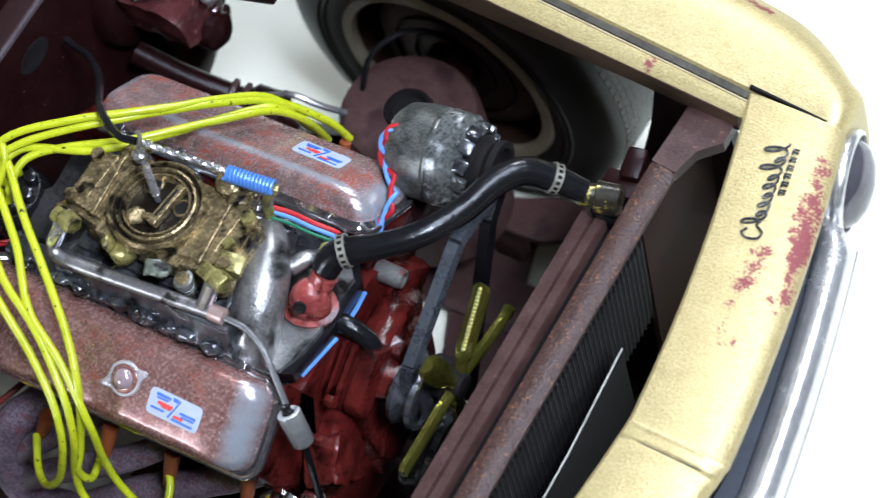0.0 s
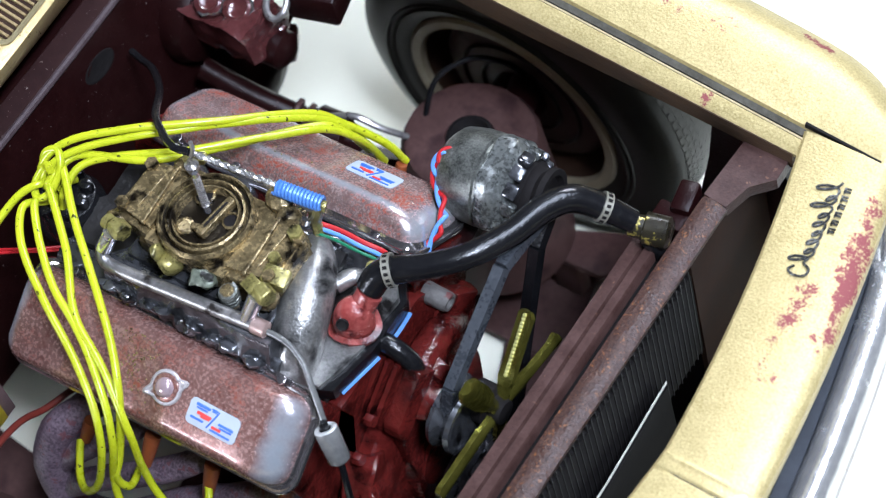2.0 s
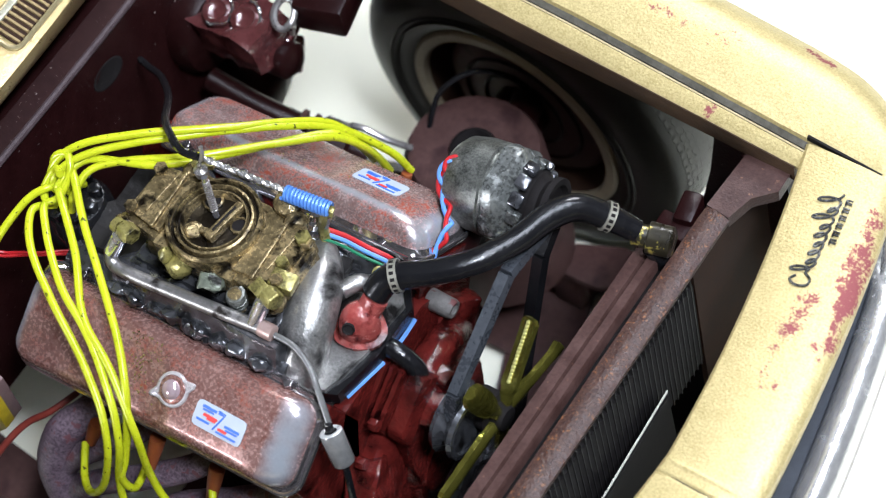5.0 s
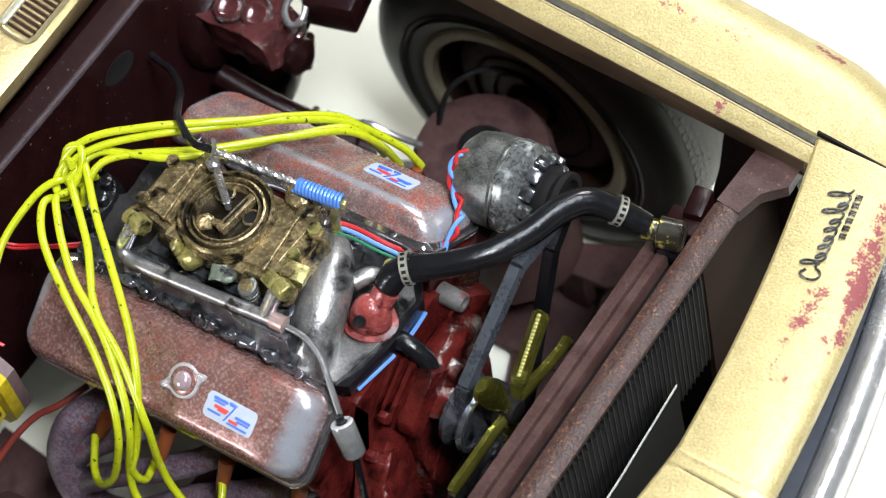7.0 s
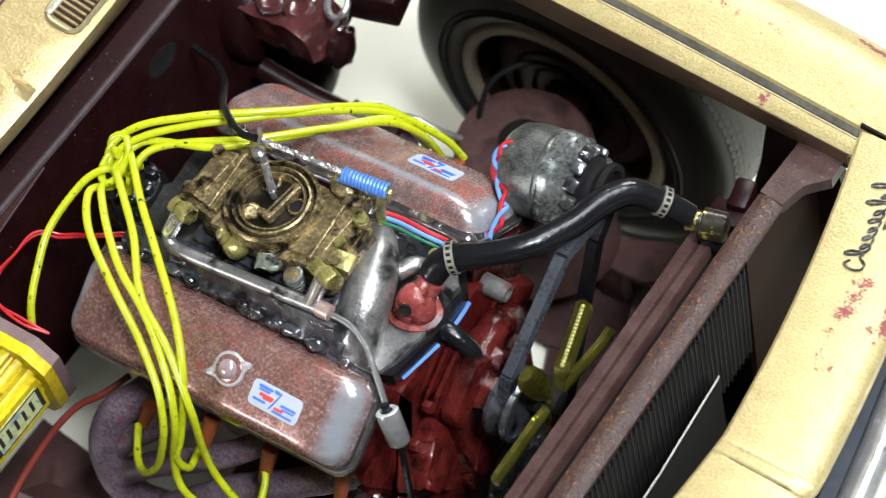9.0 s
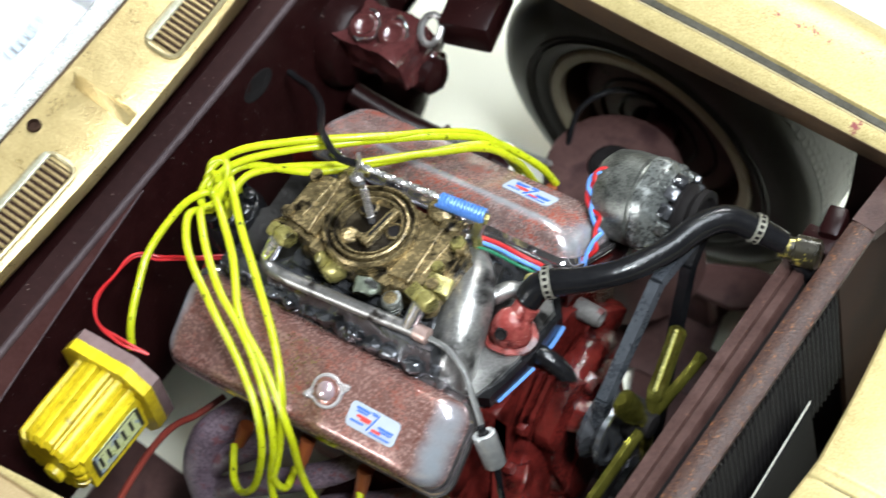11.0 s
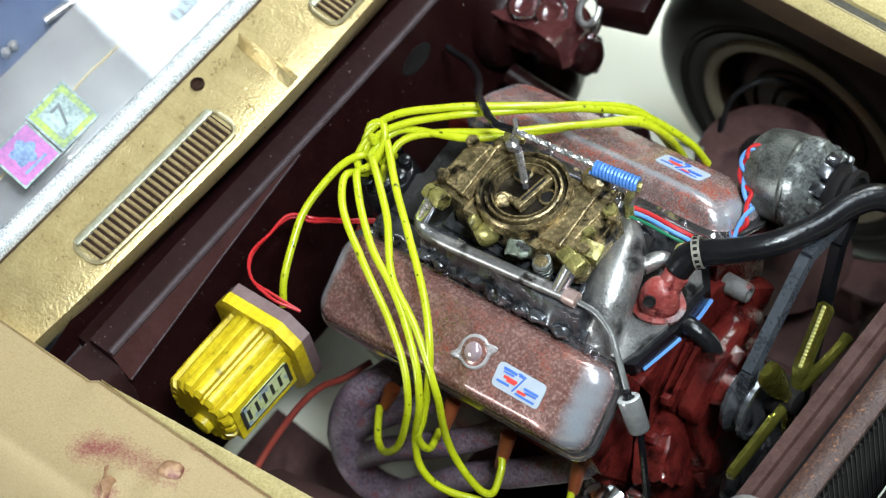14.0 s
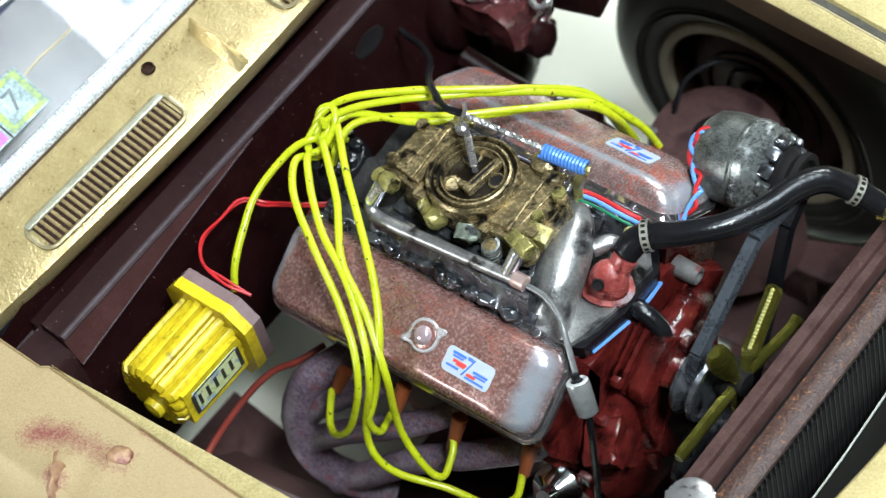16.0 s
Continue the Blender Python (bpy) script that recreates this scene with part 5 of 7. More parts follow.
# ================= intake manifold =================
manifold = thing("intake_manifold", (0, EY, 31), "grimy cast aluminium intake manifold", "intake manifold")
bm = B()
prism(bm, [(-9.6, EY - 4.7, 32.0), (-9.6, EY + 4.7, 32.0), (-9.6, EY + 3.4, 30.4), (-9.6, EY - 3.4, 30.4)], (0, 0, 0), (20.2, 0, 0))
part("base_plate", bm, mat("near_black_base", (0.006, 0.005, 0.005), (0.04, 0.037, 0.037), 0.6, 0.45, 0.3, bump=0.04, bump_size=0.4), manifold, bev=0.25)
for s in (1, -1):
    for k, x in enumerate((-7.2, -2.6, 3.0, 7.4)):
        bm = B()
        tube(bm, [(x, EY + s * 4.9, 32.4), (x * 0.85 + 0.2, EY + s * 4.0, 34.0), (x * 0.55 + 0.4, EY + s * 2.6, 35.1), (x * 0.35 + 0.6, EY + s * 0.8, 35.6)], 1.25, 12, 5, radii=(1.35, 1.3, 1.2, 1.2))
        part("runner", bm, M_ALU, manifold)
    bm = B()
    for k in range(11):
        lathe(bm, (-8.6 + k * 1.55, EY + s * 5.25, 32.3 + 0.25 * math.sin(k * 2.1)), (0, s * 0.5, 0.8), [(0, 0.75), (0.6, 0.65), (0.9, 0.3)], 10)
    box(bm, (-0.6, EY + s * 5.0, 32.0), (17.5, 1.4, 1.0), (s * -35, 0, 0))
    part("port_rail", roughen(bm, 0.2, 0.9), M_ALU, manifold)
bm = B()
prism(bm, [(-8.6, EY - 4.6, 32.2), (-8.6, EY + 4.6, 32.2), (-8.6, EY + 3.4, 35.4), (-8.6, EY - 3.4, 35.4)], (0, 0, 0), (15.6, 0, 0))
bmesh.ops.subdivide_edges(bm, edges=bm.edges[:], cuts=9, use_grid_fill=True)
part("plenum", roughen(roughen(bm, 0.35, 1.5), 0.15, 0.6), mat("near_black_casting", (0.004, 0.0035, 0.0035), (0.024, 0.022, 0.022), 0.6, 0.4, 0.3, bump=0.06, bump_size=0.4), manifold)
bm = B()
box(bm, (0.9, EY, 35.9), (10.8, 6.4, 1.0))
part("carburetor_pad", bm, M_ALU, manifold, bev=0.3)
bm = B()
tube(bm, [(5.2, 1.6, 35.6), (6.2, 0.4, 36.0), (6.9, -0.9, 36.1), (7.3, -2.4, 35.7), (7.6, -3.9, 34.7), (7.9, -5.0, 33.2), (7.9, -5.4, 31.8)], 1.5, 18, 5, radii=(1.2, 1.4, 1.5, 1.6, 1.6, 1.5, 1.3))
part("front_runner", bm, M_ALU_CLEAN, manifold, "smooth silver front runner")
bm = B()
prism(bm, [(7.0, EY - 4.6, 32.1), (10.1, EY - 4.2, 32.1), (10.9, EY - 0.8, 32.3), (10.9, EY + 2.8, 32.3), (9.5, EY + 4.6, 32.1), (7.0, EY + 4.7, 32.1)], (0, 0, 0), (0, 0, 1.9))
bmesh.ops.subdivide_edges(bm, edges=bm.edges[:], cuts=6, use_grid_fill=True)
part("water_crossover", roughen(roughen(bm, 0.22, 2.0), 0.06, 0.6), M_ALU_CLEAN, manifold, angle=60)
bm = B()
tube(bm, [(7.7, EY + 1.3, 35.4), (8.4, EY + 2.3, 35.4), (9.1, EY + 2.7, 34.4)], 0.55, 10, 4)
part("bypass_elbow", bm, M_ALU_CLEAN, manifold)
bm = B()
rings = []
for k in range(121):
    x = -8.8 + 16.6 * k / 120
    row = []
    top = 1.0 if -4.9 < x < 7.4 else 0.0
    for i, (y, z) in enumerate(((-6.75, 31.6), (-6.6, 32.6), (-6.4, 33.5), (-6.2, 34.4), (-6.0, 35.2 + 0.2 * top), (-5.8, 35.4 + 0.9 * top), (-5.5, 35.5 + 1.5 * top), (-4.8, 35.5 + 1.5 * top), (-4.3, 35.0), (-4.6, 31.8))):
        q = Vector(noise.noise_vector(Vector((x * 0.75, y * 1.3, z * 0.9))))
        lump = 0.9 * max(0.0, math.sin(x * 2.4 + math.sin(i * 1.9) * 1.3)) * (0.55 + 0.45 * math.sin(i * 2.2 + x)) if 1 <= i < 5 else 0.0
        row.append((x, y - lump * 0.45 + 0.12 * q.y, z + lump * 0.35 + 0.12 * q.z))
    rings.append(row)
part("side_casting", loft(bm, rings), M_ALU, manifold, "lumpy dark side of the casting")
for k in range(8):
    x, up = -4.6 + 1.55 * k, 0.25 * math.sin(k * 2.3)
    bm = B()
    bmesh.ops.create_icosphere(bm, subdivisions=3, radius=1.0, matrix=Matrix.LocRotScale(Vector((x, -6.12, 35.45 + up * 0.6)), Euler((0.5, 0.12 * math.sin(k * 1.7), 0.0)), Vector((0.8 if k % 3 else 1.0, 0.42, 0.5 + 0.12 * (k % 2)))))
    part("casting_boss", roughen(roughen(bm, 0.3, 0.55), 0.12, 0.25), M_ALU, manifold, angle=60)
# slightly larger black outline that covers the sides of the crossover
bm = B()
prism(bm, [(8.6, EY - 5.0, 32.75), (10.7, EY - 4.0, 32.75), (11.35, EY - 0.6, 32.75), (11.3, EY + 2.9, 32.75), (9.8, EY + 5.0, 32.75), (8.6, EY + 4.6, 32.75)], (0, 0, 0), (0, 0, 1.05))
part("crossover_side", roughen(bm, 0.06, 1.2), M_BLACK, manifold, "black side of the crossover", bev=0.3)
bm = B()
tube(bm, [(10.8, EY - 3.5, 32.72), (11.1, EY - 2.0, 32.7), (11.4, EY - 0.5, 32.7)], 0.14, 6, 4)
tube(bm, [(11.45, EY + 0.6, 32.65), (11.42, EY + 1.7, 32.6), (11.3, EY + 2.9, 32.5)], 0.14, 6, 4)
part("gasket_edge", bm, M_BLUEWIRE, manifold, "pale blue gasket edge")

# ================= carburettor =================
carb = thing("carburetor", (0.3, EY, 36.4), "bronze-painted carburettor with brass fittings", "carburettor")
CX, CY, CZ = 0.2, -0.95, 39.2
bm = B()
box(bm, (0.6, CY, 36.9), (8.6, 5.2, 1.2))
part("throttle_body", bm, mat("dark_bronze", (0.06, 0.045, 0.02), (0.15, 0.11, 0.05), 0.4, 0.4, 0.5, bump=0.03), carb, bev=0.3)
bm = B()
prism(bm, [(-2.6, CY - 2.7, 36.9), (3.2, CY - 2.7, 36.9), (3.2, CY + 2.7, 36.9), (-2.6, CY + 2.7, 36.9)], (0, 0, 0), (0, 0, 1.7))
part("main_body", roughen(bm, 0.05, 1.0), M_BRONZE, carb, bev=0.45)
for name, xs in (("rear_bowl", (-5.5, -2.2)), ("front_bowl", (2.6, 6.3))):
    bm = B()
    e0, e1 = (0, 1) if xs[0] < 0 else (1, 0)
    w0, w1 = (2.0, 2.5) if xs[0] < 0 else (2.5, 2.0)
    prism(bm, [(xs[0], CY - w0, 36.9), (xs[1], CY - w1, 36.9), (xs[1], CY + w1, 36.9), (xs[0], CY + w0, 36.9)], (0, 0, 0), (0, 0, 2.0))
    bmesh.ops.bevel(bm, geom=bm.edges[:], offset=0.4, segments=2, affect="EDGES")
    b_ = part(name, roughen(bm, 0.1, 1.1), M_BRONZE, carb)
    xe = xs[0] + 0.5 if xs[0] < 0 else xs[1] - 0.5
    for y in (-1.5, 1.5):
        bm = B()
        hexnut(bm, (xe, CY + y, 39.0), (0, 0, 1), 0.45, 0.6)
        part("bowl_screw", bm, M_BRONZE, b_)
    xm = -3.3 if xs[0] < 0 else 4.2
    bm = B()
    box(bm, (xm, CY, 38.95), (0.3, 4.2, 0.35), (0, 0, 4))
    box(bm, (xm + (0.7 if xs[0] > 0 else -0.7), CY + 0.3, 38.85), (0.22, 3.2, 0.3), (0, 0, -5))
    part("bowl_rib", bm, M_BRONZE, b_, bev=0.1)
    bm = B()
    lathe(bm, (xe - 0.2, CY - 2.0, 37.6), (-0.3 if xs[0] < 0 else 0.3, -1, 0.4), [(0, 0.9), (0.5, 0.85), (0.8, 0.55), (0.9, 0.2)], 12)
    lathe(bm, (xm, CY + 2.4, 38.3), (0, 0.6, 0.8), [(0, 0.8), (0.5, 0.75), (0.8, 0.4)], 12)
    part("bowl_boss", roughen(bm, 0.1, 0.7), M_BRONZE, b_)
bm = B()
lathe(bm, (CX, CY, 39.05), (0, 0, 1), [(-0.5, 2.98), (0.25, 2.95), (0.42, 2.84), (0.42, 2.72), (-0.05, 2.66), (-0.08, 2.5), (0.40, 2.42), (0.46, 2.28), (0.05, 2.2), (0.02, 2.1), (0.36, 2.04), (0.36, 1.94), (-0.2, 1.88), (-0.8, 1.82), (-0.85, 1.7)], 64)
horn = part("air_horn", roughen(bm, 0.03, 0.7), M_BRONZE, carb, "ringed air horn", angle=25)
# near-black brown for the throat floor and the rings set in the grooves
M_THROAT = mat("throat_dark_brown", (0.004, 0.003, 0.002), (0.016, 0.011, 0.006), 0.4, 0.3, 0.2, bump=0.03)
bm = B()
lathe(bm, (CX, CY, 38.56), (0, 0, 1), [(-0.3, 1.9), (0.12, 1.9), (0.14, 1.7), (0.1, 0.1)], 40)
part("throat_floor", roughen(bm, 0.05, 0.6), M_THROAT, horn, "dark floor of the throat")
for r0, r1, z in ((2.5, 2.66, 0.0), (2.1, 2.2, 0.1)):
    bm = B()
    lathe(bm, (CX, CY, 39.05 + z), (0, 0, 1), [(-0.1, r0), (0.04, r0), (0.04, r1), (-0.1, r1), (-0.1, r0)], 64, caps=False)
    part("groove_ring", bm, M_THROAT, horn)
for x, y, r in ((-1.1, 1.25, 0.52), (-1.0, -0.95, 0.46), (1.3, 0.6, 0.45)):
    bm = B()
    lathe(bm, (CX + x, CY + y, 38.6), (0, 0, 1), [(0, r), (0.2, r), (0.21, 0.05)], 20)
    part("throat_hole", bm, M_DARK, horn, "dark throat opening")
    bm = B()
    lathe(bm, (CX + x, CY + y, 38.55), (0, 0, 1), [(0, r + 0.14), (0.34, r + 0.12), (0.4, r), (0.1, r), (0, r + 0.14)], 20, caps=False)
    part("throat_rim", roughen(bm, 0.03, 0.4), M_BRONZE, horn)
bm = B()
lathe(bm, (CX - 1.0, CY - 0.95, 38.62), (0.35, -0.3, 1), [(0, 0.5), (0.5, 0.48), (0.55, 0.36), (0.4, 0.34), (0.4, 0.05)], 20)
part("booster_venturi", bm, M_BRONZE, horn)
bm = B()
box(bm, (CX + 0.5, CY + 0.3, 39.0), (0.6, 3.0, 0.7), (0, 0, -8))
bar = part("choke_bar", bm, M_BRONZE, horn, bev=0.14)
bm = B()
box(bm, (CX + 0.5, CY + 0.35, 39.36), (0.15, 2.0, 0.06), (0, 0, -8))
part("choke_slot", bm, M_DARK, bar)
bm = B()
box(bm, (CX + 0.05, CY - 0.75, 39.0), (1.1, 0.4, 0.6), (0, 0, 12))
part("choke_arm", bm, M_BRONZE, horn, bev=0.1)
bm = B()
a, b = Vector((0.0, -0.55, 39.0)), Vector((-0.55, 0.1, 41.9))
tube(bm, [a, a.lerp(b, 0.5), b], 0.2, 8, 3)
stud = part("air_cleaner_stud", bm, M_NICKEL, carb, "threaded steel stud")
bm = B()
tube(bm, helix(a.lerp(b, 0.15), a.lerp(b, 0.9), 0.2, 14, 8), 0.06, 5, 1)
part("thread", bm, M_STEEL, stud)
# small fittings on the passenger flank
bm = B()
for c, r, l in (((-0.6, -3.75, 37.8), 0.82, 0.75), ((-1.5, -3.7, 38.2), 0.42, 1.1)):
    lathe(bm, c, (0.1, -0.6, 0.6), [(0, r), (l * 0.5, r * 1.02), (l * 0.8, r * 0.7), (l, r * 0.25)], 16)
part("accelerator_pump", roughen(bm, 0.25, 0.7), M_BRASS, carb, "brass-coloured pump cover")
bm = B()
box(bm, (1.9, -3.9, 38.0), (1.4, 0.9, 1.9), (30, 10, 20))
bmesh.ops.subdivide_edges(bm, edges=bm.edges[:], cuts=3, use_grid_fill=True)
part("choke_housing", roughen(bm, 0.3, 0.7), mat("green_patina", (0.03, 0.036, 0.026), (0.25, 0.28, 0.21), 0.3, 0.4, 0.3, chips=(0.012, 0.012, 0.009), chip_size=1.0, chip_at=0.55, bump=0.05), carb, "rough patinated housing", bev=0.1)
bm = B()
tube(bm, helix((3.6, -4.0, 36.9), (3.7, -4.0, 38.2), 0.5, 4, 10), 0.14, 6, 1)
part("idle_spring", bm, M_ALT, carb)
bm = B()
lathe(bm, (3.65, -4.0, 36.4), (0, 0, 1), [(0, 0.3), (1.5, 0.3), (1.55, 0.5), (1.75, 0.45), (1.8, 0.2)], 12)
part("idle_screw", bm, M_BRONZE, carb)
bm = B()
hexnut(bm, (-3.9, -4.1, 39.3), (0.85, -0.25, 0.05), 0.62, 1.0)
lathe(bm, (-4.5, -4.05, 39.25), (-0.8, 0.2, -0.1), [(0, 0.5), (0.5, 0.5), (0.6, 0.3)], 12)
part("fuel_fitting", bm, M_BRASS, carb, "brass hexagon fitting", bev=0.05)
bm = B()
hexnut(bm, (6.2, -3.5, 39.0), (0.85, -0.3, 0.05), 0.64, 1.0)
box(bm, (5.3, -3.35, 39.0), (0.9, 0.95, 0.9), (10, 0, -18))
part("fuel_fitting", bm, M_BRASS, carb, "brass hexagon fitting", bev=0.05)
bm = B()
hexnut(bm, (5.6, 0.6, 39.2), (0, 0, 1), 0.5, 0.6)
hexnut(bm, (5.4, -1.3, 39.05), (0, 0, 1), 0.42, 0.5)
part("brass_screw", bm, M_BRASS, carb)
bm = B()
box(bm, (6.0, -2.2, 38.7), (1.6, 1.2, 0.9), (0, 10, 10))
part("front_boss", roughen(bm, 0.1, 0.8), M_BRASS, carb, bev=0.2)
bm = B()
tube(bm, [(5.4, 2.3, 36.6), (5.3, 2.5, 37.6), (5.7, 2.5, 38.6), (6.1, 2.6, 39.6), (6.4, 2.7, 39.6)], 0.36, 8, 4)
part("spring_bracket", bm, M_BRASS, carb, "bent brass bracket")
bm = B()
lathe(bm, (3.2, 2.3, 38.2), (0, 0, 1), [(0, 0.9), (0.8, 0.9), (1.1, 0.6), (1.2, 0.2)], 16)
part("vacuum_cap", bm, M_BRONZE, carb)
bm = B()
lathe(bm, (4.6, 2.2, 37.6), (0.2, 0.5, 0.8), [(0, 0.6), (0.4, 0.62), (0.5, 0.35), (0.9, 0.3)], 12)
part("linkage_bolt", bm, M_CHROME, carb)
bm = B()
box(bm, (-2.6, 1.9, 39.6), (1.4, 0.7, 0.5), (0, 0, 20))
part("lever", bm, M_BRASS, carb, bev=0.12)

# throttle cable and return spring
cable = thing("throttle_cable", (-14.6, 9.0, 33), "black sheathed throttle cable ending in braided wire", "cable")
bm = B()
tube(bm, [(-15.4, 9.3, 32.8), (-14.2, 8.9, 33.2), (-12.4, 8.2, 34.2), (-9.4, 6.1, 36.7), (-6.1, 2.9, 40.2), (-3.6, 1.4, 41.0), (-2.1, 1.4, 41.2)], 0.25, 8, 6)
part("sheath", bm, M_BLACK, cable)
bm = B()
twist = helix((-3.2, 1.35, 41.15), (3.1, 2.4, 40.1), 0.1, 6, 14)
for strand in (twist, [Vector(p) + 2 * (Vector((-3.2, 1.35, 41.15)).lerp(Vector((3.1, 2.4, 40.1)), i / (len(twist) - 1)) - Vector(p)) for i, p in enumerate(twist)]):
    tube(bm, strand, 0.12, 8, 1)
part("braid", bm, mat("twisted_wire", (0.36, 0.35, 0.34), (0.80, 0.79, 0.77), 0.3, 0.26, 0.8, contrast=0.15), cable, "twisted steel wire")
bm = B()
tube(bm, [(-2.2, 1.2, 40.6), (-1.9, 1.5, 41.4), (-2.0, 1.7, 42.0)], 0.15, 6, 3)
lathe(bm, (-2.2, 1.2, 39.6), (0, 0, 1), [(0, 0.4), (0.5, 0.45), (0.7, 0.2)], 10)
part("clip", bm, M_STEEL, cable)
spring = thing("return_spring", (4.7, 2.55, 39.4), "pale blue coiled return spring", "spring")
bm = B()
tube(bm, helix((3.1, 2.4, 39.8), (6.2, 2.7, 39.8), 0.41, 13, 12), 0.12, 6, 1)
part("coil", bm, M_BLUE, spring)

# ================= fuel line =================
fuel = thing("fuel_line", (1.5, -5.5, 37.3), "bent steel fuel line with chrome ends", "fuel line")
bm = B()
tube(bm, [(-4.3, -4.7, 39.1), (-4.7, -5.2, 38.2), (-4.5, -5.6, 37.7), (-3.4, -5.7, 37.5), (1.0, -5.35, 37.5), (6.6, -4.8, 37.4)], 0.42, 12, 7)
part("rail", bm, mat("dull_steel_tube", (0.13, 0.125, 0.12), (0.38, 0.365, 0.35), 0.25, 0.4, 0.7, chips=(0.03, 0.025, 0.022), chip_size=1.0, chip_at=0.58, chip_soft=0.12, bump=0.015), fuel)
bm = B()
rod(bm, (5.85, -3.8, 38.9), (5.45, -4.75, 37.5), 0.5, 0.5)
rod(bm, (-4.25, -4.5, 39.2), (-4.7, -5.2, 38.1), 0.5, 0.5)
part("chrome_end", bm, M_NICKEL, fuel)
bm = B()
lathe(bm, (5.95, -4.85, 37.45), (1, 0.05, -0.05), [(0, 0.48), (0.1, 0.52), (0.9, 0.52), (1.0, 0.3)], 12)
part("union", bm, mat("pinkish_union", (0.34, 0.22, 0.19), (0.48, 0.36, 0.32), 0.4, 0.4, 0.4), fuel)
bm = B()
tube(bm, [(6.7, -4.85, 37.4), (8.2, -4.85, 37.25), (9.5, -5.25, 36.7), (10.6, -6.1, 35.9), (12.3, -7.55, 34.3)], 0.2, 10, 6)
part("hose", bm, mat("smoky_tubing", (0.06, 0.06, 0.058), (0.15, 0.15, 0.145), 0.5, 0.25), fuel, "smoky grey tubing")
bm = B()
a, b = Vector((12.2, -7.5, 34.7)), Vector((13.3, -8.2, 32.7))
lathe(bm, a, b - a, [(0.3, 0.2), (0.3, 0.46), (0.0, 0.52), (-0.02, 0.66), (0.12, 0.72), (2.1, 0.68), (2.25, 0.55), (2.3, 0.2)], 24)
filt = part("filter", bm, mat("grey_filter", (0.15, 0.15, 0.15), (0.34, 0.34, 0.33), 0.4, 0.22, 0.5), fuel, "small metal fuel filter")
bm = B()
lathe(bm, a, b - a, [(-0.03, 0.38), (-0.08, 0.45), (-0.08, 0.62), (0.0, 0.7), (0.06, 0.6), (0.06, 0.38), (-0.03, 0.38)], 24, caps=False)
part("filter_ring", bm, mat("pale_ring", (0.42, 0.43, 0.42), (0.66, 0.67, 0.66), 0.15, 0.4, 0.3, chips=(0.08, 0.08, 0.08), chip_size=0.5, chip_at=0.6), filt, "pale rim with a dark bore")
bm = B()
lathe(bm, a, b - a, [(-0.5, 0.26), (-0.04, 0.28), (-0.03, 0.43), (0.3, 0.43), (0.3, 0.1)], 16)
part("hose_end", bm, M_BLACK, filt)
bm = B()
tube(bm, [(13.3, -8.25, 32.6), (13.6, -8.7, 31), (13.7, -9.2, 27), (13.0, -9.0, 22), (12.0, -7.5, 18)], 0.22, 8, 5)
part("lower_hose", bm, M_BLACK, fuel)

# ================= thermostat housing and hoses =================
therm = thing("thermostat_housing", (9.8, -0.6, 34), "worn red thermostat housing", "thermostat housing")
bm = B()
lathe(bm, (9.6, -0.8, 34.05), (0.05, 0, 1), [(0, 1.55), (0.3, 1.6), (0.42, 1.28), (1.2, 1.22), (1.8, 1.0), (2.2, 0.6), (2.35, 0.2)], 24, lambda a, h: 1 + 0.05 * math.sin(3 * a))
part("dome", roughen(bm, 0.14, 1.2), M_PINK, therm)
bm = B()
tube(bm, [(9.7, -0.8, 35.2), (10.0, 0.0, 35.7), (10.2, 0.5, 36.2)], 0.8, 14, 4)
part("spout", bm, M_PINK, therm)
bm = B()
lathe(bm, (9.85, -1.9, 36.0), (0.4, -0.7, 0.6), [(0, 0.4), (0.15, 0.34), (0.05, 0.24), (0.05, 0.1)], 12)
part("bolt_hole", bm, M_DARK, therm)
hose = thing("radiator_hose", (15, 7, 36.8), "black rubber upper radiator hose with perforated clamps", "hose")
bm = B()
tube(bm, [(10.0, 0.7, 36.2), (10.4, 1.5, 36.9), (11.2, 2.1, 37.2), (12.7, 3.0, 37.4), (14.6, 4.8, 37.5), (15.8, 7.2, 37.2), (16.5, 9.6, 37.0), (17.5, 11.2, 36.6), (19.2, 12.0, 35.5), (20.6, 12.4, 34.6)], 0.95, 18, 7, radii=(0.86, 0.88, 0.86, 0.78, 0.77, 0.8, 0.85, 0.86, 0.8, 0.7))
part("tube", bm, M_BLACK, hose)
for c, d, r in (((10.85, 1.95, 37.15), (0.8, 0.55, 0.15), 1.02), ((19.0, 11.95, 35.65), (0.78, 0.32, -0.5), 0.95)):
    d = Vector(d).normalized()
    bm = B()
    lathe(bm, Vector(c) - d * 0.25, d, [(0, r - 0.1), (0, r), (0.5, r), (0.5, r - 0.1), (0, r - 0.1)], 28)
    cl = part("clamp", bm, mat("pale_band", (0.26, 0.25, 0.20), (0.50, 0.48, 0.40), 0.3, 0.35, 0.6), hose, "perforated pale metal clamp")
    _, u, w = axes(d)
    bm = B()
    for k in range(16):
        a = 2 * math.pi * k / 16
        p = Vector(c) + (u * math.cos(a) + w * math.sin(a)) * (r + 0.005)
        m = Matrix((u * -math.sin(a) + w * math.cos(a), d, u * math.cos(a) + w * math.sin(a))).transposed().to_4x4()
        bmesh.ops.create_cube(bm, size=1.0, matrix=Matrix.Translation(p) @ m @ Matrix.Diagonal((0.2, 0.26, 0.04, 1)))
    part("perforation", bm, M_DARK, cl, kind="stuff")
stub = thing("heater_hose", (11.8, -0.7, 32.4), "short black heater hose", "hose")
bm = B()
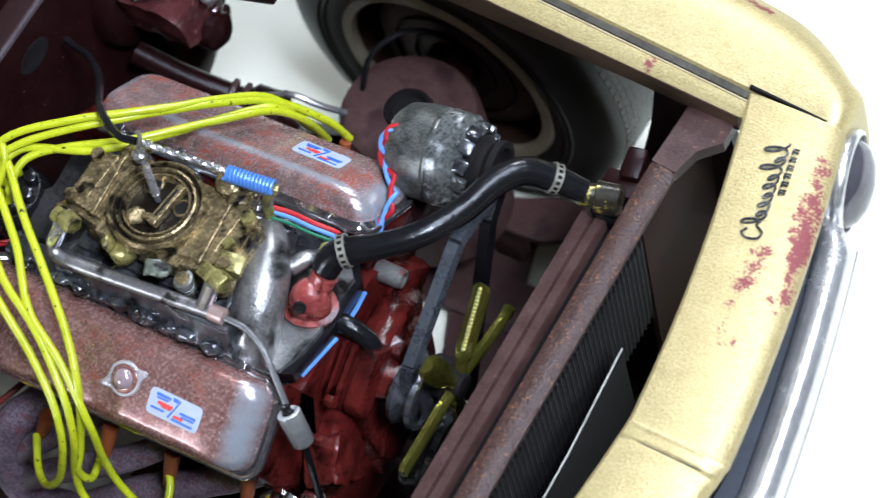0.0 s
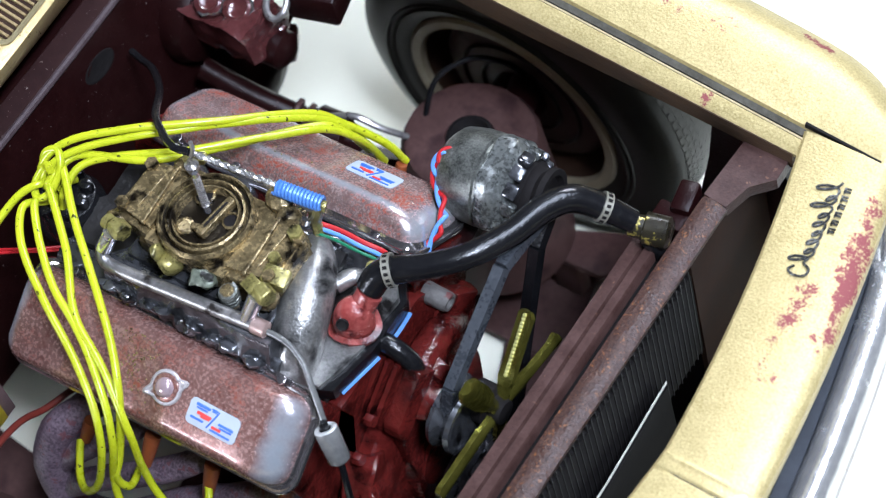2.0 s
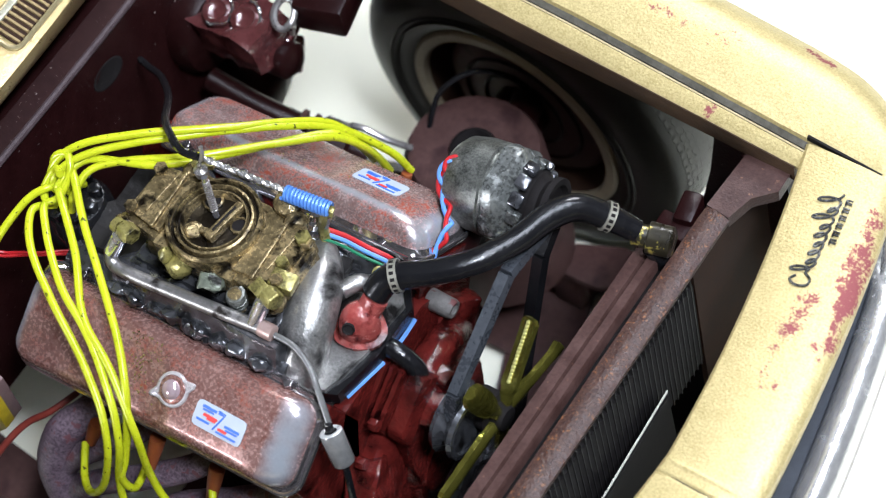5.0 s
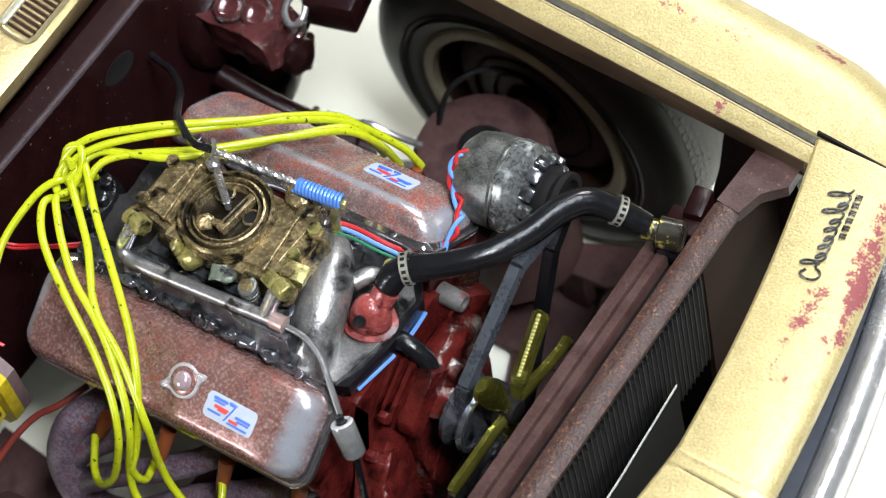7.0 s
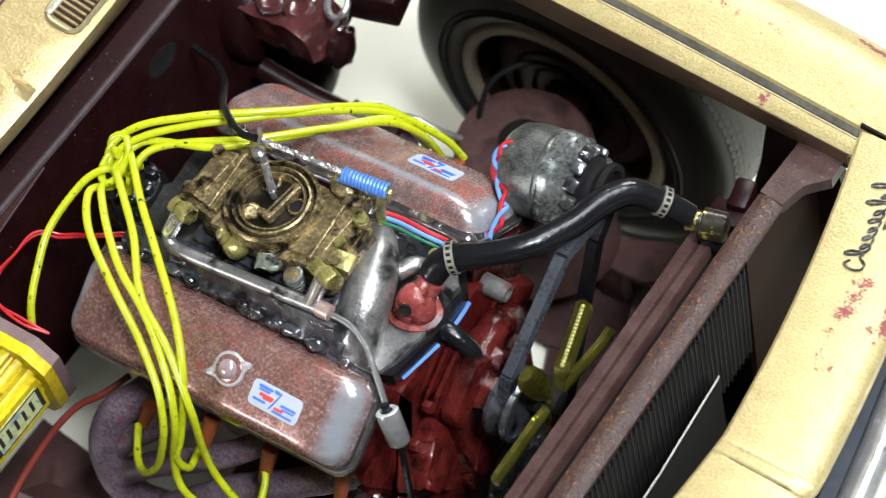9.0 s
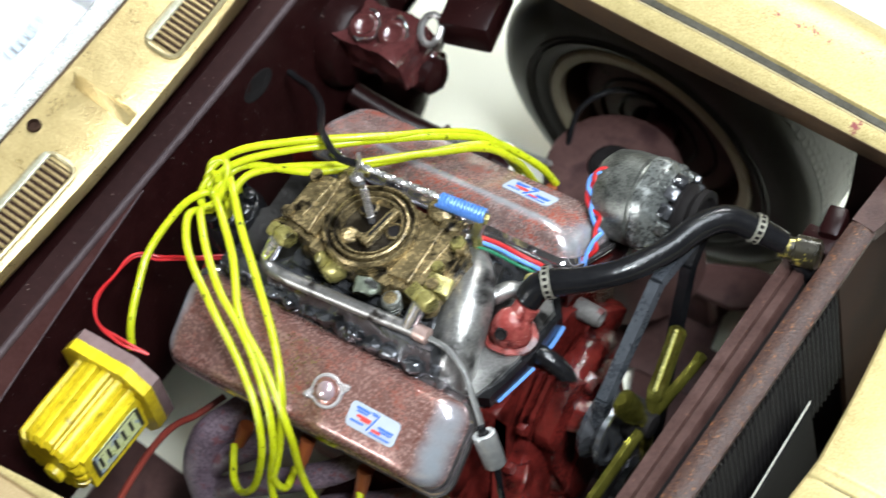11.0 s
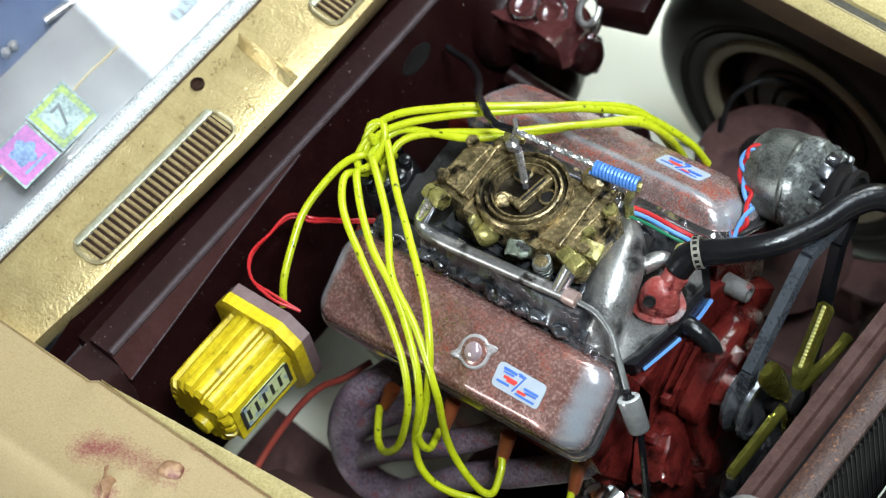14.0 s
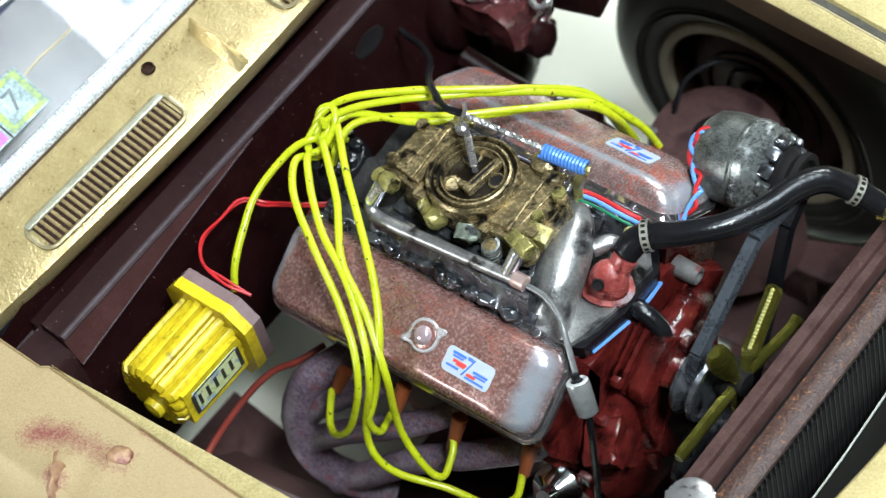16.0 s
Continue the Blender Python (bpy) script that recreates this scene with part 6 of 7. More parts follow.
tube(bm, [(9.9, -1.0, 32.9), (10.8, -0.7, 33.0), (11.8, -0.6, 32.9), (12.9, -0.6, 32.1), (13.3, -0.8, 30.9)], 0.62, 12, 6)
part("tube", bm, M_BLACK, stub)

# ================= alternator =================
alt = thing("alternator", (12, 11.2, 31), "dark cast metal alternator with worn silver edges", "alternator")
AD = Vector((0.97, 0.10, 0.04))
AO = Vector((8.3, 11.0, 33.8))
bm = B()
lathe(bm, AO, AD, [(0, 1.2), (0.2, 2.2), (0.7, 2.7), (1.8, 2.9), (3.0, 2.95), (3.1, 2.8), (3.3, 2.8), (3.4, 3.0)], 28)
part("rear_case", roughen(bm, 0.06, 1.0), M_ALT, alt)
bm = B()
lathe(bm, AO + AD * 3.4, AD, [(0, 3.0), (0.4, 3.05), (1.2, 3.0), (1.6, 2.6), (1.9, 2.2)], 28, lambda a, h: 1 + 0.05 * math.cos(6 * a))
part("front_case", roughen(bm, 0.12, 0.7), M_ALT_PALE, alt, "worn pale front case")
for k in range(13):
    a = 2 * math.pi * k / 13
    _, u, w = axes(AD)
    bm = B()
    box(bm, AO + AD * 5.5 + (u * math.cos(a) + w * math.sin(a)) * 2.35, (0.9, 0.55, 0.9), (math.degrees(a), 12, 0))
    part("fan_vane", bm, M_ALU if k % 4 else M_ALT_PALE, alt, bev=0.15)
bm = B()
lathe(bm, AO + AD * 5.2, AD, [(0, 2.0), (0.8, 2.0), (0.9, 1.75), (1.2, 1.55), (1.5, 1.75), (1.6, 1.9), (2.0, 1.9), (2.0, 1.5), (1.7, 1.3), (1.7, 0.1)], 28)
part("pulley", bm, M_DARK, alt)
bm = B()
tube(bm, [(9.2, 8.8, 31.5), (9.5, 9.6, 32.2), (10.3, 9.7, 33.0)], 0.5, 8, 3)
box(bm, (10.5, 8.4, 31.0), (1.6, 2.4, 0.8), (20, 0, 0))
part("bracket", bm, M_MAROON, alt)

# ================= belts, pulleys and fan =================
pulleys = thing("crank_pulley", (16, -1, 20), "dark drive pulleys on the engine front", "pulley")
bm = B()
lathe(bm, (15.0, -0.9, 28.6), (1, 0, 0), [(0, 2.3), (0.3, 2.4), (0.8, 1.9), (1.3, 2.4), (1.6, 2.3), (1.62, 2.0), (1.45, 1.9), (1.45, 0.6)], 30)
part("pump_pulley", roughen(bm, 0.06, 0.8), M_ALU, pulleys)
bm = B()
lathe(bm, (14.6, -0.6, 19.6), (1, 0, 0), [(0, 3.4), (0.4, 3.5), (1.0, 3.0), (1.6, 3.5), (2.0, 3.4), (2.2, 0.6)], 34)
part("lower_pulley", roughen(bm, 0.06, 0.8), M_ALU, pulleys)


def strap(name, pts, label, rubber):
    t = thing(name, pts[0], label, "belt", "drive belts")
    bm = B()
    for a, b in zip(pts, pts[1:]):
        a, b = Vector(a), Vector(b)
        d = (b - a).normalized()
        n = d.cross(Vector((1, 0, 0))).normalized()
        ring = lambda c: [c + Vector((sx * 0.5, 0, 0)) + n * sn * 0.36 for sx, sn in ((-1, -0.6), (1, -0.6), (0.7, 1), (-0.7, 1))]
        loft(bm, [ring(a), ring(b)])
    part("band", bm, rubber, t, bev=0.1)


strap("alternator_belt", [(16.0, 9.4, 35.6), (16.0, 5.6, 36.1), (15.9, -0.9, 31.9), (15.9, -2.4, 28.4)], "grey rubber belt to the alternator", M_BELT)
strap("crank_belt", [(15.9, 10.4, 34.6), (15.9, 8.9, 33.4), (15.6, 5.2, 24.5), (15.6, 2.8, 19.5)], "dark rubber belt to the crank pulley", M_BLACK)

fan = thing("cooling_fan", (17.6, 0.4, 28.4), "olive gold plated cooling fan", "fan")
FH = Vector((17.5, 0.6, 28.2))
bm = B()
lathe(bm, FH - Vector((1.6, 0, 0)), (1, 0, 0), [(0, 1.3), (1.2, 1.3), (1.4, 0.9), (2.2, 0.8), (2.3, 0.3)], 18)
hub = part("hub", bm, M_DARK, fan, "dark fan hub")
for k in range(4):
    bm = B()
    hexnut(bm, FH + Vector((0.1, 0.85 * math.cos(k * 1.571 + 0.5), 0.85 * math.sin(k * 1.571 + 0.5))), (1, 0, 0), 0.28, 0.5)
    part("hub_bolt", bm, M_OLIVE, hub)
for k, ang in enumerate((44, 108, 180, 262, 348)):
    reach = 6.0 if k == 1 else 6.45
    a = radians(ang)
    d = Vector((0, math.cos(a), math.sin(a)))
    t = Vector((0, -math.sin(a), math.cos(a)))
    rings = []
    wide = (0.56, 0.84, 0.6, 0.56, 0.32)[k]
    lean = 1.25 if k == 0 else -0.06
    for j in range(47):
        # fine ridges run across each blade
        f = 0.7 + (reach - 0.7) * j / 46
        w, tw = float(np.interp(f, (0.7, 1.6, 2.0, 3.4, reach - 0.85, reach - 0.25, reach), (0.4, 0.45, 0.62, wide, wide, 0.6, 0.36))), lean
        e = t * math.cos(tw) + Vector((1, 0, 0)) * math.sin(tw)
        n = d.cross(e).normalized() * (0.15 if j % 2 or f < 1.8 else 0.168)
        c = FH + d * f
        bulge = Vector((0.26, 0, 0)) if k != 0 else Vector((0, 0, 0))
        rings.append([c - e * w - n, c - n, c + e * w - n, c + e * w + n, c + e * w * 0.45 + n + bulge * 0.8, c - e * w * 0.1 + n + bulge, c - e * w * 0.6 + n + bulge * 0.6, c - e * w + n])
    vane = part("blade", loft(B(), rings), M_OLIVE, fan, bev=0.05)
    if k == 0:
        # beads coloured bright to paint the glints along this blade
        bm = B()
        for j in range(17):
            c = FH + d * (2.3 + 3.9 * j / 16) + Vector((-0.31, -0.76, 0.58)) * 0.2
            lathe(bm, c, (-0.31, -0.76, 0.58), [(-0.1, 0.16), (0.05, 0.14), (0.12, 0.05)], 8)
        part("bead_row", bm, mat("gold_glint_bead", (0.50, 0.46, 0.12), (0.80, 0.76, 0.32), 0.3, 0.25, 0.4), vane, "row of beads with glints put into their bright colour")

# ================= ignition coil =================
coil = thing("ignition_coil", (-10.5, -17.5, 28), "yellow ribbed ignition coil with a black and white label", "ignition coil")
CO = Vector((-10.9, 0, 31.9))


def coil_ring(y, pts):
    return [(CO.x + 0.92 * x + 0.25, -17.5 + 0.97 * (y + 17.3), CO.z + 0.85 + 0.92 * z) for x, z in pts]


octo = [(-3.6, -1.6), (-3.6, 2.0), (-2.4, 3.5), (2.3, 3.5), (3.7, 2.2), (3.7, -2.0), (2.5, -3.5), (-2.2, -3.5)]
bm = B()
loft(bm, [coil_ring(y, octo) for y in (-15.5, -14.7)])
part("flange", bm, M_YCOIL, coil, bev=0.15)
bm = B()
loft(bm, [coil_ring(y, [(x * 0.99, z * 0.99) for x, z in octo]) for y in (-14.7, -13.9)])
part("mount_plate", bm, M_PINKGREY, coil, "pinkish grey backing plate", bev=0.1)
prof = []
for k in range(17):
    for a, dr in ((0.02, -0.38), (0.20, -0.36), (0.28, 0.14), (0.42, 0.2), (0.70, 0.2), (0.86, 0.14), (0.93, -0.36)):
        an = 2 * math.pi * (k + a) / 17
        r = 2.72 + dr + 0.1 * math.sin(k * 2.3)
        prof.append((r * math.cos(an), r * 1.02 * math.sin(an)))
bm = B()
loft(bm, [coil_ring(y, [(x * g, z * g) for x, z in prof]) for y, g in ((-21.3, 0.98), (-19.0, 1.0), (-15.5, 1.01))])
can = part("ribbed_body", roughen(bm, 0.05, 1.3), M_YCOIL, coil, angle=30)
bm = B()
loft(bm, [coil_ring(y, [(x * f, z * f) for x, z in prof]) for y, f in ((-21.6, 0.85), (-21.3, 0.97))])
part("end_cap", bm, M_YCOIL, can)
bm = B()
lathe(bm, (CO.x + 0.5, -21.2, CO.z + 0.1), (0, -1, 0), [(0, 0.75), (0.9, 0.7), (1.0, 0.3)], 14)
part("terminal", bm, M_YCOIL, can)


def patch(y0, y1, z0, z1, lift, thick, material, name, parent):
    """A thin plate on the flat flank of the coil."""
    x = -7.95 + lift
    y0, y1, z0, z1 = y0 + 0.15, y1 - 0.3, z0 + 0.5, z1 + 0.25
    bm = B()
    loft(bm, [[(x - t, y, z) for y, z in ((y0, z0), (y1, z0), (y1, z1), (y0, z1))] for t in (thick, 0)])
    return part(name, bm, material, parent)


flat = patch(-21.2, -15.6, 30.6, 33.9, 0.0, 1.6, M_YCOIL, "label_pad", can)
M_CLABEL = mat("yellow_green_label", (0.42, 0.46, 0.16), (0.66, 0.70, 0.42), 0.4, 0.3, chips=(0.30, 0.36, 0.38), chip_size=1.2, chip_at=0.55)
lab = patch(-20.6, -16.0, 31.0, 33.4, 0.04, 0.04, M_CLABEL, "label", flat)
for y0, y1, z0, z1 in ((-20.45, -16.15, 33.1, 33.25), (-20.45, -16.15, 31.12, 31.3), (-20.45, -20.3, 31.12, 33.25), (-16.3, -16.15, 31.12, 33.25)):
    patch(y0, y1, z0, z1, 0.07, 0.03, M_INK, "label_frame", lab)
for k in range(5):
    y = -20.0 + 0.72 * k
    patch(y, y + 0.2, 31.6, 32.85, 0.07, 0.03, M_INK, "label_bar", lab)
    patch(y + 0.2, y + 0.5, 31.6 if k % 2 else 32.6, 31.85 if k % 2 else 32.85, 0.07, 0.03, M_INK, "label_bar", lab)

# ================= distributor and ignition leads =================
dist = thing("distributor", (-10.5, -2.4, 30), "black distributor cap behind the carburettor", "distributor")
bm = B()
lathe(bm, (-10.5, -2.6, 30.5), (0, 0, 1), [(0, 1.6), (2.0, 1.7), (2.2, 2.3), (4.6, 2.25), (5.4, 1.9), (5.7, 1.0)], 24)
part("cap", bm, M_BLACK, dist)
for k in range(8):
    a = 2 * math.pi * k / 8
    bm = B()
    lathe(bm, (-10.5 + 1.4 * math.cos(a), -2.6 + 1.4 * math.sin(a), 35.7), (0.1 * math.cos(a), 0.1 * math.sin(a), 1), [(0, 0.45), (1.0, 0.42), (1.1, 0.25)], 10)
    part("tower", bm, M_BLACK, dist)

LEADS = [
    [(-10.6, -3.2, 36.6), (-11.3, -2.6, 38.6), (-10.1, -1.0, 40.0), (-7.4, 1.4, 40.0), (-3.4, 4.8, 39.0), (-0.2, 8.9, 36.6), (1.3, 10.2, 34.6), (3.0, 11.4, 32.0), (3.8, 11.8, 30.0)],
    [(-10.2, -3.4, 36.6), (-10.7, -3.0, 38.8), (-9.3, -0.8, 39.6), (-5.9, 2.3, 39.4), (-2.2, 6.0, 38.2), (0.2, 9.0, 36.2), (1.5, 10.3, 34.0), (1.2, 11.4, 30.0)],
    [(-9.6, -3.6, 36.6), (-9.2, -3.0, 38.4), (-8.5, -0.9, 39.0), (-3.9, 2.5, 38.6), (-1.0, 5.9, 37.4), (1.1, 8.8, 35.8), (2.3, 10.2, 33.5), (2.6, 11.2, 30.0)],
    [(-10.2, -1.6, 36.6), (-10.2, -3.4, 38.6), (-9.4, -1.0, 39.1), (-5.6, 0.7, 38.8), (-2.5, 3.9, 38.0), (0.2, 8.2, 36.2), (1.4, 9.6, 35.0), (1.8, 11.0, 31.0)],
    [(-10.6, -3.8, 37.0), (-11.0, -5.2, 38.0), (-9.4, -7.3, 38.0), (-6.3, -9.4, 37.8), (-3.6, -10.9, 36.6), (-0.8, -12.8, 35.2), (0.4, -14.4, 33.2), (-0.1, -15.5, 30.0), (-1.5, -15.8, 28.0), (-3.2, -14.9, 27.0), (-4.4, -13.1, 27.2)],
    [(-10.3, -3.4, 37.0), (-10.4, -4.8, 38.0), (-6.3, -8.4, 38.0), (-3.3, -10.0, 37.2), (-0.1, -12.4, 35.5), (1.0, -14.0, 33.3), (0.7, -15.0, 30.0), (1.4, -15.6, 28.0), (2.9, -15.3, 26.5), (5.4, -14.0, 25.2), (7.8, -13.4, 24.6), (9.2, -12.2, 24.8), (9.0, -10.9, 25.8)],
    [(-9.9, -2.8, 37.2), (-10.2, -3.3, 38.6), (-6.5, -6.4, 38.4), (-3.8, -9.4, 37.5), (-0.7, -11.2, 36.2), (1.7, -13.0, 34.0), (2.3, -13.8, 29.4), (4.0, -14.2, 27.0), (5.0, -13.8, 26.0), (4.6, -12.3, 26.2), (4.1, -11.4, 26.8)],
    [(-10.3, -2.2, 37.2), (-9.9, -2.1, 39.0), (-7.1, -4.6, 38.8), (-4.1, -7.1, 38.0), (-1.3, -9.5, 37.2), (0.7, -11.9, 35.5), (1.0, -13.9, 32.0), (0.9, -14.8, 30.5), (1.2, -14.5, 29.0), (0.4, -12.8, 28.0)],
    [(-10.4, -2.8, 37.4), (-10.8, -3.6, 38.5), (-11.8, -5.1, 38.0), (-12.2, -8.1, 37.0), (-11.6, -10.5, 36.0), (-11.0, -12.3, 35.0), (-10.6, -13.2, 33.8)],
]
for pts in LEADS:
    lead = thing("ignition_lead", pts[0], "bright yellow ignition lead with black specks", "ignition lead", "ignition leads")
    bm = B()
    tube(bm, pts, 0.25, 10, 8, wobble=0.05)
    part("wire", bm, M_YWIRE, lead)
# knot where the leads are tied together
knot = thing("lead_knot", (-10.6, -2.8, 38.6), "yellow lead looped round the bundle", "ignition lead", "ignition leads")
bm = B()
tube(bm, [(-11.3, -2.8, 38.0), (-11.2, -2.0, 39.4), (-10.4, -1.6, 39.7), (-9.8, -2.4, 39.2), (-9.9, -3.6, 38.3), (-10.6, -4.2, 37.9), (-11.2, -3.6, 38.2), (-10.8, -2.6, 39.2), (-10.0, -2.9, 39.6)], 0.25, 10, 7)
part("wire", bm, M_YWIRE, knot)

for a, b in (((4.4, -10.7, 28.2), (4.0, -11.8, 25.6)), ((-3.9, -12.0, 28.4), (-4.3, -12.9, 27.0)), ((9.1, -9.6, 27.8), (9.0, -10.8, 25.6)), ((0.6, -11.2, 29.4), (0.3, -12.5, 27.4)), ((3.6, 10.2, 28.4), (3.8, 11.4, 30.2))):
    boot = thing("plug_boot", b, "orange rubber spark plug boot", "spark plug boot", "spark plug boots")
    bm = B()
    a, b = Vector(a), Vector(b)
    lathe(bm, a, b - a, [(0, 0.5), (0.3, 0.52), ((b - a).length * 0.5, 0.46), ((b - a).length, 0.36)], 14)
    part("sleeve", bm, M_ORANGE, boot)

red = thing("coil_wire", (-12, -10, 34.5), "thin twisted red coil wires", "wire")
for o in (0.0, 0.28):
    bm = B()
    tube(bm, [(-9.6, -5.0 + o, 33.8), (-11.5, -6.2, 34.0 + o), (-13.1, -7.3 + o, 34.0), (-14.3, -7.9, 34.5 + o), (-14.4, -9.9 + o, 35.0), (-13.7, -12.2, 35.5 + o), (-12.4, -13.4, 35.6), (-10.5, -13.5 - o, 35.3), (-9.0, -13.2, 34.6)], 0.1, 8, 6, wobble=0.14)
    part("strand", bm, M_REDWIRE, red)
twist = thing("alternator_wire", (9, 7, 35), "twisted red and blue alternator wires", "wire")
AW = [(9.3, 10.9, 36.3), (8.8, 10.4, 36.3), (8.6, 9.8, 35.8), (9.0, 9.0, 35.2), (10.2, 7.9, 35.0), (10.9, 6.6, 35.2), (10.6, 5.2, 34.2), (9.8, 4.6, 33.0)]
path = smooth_path(AW, 8)
for ph, m_ in ((0.0, M_REDWIRE), (math.pi, M_BLUEWIRE)):
    bm = B()
    tube(bm, [p + Vector((math.cos(i * 0.45 + ph), math.sin(i * 0.45 + ph), 0.5 * math.sin(i * 0.45 + ph))) * 0.2 for i, p in enumerate(path)][::2], 0.15, 8, 3)
    part("strand", bm, m_, twist)
sense = thing("sender_wires", (7.5, 1.8, 36), "red, blue and green sender wires", "wire")
for m_, o, r in ((M_REDWIRE, 0.3, 0.17), (M_BLUEWIRE, 0.0, 0.14), (M_GREENWIRE, -0.35, 0.1)):
    bm = B()
    tube(bm, [(5.3, 2.4 + o, 36.8), (6.4, 2.6 + o, 36.7), (7.8, 2.7 + o, 36.5), (9.2, 2.9 + o, 36.2), (10.0, 2.6 + o, 36.4)], r, 8, 5, wobble=0.1)
    part("strand", bm, m_, sense)
bm = B()
lathe(bm, (9.6, 1.9, 36.2), (0.2, -0.1, 1), [(0, 0.5), (0.5, 0.5), (0.6, 0.3), (1.0, 0.25)], 12)
part("sender", bm, M_BRASS, sense, "brass sender")

# ================= exhaust header =================
exh = thing("exhaust_header", (-2, -12, 14), "matt purple-brown exhaust header", "exhaust header")
for pts in ([(-5.6, -9.6, 26.3, 1.15), (-6.3, -11.2, 26.0), (-7.4, -12.7, 25.0), (-8.1, -14.0, 22.0), (-7.4, -14.4, 18.0), (-5.4, -13.6, 15.5), (-3.2, -12.3, 14.0)],
            [(-2.0, -9.4, 26.4, 0.85), (-2.8, -10.8, 26.0), (-4.7, -12.2, 25.0), (-7.2, -13.3, 22.5), (-8.6, -14.1, 20.0)],
            [(3.0, -9.2, 26.6, 0.85), (2.4, -10.2, 26.0), (-0.3, -11.8, 24.5), (-4.3, -13.4, 22.5), (-7.6, -14.1, 19.5)],
            [(9.4, -8.4, 26.4, 0.95), (8.2, -9.3, 25.8), (5.0, -10.6, 24.0), (0.4, -11.9, 21.0), (-3.6, -13.3, 17.5), (-6.6, -14.0, 15.0)]):
    bm = B()
    thick = pts[0][3]
    tube(bm, [p[:3] for p in pts], thick, 14, 6, radii=(0.9 * thick, thick, thick, thick, 1.05 * thick))
    part("pipe", roughen(bm, 0.08, 1.2), M_EXHAUST, exh)
bm = B()
prism(bm, [(-9.5, -8.9, 24.6), (9.5, -8.9, 24.6), (9.5, -9.4, 27.4), (-9.5, -9.4, 27.4)], (0, 0, 0), (0, 0.8, 0))
part("flange", bm, M_EXHAUST, exh, bev=0.15)
rh = thing("red_hose", (-8, -17, 28), "dull red rubber hose", "hose")
bm = B()
tube(bm, [(-4.6, -25.0, 32.0), (-6.7, -21.2, 30.0), (-8.2, -17.8, 28.2), (-9.0, -15.4, 27.0), (-9.3, -13.5, 26.0), (-9.1, -11.9, 25.0), (-8.6, -9.8, 24.6)], 0.23, 10, 6)
part("tube", bm, M_REDHOSE, rh)
pump = thing("fuel_pump", (9.6, -11, 20), "chrome fuel pump low on the block", "fuel pump")
bm = B()
lathe(bm, (10.6, -9.2, 23.6), (0.1, -0.6, 0.5), [(0, 1.2), (0.6, 1.6), (1.2, 1.6), (1.6, 1.1), (2.0, 0.6), (3.0, 0.5)], 20)
part("pump_bowl", bm, M_CHROME_BRIGHT, pump)

# ================= brake master cylinder =================
M_SHINY = mat("shiny_maroon", (0.04, 0.008, 0.008), (0.11, 0.035, 0.035), 0.4, 0.16, 0.1, coat=0.8, bump=0.09, bump_size=0.5)
mc = thing("brake_master_cylinder", (-12, 15.5, 26), "maroon brake master cylinder with a wire bail", "brake cylinder")
bm = B()
box(bm, (-12.0, 15.3, 31.0), (5.4, 3.6, 2.8), (0, -6, -4))
bmesh.ops.subdivide_edges(bm, edges=bm.edges[:], cuts=5, use_grid_fill=True)
part("reservoir", roughen(bm, 0.4, 1.3), M_SHINY, mc)
for x, y, z in ((-13.2, 14.9, 32.6), (-11.2, 15.3, 32.5)):
    bm = B()
    lathe(bm, (x, y, z), (0.2, -0.3, 1), [(0, 1.05), (0.3, 1.0), (0.45, 0.7), (0.3, 0.5)], 16)
    lid = part("reservoir_lid", bm, M_SHINY, mc)
    bm = B()
    d_, u_, w_ = axes((0.25, -0.35, 0.9))
    c = Vector((x, y, z + 0.35))
    loop = [c + (u_ * math.cos(a) + w_ * math.sin(a) * (0.75 if math.sin(a) > 0 else 1.0)) * 1.05 for a in [2.9 + 3.6 * k / 12 for k in range(13)]]
    tube(bm, loop, 0.12, 8, 2)
    part("lid_rim", roughen(bm, 0.12, 0.5), M_CHROME, lid, "worn bright rim of the lid")
bm = B()
lathe(bm, (-15.5, 15.6, 29.2), (1, 0, 0), [(-1.5, 3.4), (0, 3.6), (0.8, 3.2), (1.4, 1.5), (7.0, 1.3), (7.4, 0.8)], 24)
part("cylinder", bm, M_MAROON, mc)
bm = B()
lathe(bm, (-16.0, 16.4, 21.6), (1, 0, 0), [(-1.0, 4.0), (0.4, 4.3), (1.4, 4.3), (2.2, 3.9), (2.6, 2.6), (3.4, 1.4)], 32)
part("booster", bm, M_MAROON, mc, "round dark brake booster")
bm = B()
c = Vector((-8.9, 16.6, 33.0))
tube(bm, [c + Vector((0.77, -0.4, -0.3)) * (0.9 * math.cos(a)) + Vector((0.15, 0.85, 0.3)) * (1.0 * math.sin(a)) for a in [k * 0.52 for k in range(13)]] + [c + Vector((0.2, 0.2, -1.4)), c + Vector((-0.4, 0.2, -3.2))], 0.24, 8, 4)
part("wire_bail", bm, M_STEEL, mc, "bent bright wire loop")
bm = B()
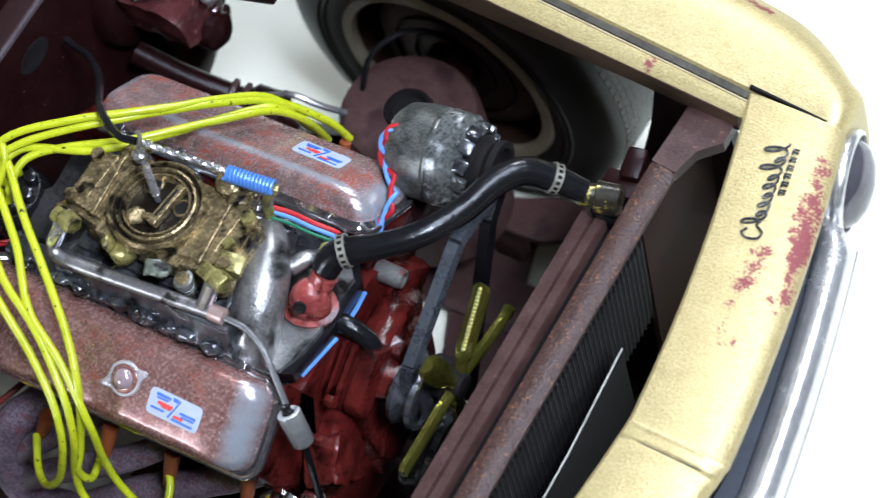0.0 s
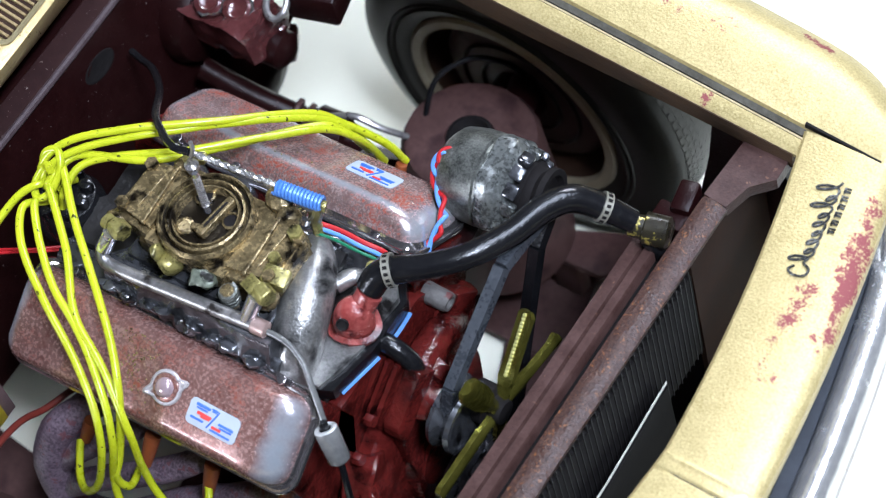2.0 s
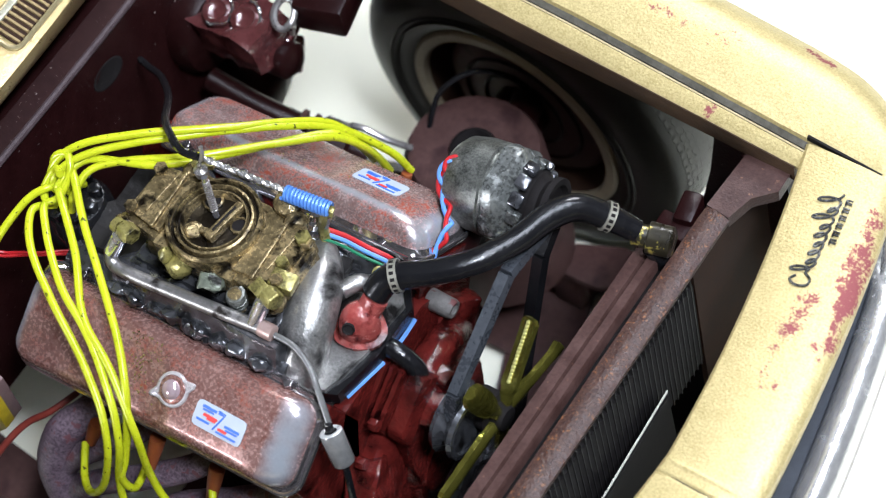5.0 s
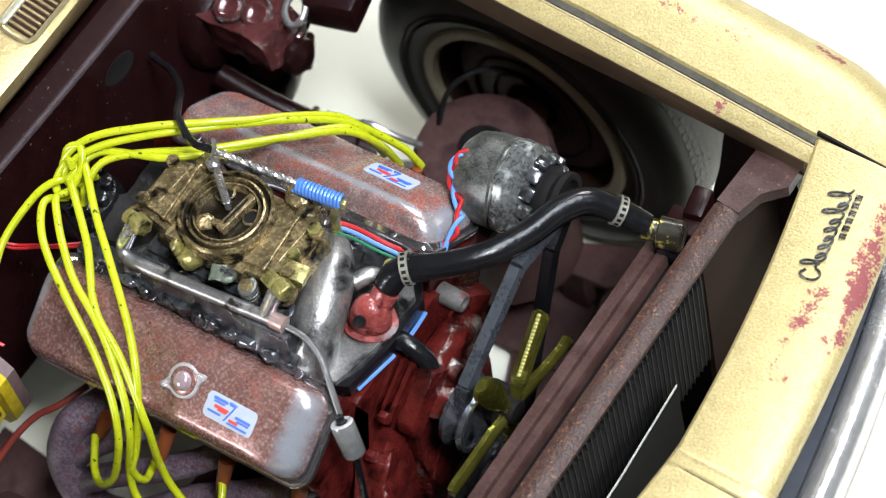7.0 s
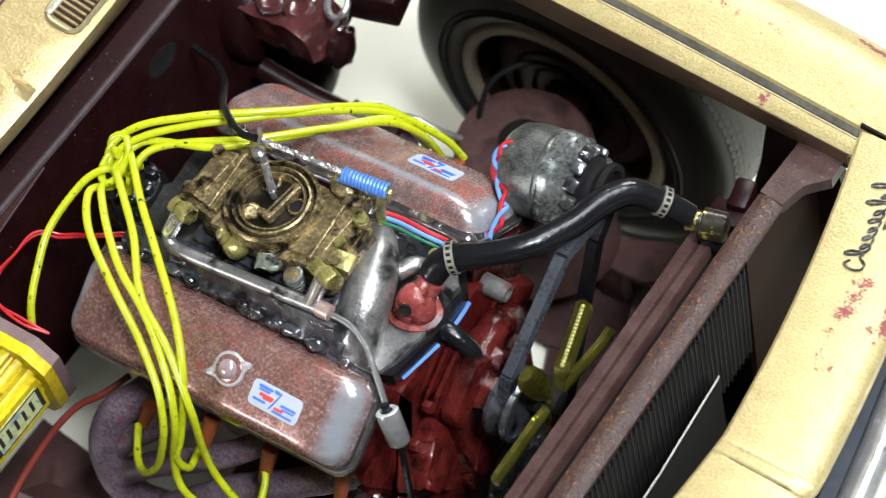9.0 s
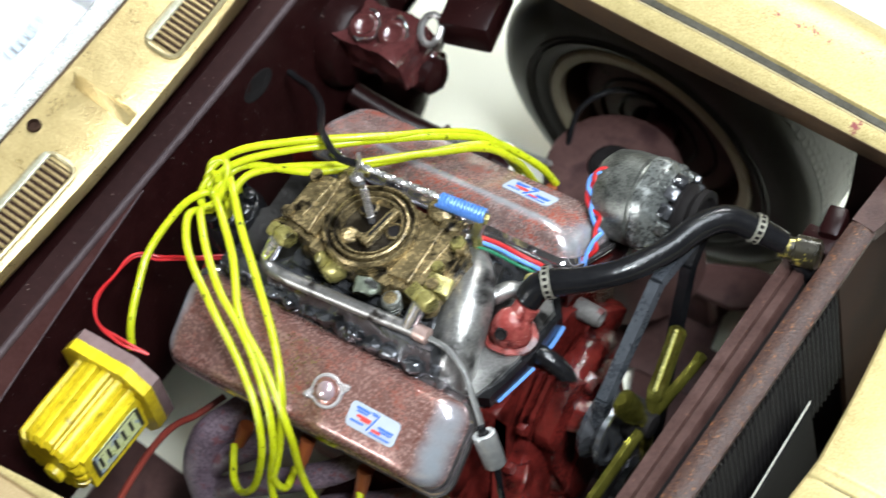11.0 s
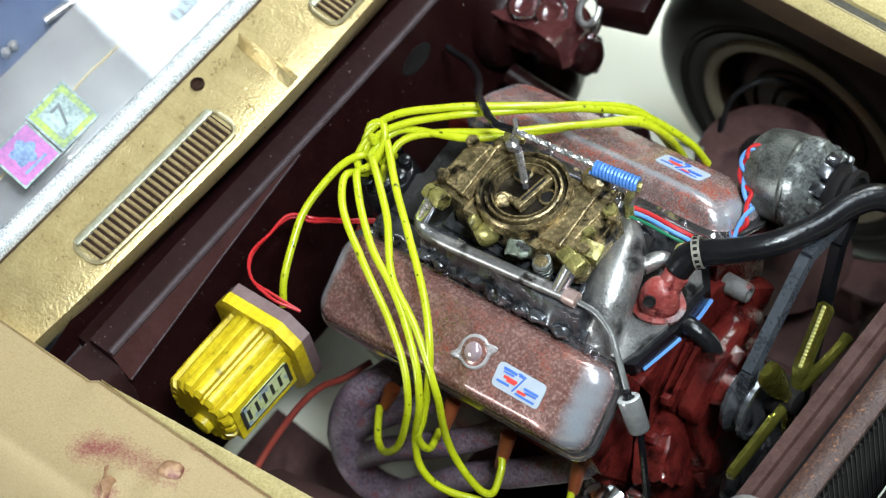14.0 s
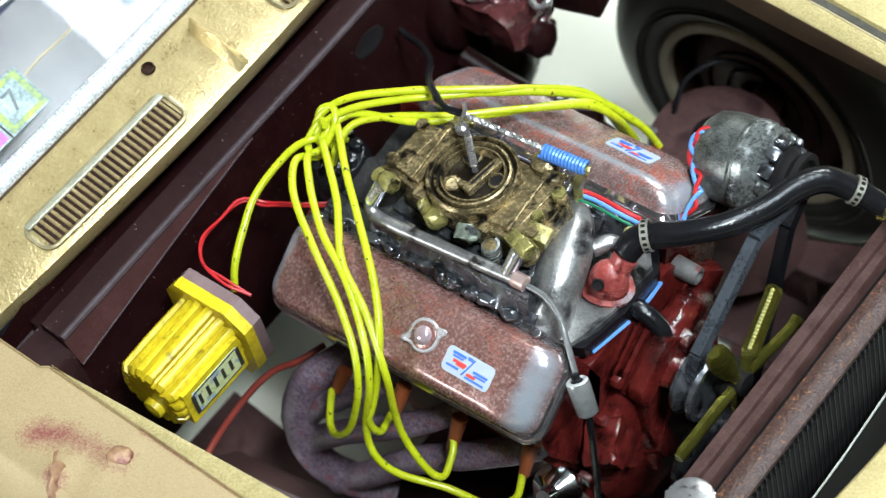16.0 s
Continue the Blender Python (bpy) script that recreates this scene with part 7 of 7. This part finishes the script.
box(bm, (-10.2, 16.8, 29.6), (2.0, 1.8, 2.4), (0, 20, 10))
box(bm, (-10.6, 17.4, 26.6), (1.8, 2.2, 2.2), (10, 10, 30))
part("valve_block", roughen(bm, 0.15, 1.0), M_SHINY, mc, bev=0.3)
steer = thing("steering_box", (-9, 14, 22), "maroon steering box and brake pipes", "steering box")
bm = B()
tube(bm, [(-14.5, 13.2, 26.5), (-11.0, 13.6, 25.0), (-7.0, 14.4, 23.4), (-3.6, 15.0, 22.2)], 0.85, 12, 4)
part("column", bm, M_MAROON, steer)
bm = B()
lathe(bm, (-7.4, 14.4, 22.8), (1, 0.2, -0.3), [(0, 1.2), (0.4, 1.7), (2.4, 1.7), (3.0, 1.0)], 16)
part("gear_case", roughen(bm, 0.1, 1.0), M_MAROON, steer)
for x_, y_, z_, r_ in ((-8.4, 14.1, 23.9, 1.25), (-7.6, 14.3, 23.6, 1.25), (-6.4, 14.5, 23.2, 1.05)):
    bm = B()
    lathe(bm, (x_, y_, z_), (1, 0.2, -0.4), [(0, r_ * 0.8), (0.1, r_), (0.4, r_), (0.5, r_ * 0.8)], 18)
    part("coupling_ring", bm, M_TANK, steer)
bm = B()
tube(bm, [(-7.2, 13.8, 25.0), (-5.4, 14.6, 25.0), (-3.6, 15.2, 25.4), (-2.0, 15.6, 24.6), (-0.6, 16.4, 23.4)], 0.24, 8, 5)
part("brake_pipe", bm, M_STEEL, steer, "bright bent brake pipe")
box_ = thing("black_box", (-6.5, 18.4, 27), "dark maroon box on the inner wing", "box")
bm = B()
box(bm, (-7.4, 19.6, 32.4), (3.6, 4.6, 2.6), (0, 0, 14))
part("case", bm, M_MAROON, box_, bev=0.3)
bh = thing("brake_hose", (1, 22, 22), "thin dark brake hose to the wheel", "hose")
bm = B()
tube(bm, [(-0.8, 18.5, 22.6), (-0.8, 20.5, 24.6), (0.6, 22.6, 25.2), (2.0, 24.2, 23.6), (2.6, 25.2, 21.4)], 0.2, 8, 6)
part("tube", bm, M_BLACK, bh)
